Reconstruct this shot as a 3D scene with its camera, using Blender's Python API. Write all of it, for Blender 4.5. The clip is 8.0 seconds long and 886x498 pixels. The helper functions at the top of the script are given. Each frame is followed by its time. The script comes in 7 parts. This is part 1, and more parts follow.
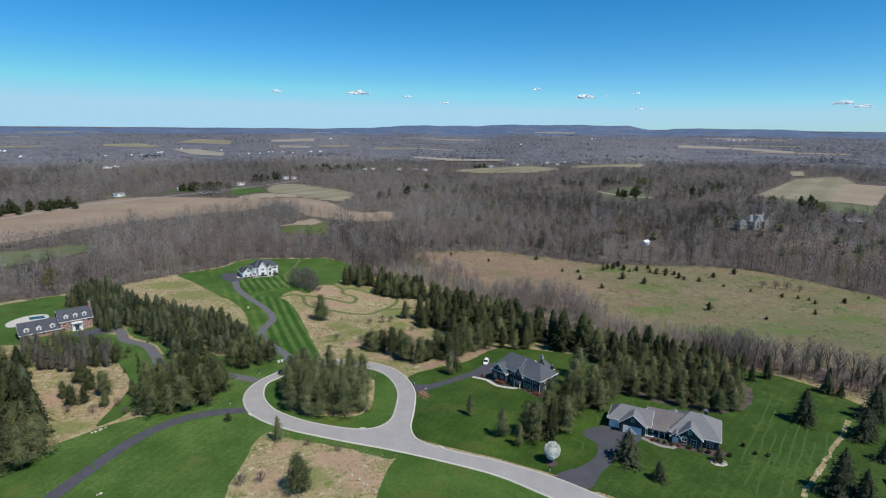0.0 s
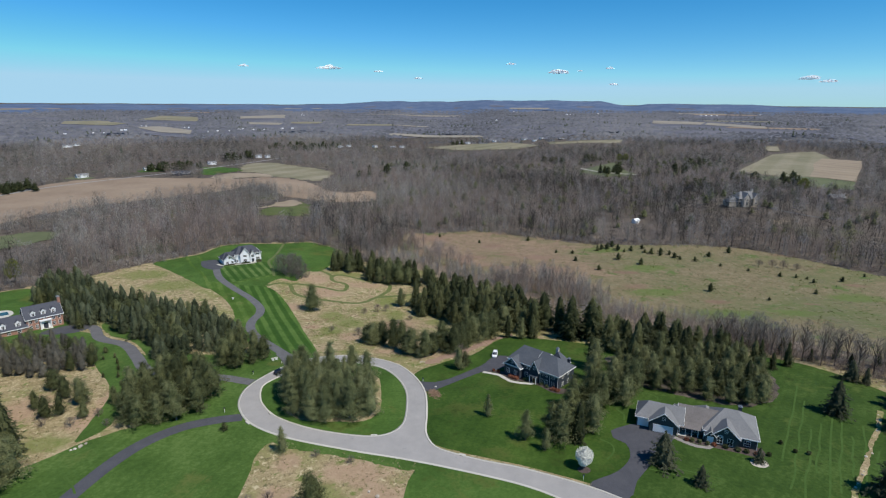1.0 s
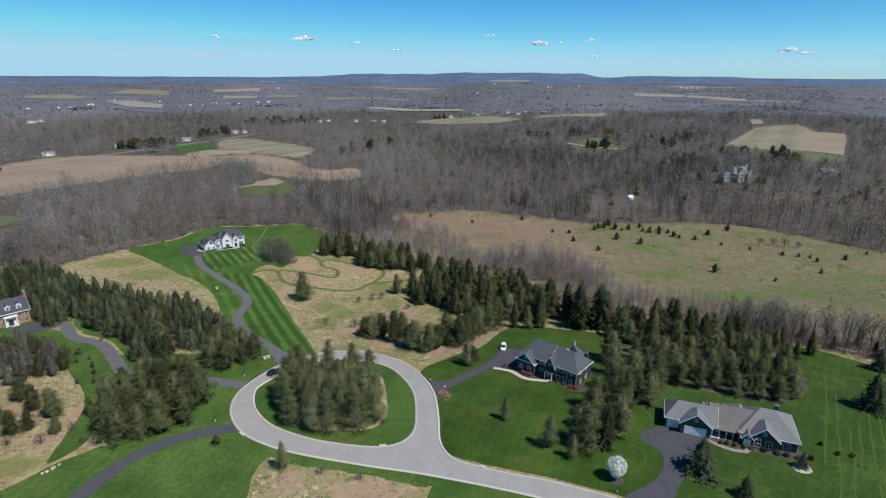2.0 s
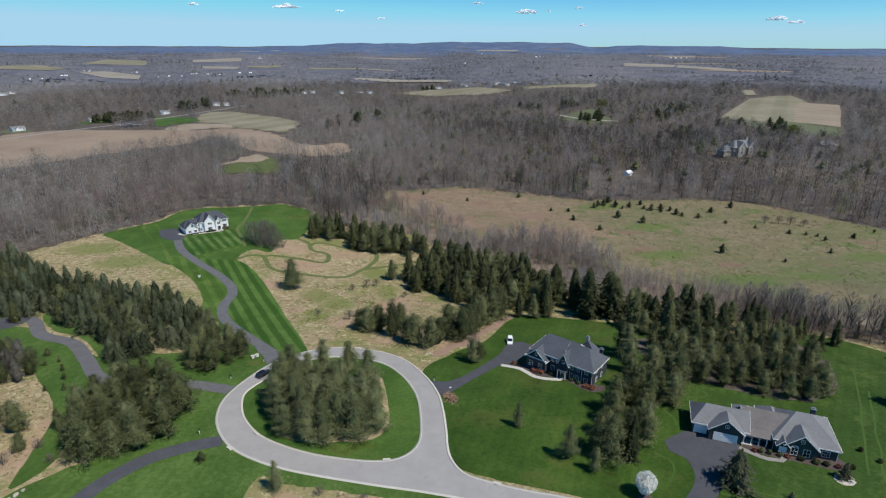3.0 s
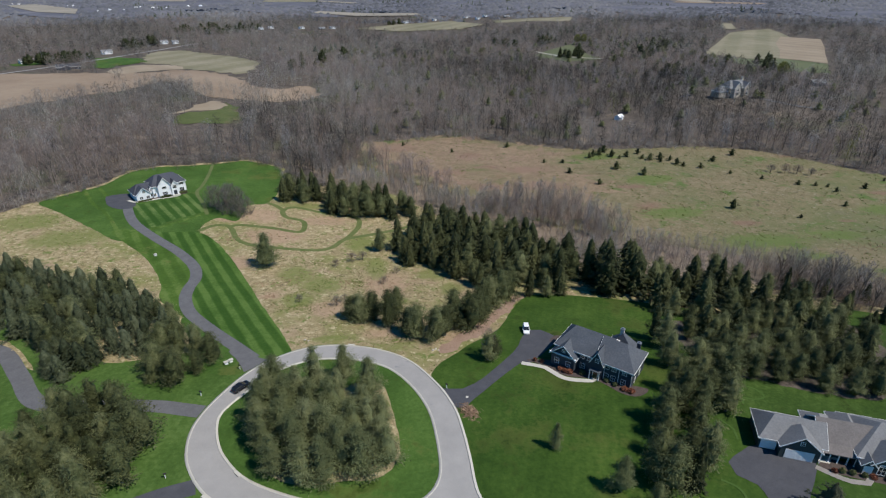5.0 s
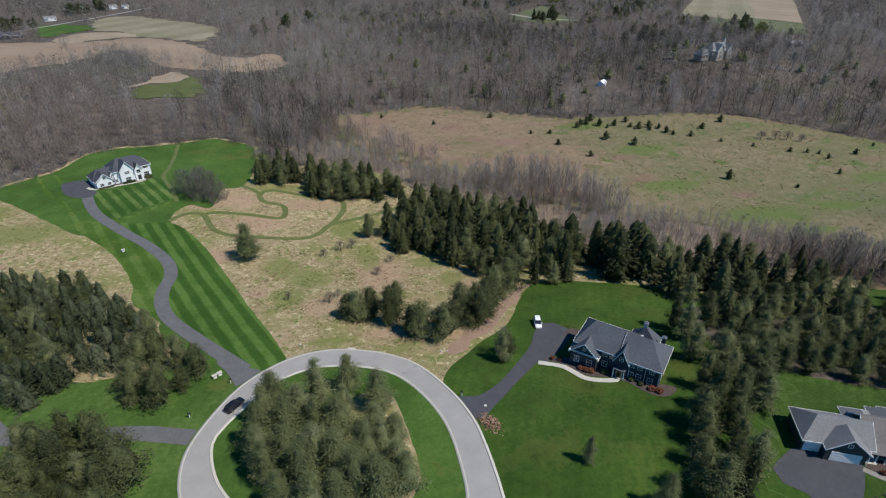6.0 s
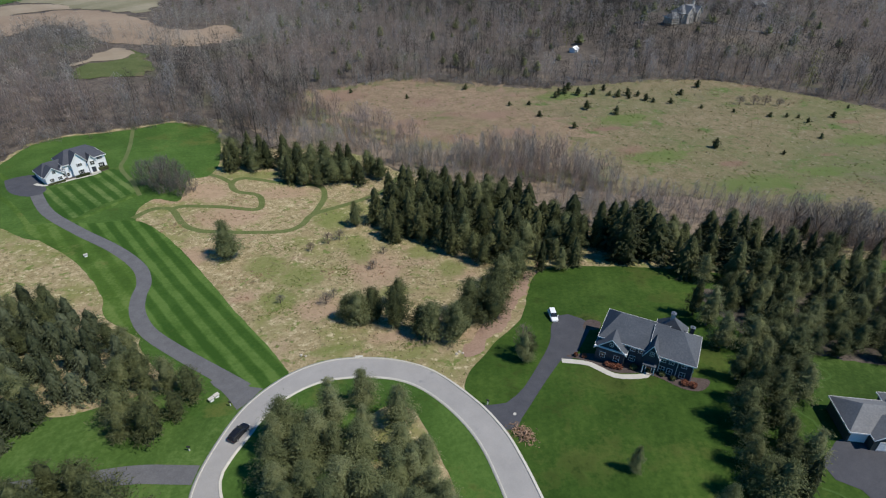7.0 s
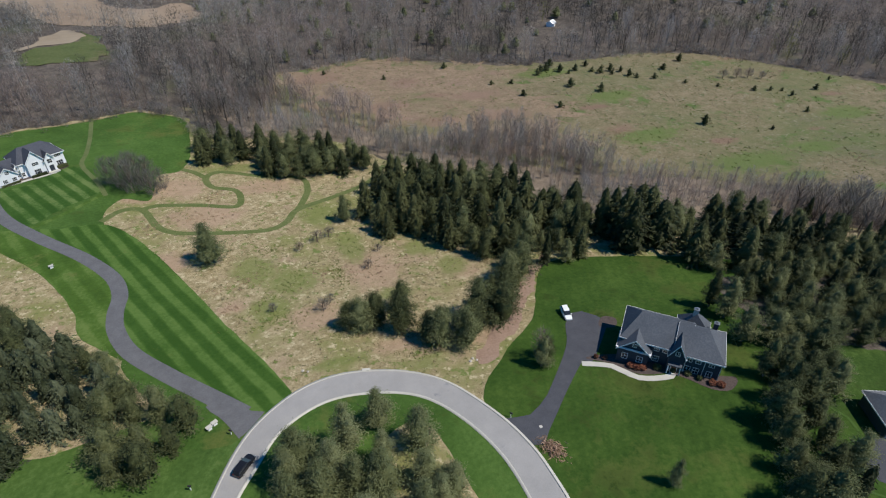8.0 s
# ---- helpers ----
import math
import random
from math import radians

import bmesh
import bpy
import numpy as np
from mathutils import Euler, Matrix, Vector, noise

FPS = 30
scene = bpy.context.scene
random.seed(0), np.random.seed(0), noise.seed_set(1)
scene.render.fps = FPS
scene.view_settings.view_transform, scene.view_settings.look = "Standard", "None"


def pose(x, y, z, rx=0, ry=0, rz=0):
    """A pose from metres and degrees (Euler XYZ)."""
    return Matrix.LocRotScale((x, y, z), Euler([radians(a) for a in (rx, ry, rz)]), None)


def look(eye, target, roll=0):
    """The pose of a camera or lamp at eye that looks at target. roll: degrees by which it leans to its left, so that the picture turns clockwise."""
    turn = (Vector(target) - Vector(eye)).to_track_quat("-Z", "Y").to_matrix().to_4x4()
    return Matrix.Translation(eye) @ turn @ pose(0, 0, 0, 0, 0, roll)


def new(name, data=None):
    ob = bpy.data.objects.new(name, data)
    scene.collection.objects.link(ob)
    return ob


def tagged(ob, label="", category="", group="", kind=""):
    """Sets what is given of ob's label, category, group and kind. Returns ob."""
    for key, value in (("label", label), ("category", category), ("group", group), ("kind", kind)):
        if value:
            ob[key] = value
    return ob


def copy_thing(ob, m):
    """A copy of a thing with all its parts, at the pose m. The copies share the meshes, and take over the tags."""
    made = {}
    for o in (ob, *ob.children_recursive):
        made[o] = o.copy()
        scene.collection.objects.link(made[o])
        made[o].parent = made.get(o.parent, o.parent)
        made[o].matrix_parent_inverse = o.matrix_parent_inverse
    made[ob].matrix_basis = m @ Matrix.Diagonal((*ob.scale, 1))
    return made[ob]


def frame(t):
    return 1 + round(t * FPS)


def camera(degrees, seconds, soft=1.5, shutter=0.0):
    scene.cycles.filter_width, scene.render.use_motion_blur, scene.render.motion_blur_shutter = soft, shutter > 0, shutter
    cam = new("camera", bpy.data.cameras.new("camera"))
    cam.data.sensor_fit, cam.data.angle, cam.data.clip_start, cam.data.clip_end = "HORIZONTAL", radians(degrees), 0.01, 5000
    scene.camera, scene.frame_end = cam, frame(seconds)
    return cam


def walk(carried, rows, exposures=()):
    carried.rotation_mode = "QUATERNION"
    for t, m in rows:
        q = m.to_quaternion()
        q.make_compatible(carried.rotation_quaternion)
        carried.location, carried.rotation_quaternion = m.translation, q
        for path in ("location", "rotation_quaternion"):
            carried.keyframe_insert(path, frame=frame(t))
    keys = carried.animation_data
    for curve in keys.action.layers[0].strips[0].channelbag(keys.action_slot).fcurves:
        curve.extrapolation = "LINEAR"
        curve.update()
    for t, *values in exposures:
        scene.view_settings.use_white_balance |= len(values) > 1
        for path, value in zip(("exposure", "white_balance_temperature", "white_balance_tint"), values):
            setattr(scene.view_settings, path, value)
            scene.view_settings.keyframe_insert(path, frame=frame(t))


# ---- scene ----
cam = camera(76.8, 8.0, 1.2)
METRES, EYE, TILT, LEAN, TURN = 137.3, 85.0, -2.0, 0.9, 0.0
ROWS = [
    (0.0, 0.0, 0.0, 0.0, 0.24, -10.3, -1.32),
    (0.5, -0.0456, 0.0566, 0.002, -1.21, -11.43, -1.2),
    (1.0, -0.0864, 0.115, 0.004, -2.57, -12.6, -1.11),
    (1.5, -0.1204, 0.1767, 0.0058, -3.79, -13.85, -1.03),
    (3.0, -0.1683, 0.3573, 0.012, -6.13, -17.96, -0.92),
    (3.5, -0.1786, 0.4173, 0.013, -6.8, -19.41, -0.92),
    (4.0, -0.1893, 0.4744, 0.0138, -7.56, -20.88, -0.89),
    (4.5, -0.2021, 0.5321, 0.0148, -8.48, -22.38, -0.87),
    (6.0, -0.2627, 0.7101, 0.0195, -13.16, -27.4, -0.6),
    (6.5, -0.2946, 0.7701, 0.0194, -15.6, -29.03, -0.4),
    (7.0, -0.3226, 0.8249, 0.019, -17.99, -30.5, -0.28),
    (7.5, -0.3437, 0.8771, 0.0184, -20.16, -31.77, -0.16),
    (8.0, -0.3564, 0.9211, 0.0184, -21.8, -32.9, -0.09),
]
walk(cam, [(t, pose(0, 0, EYE, TILT, LEAN, TURN) @ pose(METRES * x, METRES * y, METRES * z, 90 + pitch, roll, yaw)) for t, x, y, z, yaw, pitch, roll in ROWS])

# ---- light ----
SUN_DIR = Vector((0.655, -0.536, 1.25)).normalized() * 1.0
SUN_ELEV, SUN_AZ = math.asin(SUN_DIR.z), math.atan2(SUN_DIR.x, SUN_DIR.y)
world = bpy.data.worlds.new("world")
scene.world = world
world.use_nodes = True
wn = world.node_tree.nodes
wbg = wn["Background"]
sky = wn.new("ShaderNodeTexSky")
sky.sky_type = "NISHITA"
sky.sun_disc = False
sky.sun_elevation, sky.sun_rotation = SUN_ELEV, SUN_AZ
sky.air_density, sky.dust_density, sky.ozone_density = 1.0, 0.0, 3.0
sky.altitude = 2200
sat = wn.new("ShaderNodeHueSaturation")
sat.inputs["Saturation"].default_value = 1.22
tint = wn.new("ShaderNodeMix")
tint.data_type, tint.blend_type = "RGBA", "MULTIPLY"
tint.inputs["Factor"].default_value = 1.0
tint.inputs["B"].default_value = (0.79, 1.08, 1.21, 1)
world.node_tree.links.new(sky.outputs["Color"], tint.inputs["A"])
world.node_tree.links.new(tint.outputs["Result"], sat.inputs["Color"])
cap = wn.new("ShaderNodeMix")
cap.data_type, cap.blend_type = "RGBA", "DARKEN"
cap.inputs["Factor"].default_value = 1.0
cap.inputs["B"].default_value = (3.9, 6.55, 8.5, 1)
world.node_tree.links.new(sat.outputs["Color"], cap.inputs["A"])
world.node_tree.links.new(cap.outputs["Result"], wbg.inputs["Color"])
wbg.inputs["Strength"].default_value = 0.10
sun = new("sun", bpy.data.lights.new("sun", "SUN"))
sun.data.energy, sun.data.angle, sun.data.color = 4.7, radians(0.6), (1.0, 0.945, 0.86)
sun.matrix_world = look(SUN_DIR * 300, (0, 0, 0))
scene.view_settings.exposure = 0.0


# ---- materials ----
def mat(name, cols, scale=1.0, detail=0.2, rough=0.9, bump=0.0, per_object=0.0, island=0.0, stripes=None, metal=0.0,
        fine=None, spec=0.3, blotch=None, spread=0.2, patches=(), tree=0.0, thin=0.0):
    """Procedural surface: two scales of noise run through a colour ramp. scale and fine: sizes of the patches in metres.
    stripes: (dx, dy, period, strength). spread: half the width of the ramp. blotch: (colour, size, threshold, softness) a second tone in large patches."""
    m = bpy.data.materials.new(name)
    m.use_nodes = True
    t = m.node_tree
    n, l = t.nodes, t.links
    b = n["Principled BSDF"]
    b.inputs["Roughness"].default_value, b.inputs["Metallic"].default_value = rough, metal
    b.inputs["Specular IOR Level"].default_value = spec if rough < 0.85 else min(spec, 0.18)
    geo = n.new("ShaderNodeNewGeometry")

    def noise_of(size, det, w=0.0):
        q = n.new("ShaderNodeTexNoise")
        q.inputs["Scale"].default_value = 1.0 / size
        q.inputs["Detail"].default_value = det
        q.inputs["Roughness"].default_value = 0.66
        l.new(geo.outputs["Position"], q.inputs["Vector"])
        return q.outputs["Fac"]

    def math_of(op, a, c, d=None):
        q = n.new("ShaderNodeMath")
        q.operation = op
        for k, v in enumerate((a, c, d)):
            if v is None:
                continue
            if isinstance(v, (int, float)):
                q.inputs[k].default_value = v
            else:
                l.new(v, q.inputs[k])
        return q.outputs[0]

    big = noise_of(scale, 5)
    small = noise_of(fine or scale * 0.12, 4)
    fac = math_of("ADD", math_of("MULTIPLY", big, 1.0 - detail), math_of("MULTIPLY", small, detail))
    if per_object or island:
        src = n.new("ShaderNodeObjectInfo").outputs["Random"] if per_object else geo.outputs["Random Per Island"]
        k = per_object or island
        fac = math_of("ADD", fac, math_of("MULTIPLY", math_of("SUBTRACT", src, 0.5), k))
    if tree:
        own = n.new("ShaderNodeAttribute")
        own.attribute_name = "tree_tone"
        fac = math_of("ADD", fac, math_of("MULTIPLY", math_of("SUBTRACT", own.outputs["Fac"], 0.5), tree))
    if stripes:
        dx, dy, period, strength = stripes
        dot = n.new("ShaderNodeVectorMath")
        dot.operation = "DOT_PRODUCT"
        k = 2 * math.pi / period / math.hypot(dx, dy)
        dot.inputs[1].default_value = (dx * k, dy * k, 0)
        l.new(geo.outputs["Position"], dot.inputs[0])
        wob = math_of("ADD", dot.outputs["Value"], math_of("MULTIPLY", noise_of(9.0, 2), 1.1))
        wave = math_of("SINE", wob, 0.0)
        flat = math_of("MULTIPLY", wave, 2.2)
        clamp = n.new("ShaderNodeClamp")
        clamp.inputs["Min"].default_value, clamp.inputs["Max"].default_value = -1, 1
        l.new(flat, clamp.inputs["Value"])
        fac = math_of("ADD", fac, math_of("MULTIPLY", clamp.outputs[0], strength))
    ramp = n.new("ShaderNodeValToRGB")
    e = ramp.color_ramp.elements
    lo, hi = 0.5 - spread, 0.5 + spread
    for k, c in enumerate(cols):
        p = lo + (hi - lo) * k / max(1, len(cols) - 1)
        if k < 2:
            e[k].position = p
        el = e[k] if k < 2 else e.new(p)
        el.color = (*c, 1)
    l.new(fac, ramp.inputs["Fac"])
    colour = ramp.outputs["Color"]
    for col, size, thr, soft_edge in (blotch or ()):
        mr = n.new("ShaderNodeMapRange")
        mr.inputs["From Min"].default_value, mr.inputs["From Max"].default_value = thr, thr + soft_edge
        l.new(math_of("ADD", math_of("MULTIPLY", noise_of(size, 10), 0.85), math_of("MULTIPLY", small, 0.15)), mr.inputs["Value"])
        mx = n.new("ShaderNodeMix")
        mx.data_type = "RGBA"
        l.new(mr.outputs["Result"], mx.inputs["Factor"])
        l.new(colour, mx.inputs["A"])
        mx.inputs["B"].default_value = (*col, 1)
        colour = mx.outputs["Result"]
    for attr, col in patches:
        at = n.new("ShaderNodeAttribute")
        at.attribute_name = attr
        edge = math_of("ADD", at.outputs["Fac"], math_of("MULTIPLY", math_of("SUBTRACT", math_of("ADD", math_of("MULTIPLY", noise_of(3.5, 6), 0.6), math_of("MULTIPLY", small, 0.4)), 0.5), 1.7))
        mr = n.new("ShaderNodeMapRange")
        mr.interpolation_type = "SMOOTHSTEP"
        mr.inputs["From Min"].default_value, mr.inputs["From Max"].default_value, mr.inputs["To Max"].default_value = 0.3, 0.75, 0.78
        l.new(edge, mr.inputs["Value"])
        tone = n.new("ShaderNodeMix")
        tone.data_type = "RGBA"
        tone.inputs["A"].default_value, tone.inputs["B"].default_value = (*[c * 0.72 for c in col], 1), (*[c * 1.28 for c in col], 1)
        l.new(fac, tone.inputs["Factor"])
        mx = n.new("ShaderNodeMix")
        mx.data_type = "RGBA"
        l.new(mr.outputs["Result"], mx.inputs["Factor"])
        l.new(colour, mx.inputs["A"])
        l.new(tone.outputs["Result"], mx.inputs["B"])
        colour = mx.outputs["Result"]
    l.new(colour, b.inputs["Base Color"])
    if bump:
        bp = n.new("ShaderNodeBump")
        bp.inputs["Strength"].default_value = bump
        bp.inputs["Distance"].default_value = 0.1
        l.new(small, bp.inputs["Height"])
        l.new(bp.outputs["Normal"], b.inputs["Normal"])
    if thin:
        tl = n.new("ShaderNodeBsdfTranslucent")
        l.new(colour, tl.inputs["Color"])
        both = n.new("ShaderNodeMixShader")
        both.inputs[0].default_value = thin
        l.new(b.outputs[0], both.inputs[1])
        l.new(tl.outputs[0], both.inputs[2])
        l.new(both.outputs[0], n["Material Output"].inputs["Surface"])
    return m


M = {}
M["floor"] = mat("woodland_litter", [(0.0492, 0.041, 0.0344), (0.0984, 0.082, 0.0672), (0.172, 0.143, 0.115)], 7, 0.5, bump=0.6, fine=1.2, spread=0.15,
                 blotch=[((0.075, 0.08, 0.04), 45, 0.54, 0.12), ((0.25, 0.2, 0.14), 30, 0.6, 0.08), ((0.05, 0.042, 0.036), 3.0, 0.55, 0.06)])
M["brush"] = mat("dry_meadow_grass", [(0.19, 0.153, 0.076), (0.28, 0.226, 0.125), (0.4, 0.33, 0.2)], 2.6, 0.5, bump=1.0, fine=0.5, spread=0.12,
                 blotch=[((0.19, 0.19, 0.07), 22, 0.5, 0.1), ((0.3, 0.22, 0.145), 16, 0.56, 0.1), ((0.125, 0.105, 0.055), 1.5, 0.56, 0.05), ((0.13, 0.16, 0.045), 3.0, 0.56, 0.05), ((0.45, 0.385, 0.24), 1.7, 0.55, 0.07)],
                 patches=[("bare", (0.33, 0.23, 0.155)), ("green", (0.15, 0.17, 0.052))])
M["thicket_floor"] = mat("brown_thicket_floor", [(0.14, 0.11, 0.08), (0.205, 0.16, 0.118), (0.28, 0.225, 0.165)], 5, 0.5, bump=0.8, fine=0.8, spread=0.13,
                         blotch=[((0.1, 0.115, 0.045), 24, 0.54, 0.12), ((0.26, 0.2, 0.14), 5, 0.6, 0.08)])
M["asphalt_worn"] = mat("worn_grey_asphalt", [(0.0952, 0.0952, 0.099), (0.118, 0.118, 0.123), (0.146, 0.146, 0.15)], 2.2, 0.5, bump=0.3, fine=0.3, spread=0.16)
M["field"] = mat("rough_pasture", [(0.112, 0.0979, 0.0473), (0.174, 0.145, 0.0819), (0.252, 0.194, 0.126)], 5, 0.6, bump=1.0, fine=0.9, spread=0.13,
                 blotch=[((0.12, 0.132, 0.053), 60, 0.47, 0.16), ((0.16, 0.125, 0.09), 30, 0.56, 0.12), ((0.085, 0.125, 0.034), 16, 0.55, 0.08), ((0.23, 0.21, 0.14), 2.2, 0.57, 0.06), ((0.075, 0.095, 0.035), 3.0, 0.57, 0.06)],
                 patches=[("bare", (0.195, 0.122, 0.088)), ("green", (0.1, 0.14, 0.036))])
M["dry_pasture"] = mat("dry_pasture_grass", [(0.143, 0.108, 0.066), (0.212, 0.155, 0.1), (0.292, 0.215, 0.145)], 6, 0.6, bump=1.0, fine=1.0, spread=0.13,
                       blotch=[((0.125, 0.13, 0.056), 34, 0.52, 0.16), ((0.23, 0.155, 0.115), 20, 0.53, 0.12), ((0.25, 0.21, 0.14), 2.4, 0.57, 0.08), ((0.085, 0.1, 0.038), 3.2, 0.58, 0.07)],
                 patches=[("bare", (0.21, 0.14, 0.1)), ("green", (0.1, 0.14, 0.036))])
M["rust_grass"] = mat("rust_dead_growth", [(0.237, 0.156, 0.103), (0.325, 0.216, 0.144), (0.425, 0.288, 0.201)], 4, 0.5, bump=0.5, fine=0.8, island=0.4)
M["green_tufts"] = mat("fresh_grass_tufts", [(0.084, 0.117, 0.026), (0.126, 0.163, 0.039), (0.182, 0.215, 0.065)], 4, 0.5, fine=0.8, island=0.4)
M["lawn"] = mat("mown_lawn", [(0.0316, 0.0694, 0.0106), (0.0486, 0.0994, 0.0172), (0.0728, 0.132, 0.0266)], 14, 0.4, bump=0.8, fine=0.9, spread=0.14,
                blotch=[((0.0935, 0.11, 0.026), 18, 0.54, 0.12), ((0.033, 0.06, 0.008), 9, 0.58, 0.1)])
M["lawn_lines"] = mat("mown_lawn_lined", [(0.0206, 0.0497, 0.00532), (0.034, 0.0716, 0.0093), (0.0569, 0.102, 0.016)], 14, 0.4, bump=0.8, fine=0.9, spread=0.14,
                      stripes=(0.9, -0.42, 2.6, 0.012), blotch=[((0.0825, 0.1, 0.022), 18, 0.53, 0.14), ((0.0242, 0.046, 0.006), 9, 0.56, 0.1)])
M["lawn_mown"] = mat("mown_lawn_faint_lines", [(0.034, 0.0716, 0.012), (0.0546, 0.104, 0.0199), (0.091, 0.148, 0.0372)], 14, 0.4, bump=0.8, fine=0.9, spread=0.14,
                     stripes=(0.95, -0.3, 2.6, 0.012), blotch=[((0.088, 0.115, 0.028), 16, 0.56, 0.12)])
M["lawn_dark"] = mat("dark_lined_lawn", [(0.0218, 0.0485, 0.00665), (0.034, 0.0694, 0.0106), (0.0667, 0.113, 0.0239)], 14, 0.4, bump=0.8, fine=0.9, spread=0.14,
                     stripes=(0.73, -0.68, 2.6, 0.012), blotch=[((0.066, 0.1, 0.02), 9, 0.56, 0.1), ((0.0176, 0.036, 0.004), 7, 0.57, 0.1)])
# mowing bands: grass tone and reflection off bent blades, both put into the colour
M["lawn_strip"] = mat("striped_lawn", [(0.0259, 0.067, 0.00739), (0.0433, 0.0951, 0.0136), (0.0812, 0.142, 0.0295)], 14, 0.35, bump=0.8, fine=0.9, spread=0.16,
                      stripes=(77, 34, 4.5, 0.12), blotch=[((0.099, 0.125, 0.03), 12, 0.6, 0.1)])
M["lawn_front"] = mat("striped_front_lawn", [(0.0238, 0.0648, 0.00739), (0.0411, 0.0929, 0.0148), (0.109, 0.16, 0.0467)], 14, 0.35, bump=0.8, fine=0.9, spread=0.16,
                      stripes=(0.865, 0.5, 4.4, 0.1))
M["lawn_side"] = mat("striped_side_lawn", [(0.0347, 0.0735, 0.00862), (0.0542, 0.106, 0.0148), (0.103, 0.157, 0.0369)], 14, 0.35, bump=0.8, fine=0.9, spread=0.16,
                     stripes=(0.9, 0.42, 5.2, 0.05), blotch=[((0.11, 0.13, 0.034), 10, 0.57, 0.1)])
M["clippings"] = mat("pale_clippings", [(0.038, 0.082, 0.014), (0.052, 0.1, 0.02), (0.068, 0.118, 0.028)], 3, 0.5, fine=0.4)
M["asphalt"] = mat("driveway_asphalt", [(0.05, 0.052, 0.06), (0.068, 0.07, 0.08), (0.09, 0.092, 0.1)], 3, 0.5, bump=0.3, fine=0.15)
M["road"] = mat("pale_worn_road", [(0.255, 0.248, 0.239), (0.299, 0.289, 0.277), (0.343, 0.33, 0.315)], 5, 0.4, bump=0.2, fine=0.2,
                blotch=[((0.2, 0.2, 0.21), 7, 0.62, 0.05)])
M["walk_grey"] = mat("grey_paving", [(0.2, 0.18, 0.165), (0.25, 0.23, 0.21), (0.31, 0.29, 0.265)], 1.0, 0.5, bump=0.3, fine=0.2)
M["concrete"] = mat("pale_concrete", [(0.4, 0.39, 0.34), (0.47, 0.45, 0.4), (0.54, 0.52, 0.46)], 2, 0.5, bump=0.2, fine=0.2)
M["soil"] = mat("field_soil", [(0.19, 0.14, 0.1), (0.25, 0.19, 0.135), (0.3, 0.235, 0.17)], 60, 0.3, bump=0.3, fine=4)
M["crop"] = mat("crop_field", [(0.145, 0.141, 0.084), (0.204, 0.187, 0.121), (0.272, 0.242, 0.174)], 90, 0.3, bump=0.3, fine=5, stripes=(0.8, -0.6, 40, 0.05))
M["pale_soil"] = mat("pale_field_soil", [(0.212, 0.168, 0.119), (0.264, 0.214, 0.152), (0.315, 0.26, 0.193)], 60, 0.3, bump=0.3, fine=4, stripes=(0.9, 0.5, 30, 0.04))
M["grass_far"] = mat("far_grass", [(0.085, 0.1, 0.05), (0.11, 0.125, 0.064), (0.145, 0.15, 0.082)], 50, 0.4, fine=5)
M["pale_far"] = mat("pale_far_field", [(0.2, 0.18, 0.145), (0.26, 0.235, 0.19), (0.32, 0.29, 0.24)], 90, 0.4, fine=9)
M["clearing"] = mat("clearing_grass", [(0.06, 0.08, 0.025), (0.085, 0.105, 0.036), (0.12, 0.13, 0.055)], 12, 0.4, bump=0.6, fine=1.5, blotch=[((0.15, 0.12, 0.075), 18, 0.56, 0.1)])
M["grass_path"] = mat("mown_path_grass", [(0.065, 0.092, 0.024), (0.1, 0.125, 0.04), (0.165, 0.16, 0.075)], 3, 0.5, bump=0.5, fine=0.6)
M["worn_grass"] = mat("worn_grass", [(0.07, 0.1, 0.03), (0.1, 0.125, 0.045), (0.14, 0.15, 0.065)], 4, 0.5, bump=0.5, fine=0.5)
M["mulch"] = mat("dark_mulch", [(0.05, 0.038, 0.035), (0.08, 0.062, 0.056), (0.115, 0.09, 0.08)], 1.5, 0.6, bump=0.5, fine=0.3)
M["stone"] = mat("pale_stone", [(0.28, 0.25, 0.21), (0.4, 0.36, 0.3), (0.5, 0.46, 0.4)], 1.0, 0.5, bump=0.5, fine=0.2, per_object=0.4)
M["pine"] = mat("pine_needles", [(0.0478, 0.058, 0.0203), (0.103, 0.118, 0.0465), (0.18, 0.194, 0.0871)], 2.0, 0.5, 0.7, per_object=0.3, thin=0.3, fine=0.5, spread=0.16)
M["pine_light"] = mat("light_pine_needles", [(0.0909, 0.109, 0.0451), (0.155, 0.176, 0.0773), (0.235, 0.252, 0.123)], 3.0, 0.45, 0.7, per_object=0.25, thin=0.3, fine=0.5)
M["spruce"] = mat("spruce_needles", [(0.0232, 0.0308, 0.00929), (0.0496, 0.0595, 0.0199), (0.105, 0.113, 0.0443)], 2.0, 0.5, 0.7, per_object=0.3, thin=0.3, fine=0.5, spread=0.16)
M["fir"] = mat("fir_needles", [(0.0319, 0.0425, 0.0181), (0.0683, 0.0841, 0.0413), (0.126, 0.144, 0.0796)], 2.0, 0.5, 0.7, per_object=0.3, thin=0.3, fine=0.5, spread=0.16)
M["blue_spruce"] = mat("blue_spruce_needles", [(0.0286, 0.0359, 0.0181), (0.0531, 0.0628, 0.033), (0.094, 0.1, 0.0571)], 2, 0.4, 0.75, per_object=0.2, thin=0.3, fine=0.4)
M["larch"] = mat("bare_larch", [(0.085, 0.08, 0.062), (0.135, 0.128, 0.102), (0.19, 0.182, 0.15)], 2.0, 0.5, 0.9, per_object=0.3, fine=0.5, thin=0.3)
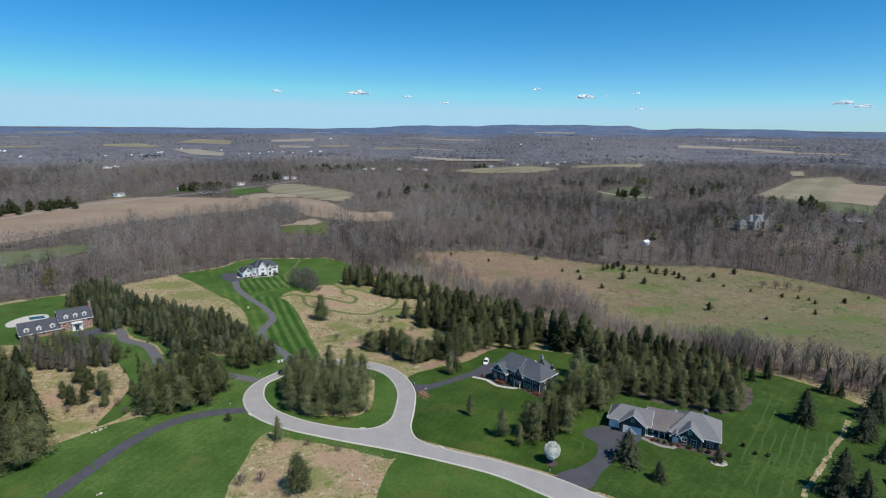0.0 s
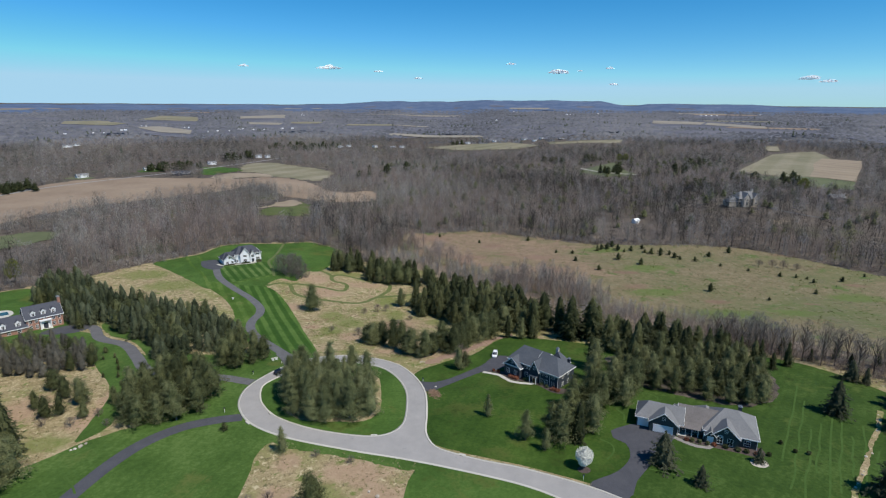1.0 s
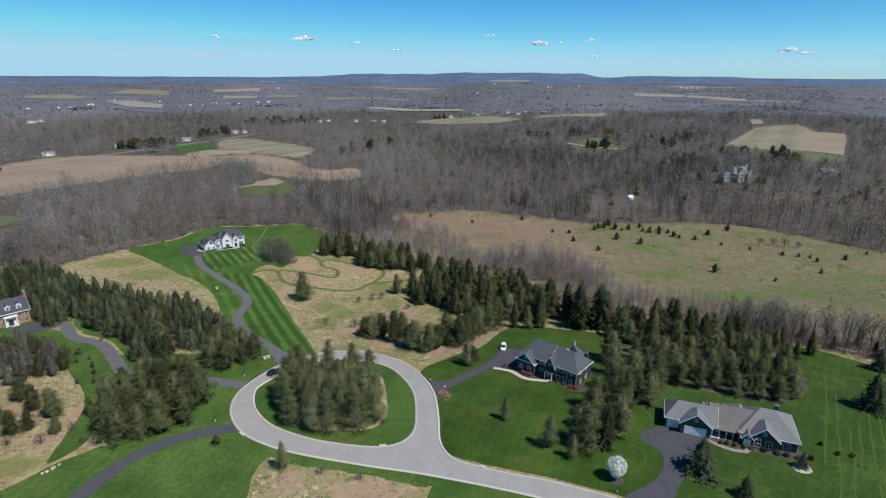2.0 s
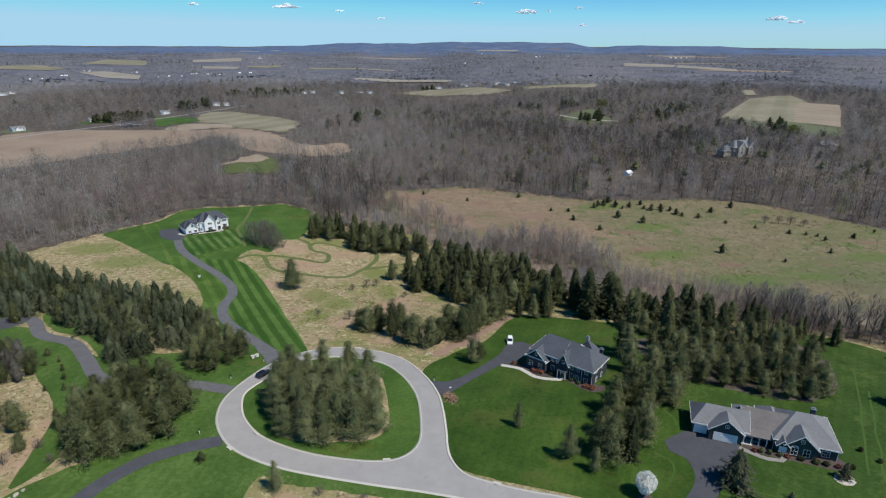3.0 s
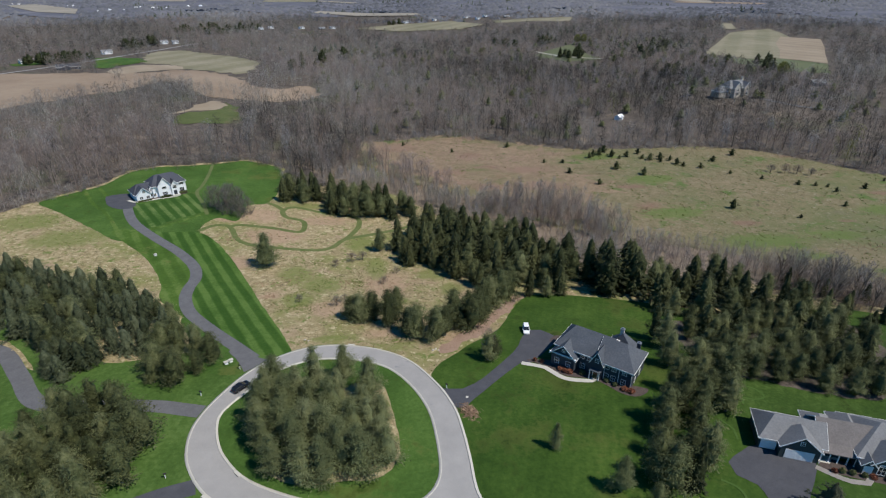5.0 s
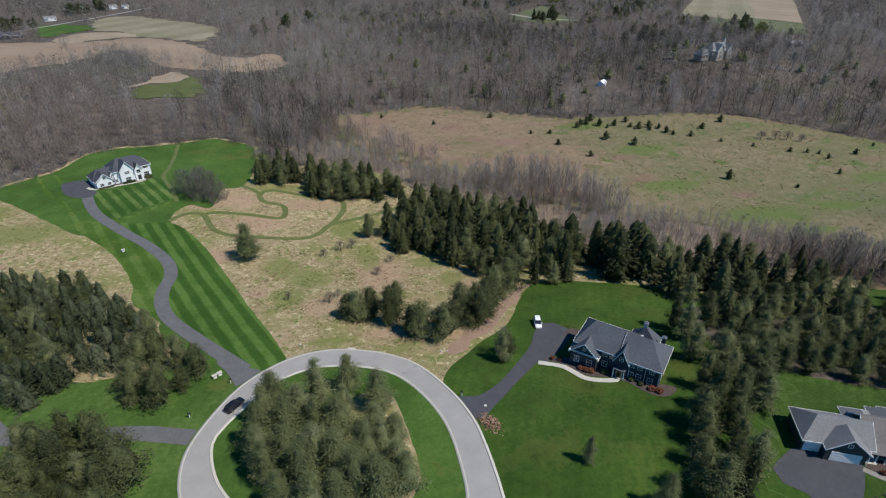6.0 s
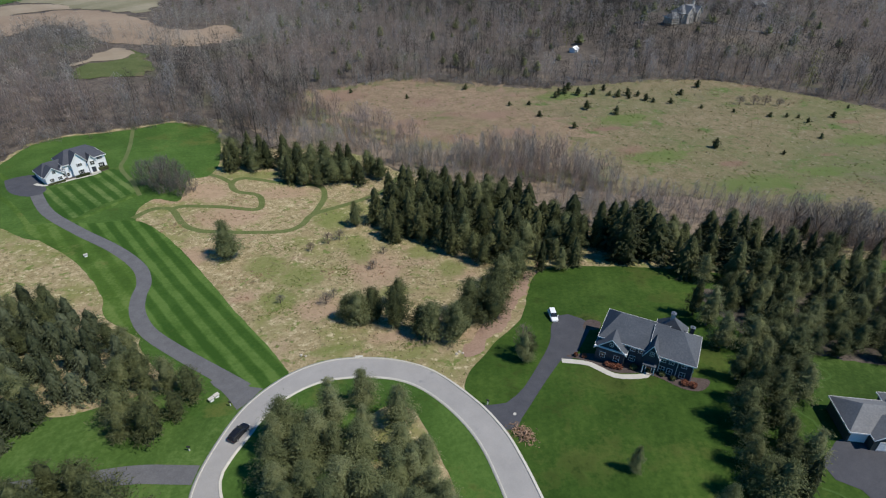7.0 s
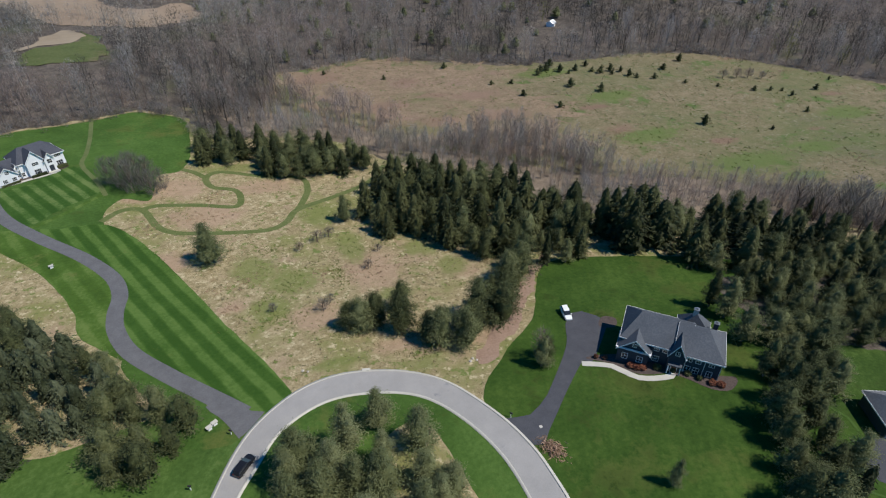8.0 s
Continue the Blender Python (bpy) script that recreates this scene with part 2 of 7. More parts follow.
# cooler, greyer green than the near needles: distance haze put into the colour
M["far_conifer"] = mat("far_conifer_green", [(0.036, 0.045, 0.034), (0.05, 0.06, 0.044), (0.07, 0.08, 0.06)], 40, 0.4, 0.95, fine=8, tree=0.4)
M["bark"] = mat("tree_bark", [(0.11, 0.085, 0.065), (0.16, 0.125, 0.1), (0.22, 0.18, 0.145)], 1, 0.5, 0.95, per_object=0.4, fine=0.2)
M["twig"] = mat("bare_twigs", [(0.185, 0.168, 0.144), (0.285, 0.261, 0.225), (0.417, 0.384, 0.333)], 40, 0.3, 0.95, island=0.04, tree=0.45, thin=0.4, fine=4)
M["twig_red"] = mat("reddish_twigs", [(0.206, 0.162, 0.138), (0.291, 0.233, 0.2), (0.39, 0.321, 0.281)], 40, 0.3, 0.95, island=0.04, tree=0.4, thin=0.4, fine=4)
M["twig_pale"] = mat("pale_grey_twigs", [(0.24, 0.22, 0.205), (0.32, 0.3, 0.285), (0.42, 0.395, 0.375)], 40, 0.3, 0.95, island=0.04, tree=0.35, thin=0.4, fine=4)
M["twig_dark"] = mat("dark_twigs", [(0.0552, 0.0498, 0.0428), (0.085, 0.0765, 0.0664), (0.121, 0.113, 0.0994)], 40, 0.3, 0.95, island=0.04, tree=0.4, thin=0.4, fine=4)
# far woods and ground: distance haze painted into these cool greys
M["twig_far"] = mat("hazed_far_woods", [(0.058, 0.062, 0.072), (0.108, 0.112, 0.124), (0.155, 0.156, 0.166)], 140, 0.5, 0.95, tree=0.4, fine=60)
M["far_floor"] = mat("hazed_far_ground", [(0.0694, 0.0708, 0.0849), (0.116, 0.117, 0.138), (0.184, 0.179, 0.191)], 130, 0.4, 0.95, fine=60)
M["bud"] = mat("spring_buds", [(0.16, 0.17, 0.05), (0.23, 0.235, 0.075), (0.3, 0.295, 0.11)], 8, 0.5, 0.9, island=0.15, tree=0.3, thin=0.4, fine=1)
M["blossom"] = mat("white_blossom", [(0.5, 0.5, 0.43), (0.66, 0.66, 0.6), (0.8, 0.8, 0.76)], 1.5, 0.6, 0.9, fine=0.3)
M["red_shrub"] = mat("russet_shrub", [(0.16, 0.06, 0.035), (0.22, 0.09, 0.055), (0.28, 0.13, 0.08)], 1, 0.6, 0.9, fine=0.2)
M["straw"] = mat("dry_straw_tufts", [(0.22, 0.18, 0.1), (0.31, 0.255, 0.15), (0.4, 0.335, 0.21)], 9, 0.5, 0.9, island=0.4, fine=1)
M["dirt"] = mat("pinkish_earth", [(0.2, 0.13, 0.09), (0.28, 0.19, 0.14), (0.34, 0.25, 0.18)], 4, 0.5, bump=0.5, fine=0.6)
M["pool"] = mat("pool_cover", [(0.03, 0.08, 0.085), (0.04, 0.1, 0.105)], 3, 0.3, 0.2)
M["rubber"] = mat("black_rubber", [(0.02, 0.02, 0.02), (0.035, 0.035, 0.035)], 0.4, 0.5, 0.8)
M["red_lamp"] = mat("red_lens", [(0.25, 0.01, 0.01), (0.3, 0.015, 0.015)], 0.4, 0.5, 0.3)
M["cloud"] = mat("cloud_white", [(0.93, 0.93, 0.93), (0.96, 0.96, 0.96)], 60, 0.5, 1.0, spec=0.0)
M["cloud"].node_tree.nodes["Principled BSDF"].inputs["Alpha"].default_value = 0.45
M["cloud"].node_tree.nodes["Principled BSDF"].inputs["Subsurface Weight"].default_value = 1.0
M["cloud"].node_tree.nodes["Principled BSDF"].inputs["Subsurface Radius"].default_value = (60, 60, 60)
# the blue of the hills is air haze put into the base colour
M["hill"] = mat("hazed_distant_hill", [(0.052, 0.085, 0.15), (0.085, 0.12, 0.195), (0.15, 0.18, 0.24)], 130, 0.5, fine=40, spread=0.16)


# ---- the lie of the land ----
def ease(a, b, v):
    u = np.clip((np.asarray(v, float) - a) / (b - a), 0, 1)
    return u * u * (3 - 2 * u)


def land(x, y):
    """Height of the ground: a gentle slope down to a valley pasture, rising slowly again towards the far hills."""
    x, y = np.asarray(x, float), np.asarray(y, float)
    z = -4.9 - ease(165, 300, y) * (3.2 + 8.6 * ease(-140, 10, x))
    z = z + 1.0 * (1 - ease(140, 190, y)) * ease(20, 70, x) + 1.3 * (1 - ease(-110, -60, x)) * (1 - ease(190, 230, y))
    z = z + 13 * ease(200, 420, x) * ease(420, 640, y)
    z = z + 15 * np.exp(-((x - 285) ** 2 + (y - 505) ** 2) / 5000)
    r = np.hypot(x, y)
    u = np.clip((r - 1200) / 3500, 0, 1.0)
    z = z + 74 * u ** 1.25
    a = np.degrees(np.arctan2(x, np.maximum(y, 1)))
    ridge = 36 * ease(-12, 0, a) * (1 - ease(17, 20, a)) + 16 * ease(20, 22, a) * (1 - ease(27, 36, a)) + 2.5 * np.sin(a * 1.1) + 1.2 * np.sin(a * 2.9 + 1)
    return z + ridge * ease(3300, 4400, r)


def mesh_np(name, verts, tris, material, smooth=False):
    me = bpy.data.meshes.new(name)
    verts, tris = np.asarray(verts, np.float32), np.asarray(tris, np.int32)
    me.vertices.add(len(verts))
    me.vertices.foreach_set("co", verts.ravel())
    k = tris.shape[1]
    me.loops.add(tris.size)
    me.loops.foreach_set("vertex_index", tris.ravel())
    me.polygons.add(len(tris))
    me.polygons.foreach_set("loop_start", np.arange(0, tris.size, k, dtype=np.int32))
    if smooth:
        me.polygons.foreach_set("use_smooth", np.ones(len(tris), bool))
    me.update(calc_edges=True)
    me.materials.append(material)
    return me


def spline(pts, closed=False, step=2.0):
    """Catmull-Rom through the points, in steps of about that many metres."""
    p = [np.array(q, float) for q in pts]
    n, out = len(p), []
    for i in range(n if closed else n - 1):
        if closed:
            a, b, c, d = p[i - 1], p[i], p[(i + 1) % n], p[(i + 2) % n]
        else:
            a, b, c, d = p[max(i - 1, 0)], p[i], p[i + 1], p[min(i + 2, n - 1)]
        k = max(1, int(np.linalg.norm(c - b) / step))
        for j in range(k):
            s = j / k
            out.append(0.5 * (2 * b + (c - a) * s + (2 * a - 5 * b + 4 * c - d) * s * s + (3 * b - a - 3 * c + d) * s ** 3))
    if not closed:
        out.append(p[-1])
    return np.array(out)


def inside(poly, x, y):
    x, y = np.asarray(x, float), np.asarray(y, float)
    res = np.zeros(x.shape, bool)
    q = np.roll(poly, -1, 0)
    for (x0, y0), (x1, y1) in zip(poly, q):
        if y0 == y1:
            continue
        c = ((y0 > y) != (y1 > y)) & (x < (x1 - x0) * (y - y0) / (y1 - y0) + x0)
        res ^= c
    return res


def sheet(name, outline, material, lift, grid=5.0, hole=None, label="", smooth_edge=True, step=2.0, rag=0.0, category="ground", kind="structure"):
    """A surface draped on the land inside an outline (smoothed), lift metres above it."""
    from mathutils.geometry import delaunay_2d_cdt
    o = spline(outline, True, step) if smooth_edge else np.array(outline, float)
    if rag:
        o = o + np.array([[noise.noise((x * 0.21, y * 0.21, 3)), noise.noise((x * 0.21, y * 0.21, 9))] for x, y in o]) * rag
        o = o + np.array([[noise.noise((x * 0.7, y * 0.7, 5)), noise.noise((x * 0.7, y * 0.7, 12))] for x, y in o]) * rag * 0.5
    loops = [o] + ([spline(hole, True, step)] if hole is not None else [])
    lo, hi = o.min(0), o.max(0)
    gx, gy = np.meshgrid(np.arange(lo[0], hi[0], grid) + 0.37, np.arange(lo[1], hi[1], grid) + 0.41)
    gx, gy = gx.ravel(), gy.ravel()
    keep = inside(o, gx, gy)
    if hole is not None:
        keep &= ~inside(loops[1], gx, gy)
    pts, edges, base = [], [], 0
    for q in loops:
        pts += [Vector(v) for v in q]
        edges += [(base + i, base + (i + 1) % len(q)) for i in range(len(q))]
        base += len(q)
    pts += [Vector(v) for v in zip(gx[keep], gy[keep])]
    vs, _, fs, *_ = delaunay_2d_cdt(pts, edges, [], 0, 1e-4)
    v = np.array([(p.x, p.y) for p in vs])
    f = np.array([t for t in fs if len(t) == 3])
    c = v[f].mean(1)
    ok = inside(o, c[:, 0], c[:, 1])
    if hole is not None:
        ok &= ~inside(loops[1], c[:, 0], c[:, 1])
    f = f[ok]
    z = land(v[:, 0], v[:, 1]) + lift
    ob = new(name, mesh_np(name, np.column_stack([v, z]), f, material, True))
    return tagged(ob, label, category, kind=kind)


def patch(ob, attr, spots):
    """Give the vertices of a surface a mask: 1 in the middle of each spot (x, y, half length, half width), fading outwards."""
    v = np.empty(len(ob.data.vertices) * 3)
    ob.data.vertices.foreach_get("co", v)
    v = v.reshape(-1, 3)
    m = np.zeros(len(v))
    for x, y, a, b in spots:
        m = np.maximum(m, np.exp(-0.7 * (((v[:, 0] - x) / a) ** 2 + ((v[:, 1] - y) / b) ** 2)))
    ob.data.attributes.new(attr, "FLOAT", "POINT").data.foreach_set("value", m)


def ribbon(name, path, width, material, lift, label="", step=1.5, category="driveway", thick=0.0, kind="structure"):
    """A strip of that width along a path, draped on the land; thick gives it sides."""
    p = spline(path, False, step)
    t = np.gradient(p, axis=0)
    t /= np.linalg.norm(t, axis=1)[:, None]
    nrm = np.column_stack([-t[:, 1], t[:, 0]])
    cols = [p + nrm * width * k for k in (-0.5, -0.17, 0.17, 0.5)]
    v = np.concatenate([np.column_stack([c, land(c[:, 0], c[:, 1]) + lift]) for c in cols])
    n = len(p)
    f = [(c * n + i, (c + 1) * n + i, (c + 1) * n + i + 1, c * n + i + 1) for c in range(3) for i in range(n - 1)]
    f = [q[::-1] for q in f]
    ob = new(name, mesh_np(name, v, f, material, True))
    return tagged(ob, label, category, kind=kind)


def kerb(name, path, closed, width, height, material, lift, label, side=1):
    """A raised kerb along a line, to one side of it."""
    p = spline(path, closed, 1.5)
    t = np.roll(p, -1, 0) - np.roll(p, 1, 0) if closed else np.gradient(p, axis=0)
    t /= np.linalg.norm(t, axis=1)[:, None]
    nrm = np.column_stack([-t[:, 1], t[:, 0]]) * side
    prof = [(0.0, -0.1), (0.0, height * 0.35), (width * 0.62, height * 0.45), (width * 0.8, height), (width, height), (width, -0.1)]
    v = []
    for d, h in prof:
        c = p + nrm * d
        v.append(np.column_stack([c, land(c[:, 0], c[:, 1]) + lift + h]))
    v = np.concatenate(v)
    n = len(p)
    f = []
    for c in range(len(prof) - 1):
        for i in range(n if closed else n - 1):
            j = (i + 1) % n
            q = (c * n + i, c * n + j, (c + 1) * n + j, (c + 1) * n + i)
            f.append(q if side > 0 else q[::-1])
    ob = new(name, mesh_np(name, v, f, material))
    return tagged(ob, label, "kerb", kind="structure")


# ---- ground ----
def axis(lo, hi, fine_lo, fine_hi, fine, grow):
    a = list(np.arange(fine_lo, fine_hi, fine))
    s = fine
    while a[-1] < hi:
        s *= grow
        a.append(a[-1] + s)
    s = fine
    while a[0] > lo:
        s *= grow
        a.insert(0, a[0] - s)
    return np.array(a)


gx, gy = axis(-5200, 5200, -260, 300, 5, 1.09), axis(-1500, 5200, 80, 480, 5, 1.07)
X, Y = np.meshgrid(gx, gy)
nx, ny = len(gx), len(gy)
idx = np.arange(nx * ny).reshape(ny, nx)
quads = np.stack([idx[:-1, :-1], idx[:-1, 1:], idx[1:, 1:], idx[1:, :-1]], -1).reshape(-1, 4)
ground = new("ground", mesh_np("ground", np.column_stack([X.ravel(), Y.ravel(), land(X, Y).ravel()]), quads, M["floor"], True))
tagged(ground, "brown leaf-littered woodland ground reaching to the hills", "ground", kind="structure")

# near open ground
BRUSH = [(-215, 298), (-190, 322), (-171, 345), (-161, 356), (-151, 366), (-145, 383), (-134, 391), (-122, 393), (-99, 399.5), (-88, 404), (-77, 399), (-66, 388), (-60, 366), (-40, 362), (-8, 351), (8, 322), (38, 292), (48, 268), (64, 250), (100, 232), (118, 212),
         (150, 190), (190, 150), (190, 60), (-260, 60), (-280, 150), (-270, 250)]
THICKET = [(-66, 398), (-54, 392), (-38, 364), (-8, 349), (10, 321), (40, 291), (50, 267), (66, 249), (100, 230), (122, 210), (152, 206), (132, 243), (104, 270), (76, 289), (50, 317), (14, 356), (-10, 390), (-30, 439), (-62, 414)]
sheet("thicket_ground", THICKET, M["thicket_floor"], 0.06, 5, label="brown bramble ground under saplings", rag=4)
meadow = sheet("meadow", BRUSH, M["brush"], 0.03, 3, label="rough meadow of dry tan grass with green tufts", rag=2.5)
patch(meadow, "bare", [(-70.4, 321.6, 8.1, 8.0), (-64, 299.8, 12.8, 8.3), (-42.3, 317.1, 11.4, 5.3), (-20.3, 252, 8.2, 11.6), (-73.9, 274.9, 6, 5.8), (-58.3, 246.6, 4.2, 3), (-24.7, 216.7, 6.6, 2.6), (-4.4, 210.8, 3.8, 2.6), (-39.5, 235.2, 6.5, 6), (-12.6, 329.2, 7.7, 6), (-82.8, 318.1, 7.2, 5), (2.9, 240.9, 4.5, 4), (-45.9, 143.5, 3.4, 4.4), (-28.8, 138.2, 9.6, 4.1), (-21.2, 129.4, 5.6, 3.6), (-46.2, 129.1, 4.5, 4.8), (-106.4, 164.4, 6.4, 7.4), (-107.6, 176.5, 2.6, 8.5), (-128.7, 170, 7.6, 8)])
patch(meadow, "green", [(-4.1, 259.2, 5.2, 4.8), (1.3, 245.3, 4.5, 6), (-23.4, 266.8, 4.2, 9), (-42.4, 253.3, 6, 7), (-49.6, 243.1, 5.6, 4.5), (-38, 216.2, 7.2, 1.8), (-19.4, 208.5, 6.6, 2.2), (-18.1, 237.7, 5.6, 2.8), (-52.6, 334.2, 14, 3.9), (-28.8, 292.5, 7.2, 7.8), (-51.9, 263.1, 6, 7.8), (-35, 130, 5, 5), (-112, 152, 7, 4), (-140, 300, 16, 8), (-165, 320, 14, 8)])
PASTURE = [(-34, 437), (-20, 450), (36, 461), (86, 433), (117, 417), (192, 409), (224, 397), (246, 374), (275, 330), (330, 240), (300, 190), (200, 160),
           (158, 206), (128, 243), (100, 269), (72, 287), (46, 314), (10, 354), (-14, 388)]
DRY = [(-30, 436), (-18, 448), (36, 459), (86, 431), (112, 414), (104, 396), (96, 370), (104, 340), (88, 318), (74, 300), (50, 318), (14, 357), (-9, 391)]
dry = sheet("pasture_dry", DRY, M["dry_pasture"], 0.14, 6, label="drier tan end of the pasture", rag=22)
pasture = sheet("pasture", PASTURE, M["field"], 0.10, 6, label="wide pasture of short olive grass with reddish dry patches", rag=4)

for ob in (dry, pasture):
    patch(ob, "bare", [(44.8, 414.3, 7.3, 6.2), (22.4, 382.8, 12.5, 5.8), (48.4, 389.0, 8.1, 3.8), (41.4, 355.5, 10.0, 5.1), (70.0, 380.5, 16.2, 6.0), (146.3, 289.5, 6.6, 2.9), (194.6, 282.4, 4.8, 2.4), (-0.1, 437.0, 14.5, 9.5), (74.0, 350.3, 13.8, 6.2), (113.5, 316.5, 8.8, 4.3), (248.6, 381.5, 14.4, 5.0), (243.5, 315.6, 7.8, 3.6), (117.4, 344.3, 8.4, 3.3)])
    patch(ob, "green", [(121.2, 306.6, 16.8, 7.4), (139.7, 268.4, 18.0, 8.8), (144.0, 249.4, 11.4, 4.8), (134.6, 354.5, 16.8, 6.9), (226.3, 292.9, 15.0, 7.9), (102.5, 256.1, 9.6, 3.9), (120.9, 399.6, 18.0, 7.0), (174.5, 269.0, 12.0, 5.6)])
LAWN_EAST = [(-13.5, 193.5), (-3, 204), (10, 214), (19, 228), (28, 235), (44, 230), (60, 222), (90, 204), (112, 207), (128, 197), (138, 176), (146, 140), (130, 90),
             (70, 90), (52, 114), (41, 124), (28, 133), (14, 140), (-2, 146.5), (-9.5, 152), (-10.6, 165), (-10.8, 178)]
sheet("lawn_east", LAWN_EAST, M["lawn_lines"], 0.06, 4, label="bright green mown lawn round two houses", rag=0.4)
LONG_LAWN = [(42, 123), (36.5, 127), (44, 136), (52, 143), (58, 149), (52, 157), (48, 168), (60, 178), (80, 172), (97, 174), (104, 195), (112, 206), (127, 196), (137, 176), (145, 140), (128, 92), (72, 92), (54, 113)]
sheet("lawn_long_house", LONG_LAWN, M["lawn_dark"], 0.09, 4, label="dark green lawn with pale mowing lines", rag=0.6)
STRIP = [(-49, 208.5), (-62, 243), (-72, 268), (-82, 289), (-92, 302), (-104, 303), (-112.5, 303), (-96.4, 284.2), (-88.2, 271.7), (-85.4, 262), (-85.8, 254), (-85, 246), (-81.3, 236.5), (-73.6, 226), (-58, 203.5)]
SIDE = [(-112.5, 303), (-118, 306), (-126, 304), (-107, 280), (-96, 259), (-93, 247), (-87, 239), (-77, 227), (-70, 219), (-73.6, 226), (-81.3, 236.5), (-85, 246), (-85.8, 254), (-85.4, 262), (-88.2, 271.7), (-96.4, 284.2)]
sheet("lawn_side", SIDE, M["lawn_side"], 0.065, 3, label="curving striped green lawn beside a driveway", rag=0.3)
sheet("lawn_strip", STRIP, M["lawn_strip"], 0.06, 4, label="striped green lawn along a curving driveway", rag=0.3)
FRONT = [(-127.9, 332.9), (-119.1, 336.5), (-112.4, 344.2), (-106.0, 348.6), (-99.8, 338.5), (-94.1, 329.1), (-98.5, 322.0), (-105.4, 316.3), (-111.9, 308.0), (-114.9, 306.9), (-121.4, 319.1)]
sheet("lawn_front", FRONT, M["lawn_front"], 0.055, 4, label="striped green front lawn of a white house", rag=0.3)
BACK = [(-169.2, 342.8), (-159.8, 353.4), (-149.7, 363.0), (-143.9, 381.2), (-134.3, 389.0), (-122.8, 390.8), (-110.9, 392.8), (-99.0, 397.3), (-89.2, 402.1), (-78.3, 397.5), (-68.1, 388.4), (-66.3, 366.1), (-67.1, 345.6), (-71.1, 335.9), (-77.5, 334.1), (-78.6, 323.5), (-80.7, 314.9), (-88.3, 318.0), (-93.1, 310.3), (-92.4, 301.3), (-92, 302), (-104, 301), (-112, 302), (-120.0, 295.1), (-132.5, 306.2), (-154.7, 328.4)]
sheet("lawn_back", BACK, M["lawn"], 0.045, 4, label="smooth green lawn round a white house", rag=0.5)
EDGE_LINE = np.array([(88.9, 122.4), (93.8, 127.4), (98.8, 132.2), (107, 140.1), (112.4, 145.8), (118.1, 150.5), (127.3, 161.2)])
sheet("boundary_strip", np.concatenate([EDGE_LINE + (-0.4, 0.45), EDGE_LINE[::-1] + (0.4, -0.45)]), M["brush"], 0.14, 2, label="thin strip of uncut dry grass between two lawns", rag=0.7, step=1)
SOUTHWEST = [(-67, 186), (-66.8, 173), (-61.5, 164.8), (-54.5, 159), (-48.5, 155), (-53.5, 151.3), (-54.8, 147.1), (-54.8, 140.4), (-54.5, 131.7), (-54.8, 126.2), (-53.8, 121.5), (-56, 100), (-58, 90), (-130, 90), (-122, 125), (-107, 146), (-97, 157), (-86, 162), (-76, 168), (-77, 182)]
sheet("lawn_southwest", SOUTHWEST, M["lawn_mown"], 0.06, 4, label="green lawn beside a dark driveway", rag=0.5)
WEST = [(-58, 203.5), (-66.5, 188), (-85, 188), (-101, 190), (-101, 172), (-99.5, 160), (-104, 152), (-105.5, 158), (-107, 172), (-112, 184), (-122, 196), (-140, 215), (-164, 226), (-156, 236), (-140, 231), (-120, 214), (-104, 208), (-85, 212), (-68, 213)]
sheet("lawn_west", WEST, M["lawn_mown"], 0.06, 4, label="green lawn at the edge of a pine grove", rag=0.5)
HOUSE_LAWN = [(-240, 270), (-214, 297), (-197, 283), (-176, 264), (-158, 252), (-154, 240), (-160, 232), (-182, 220), (-230, 220), (-270, 240)]
sheet("lawn_brick_house", HOUSE_LAWN, M["lawn"], 0.07, 5, label="green lawn round a brick house", rag=0.5)
sheet("lawn_road_verge", [(-52, 156), (-45.4, 153), (-28.9, 147.5), (-12, 142), (-13.5, 138.6), (-29.6, 144.2), (-46, 149.2), (-52, 152.6)], M["lawn_mown"], 0.066, 2, label="narrow green verge along the road", rag=0.9, step=1)
SOUTH = [(-13, 143), (-12.4, 140.7), (-15.1, 132.6), (-16.2, 126.9), (-16.3, 122.1), (-18, 105), (-19, 90), (58, 90), (40, 110), (26, 125), (14, 133), (0, 139)]
sheet("lawn_south", SOUTH, M["lawn"], 0.06, 4, label="green verge lawn beside the road", rag=0.6)

# road, island and kerbs
ROAD = [(84, 84), (58, 108), (38.4, 124.2), (27.9, 132), (14.4, 138.9), (5, 142.3), (-2.9, 145.9), (-7.5, 149), (-9.7, 155), (-9.4, 164), (-9.3, 172), (-9.8, 179.6),
        (-12.3, 189), (-17.9, 200.6), (-25.3, 207.5), (-34.2, 211.3), (-42, 212.1), (-50.2, 209.6), (-58.9, 202.7), (-65, 192.7), (-68.3, 183.8), (-68.4, 176), (-66.4, 169.5),
        (-61.9, 162.7), (-55, 157.3), (-45.4, 152.6), (-28.9, 147), (-15.8, 143.1), (-0.7, 137.7), (13.5, 131.6), (23.5, 124.8), (42, 110), (67, 84)]
ISLAND = [(-63, 184.6), (-62, 178), (-59.4, 172), (-53.9, 165.4), (-43.6, 159.3), (-32.9, 155.7), (-25.1, 154.5), (-20.3, 155.8), (-17, 160), (-16, 168.1), (-16.4, 179.7),
          (-19.9, 190.8), (-25.4, 199), (-34.1, 203.5), (-43.5, 204.6), (-52.5, 200.5), (-58, 193.5), (-61.5, 188.5)]
sheet("road", ROAD, M["road"], 0.10, 4, hole=ISLAND, label="pale grey asphalt road loop with a stem", category="road")
sheet("island_lawn", ISLAND, M["lawn"], 0.08, 4, label="green lawn island inside the road loop")
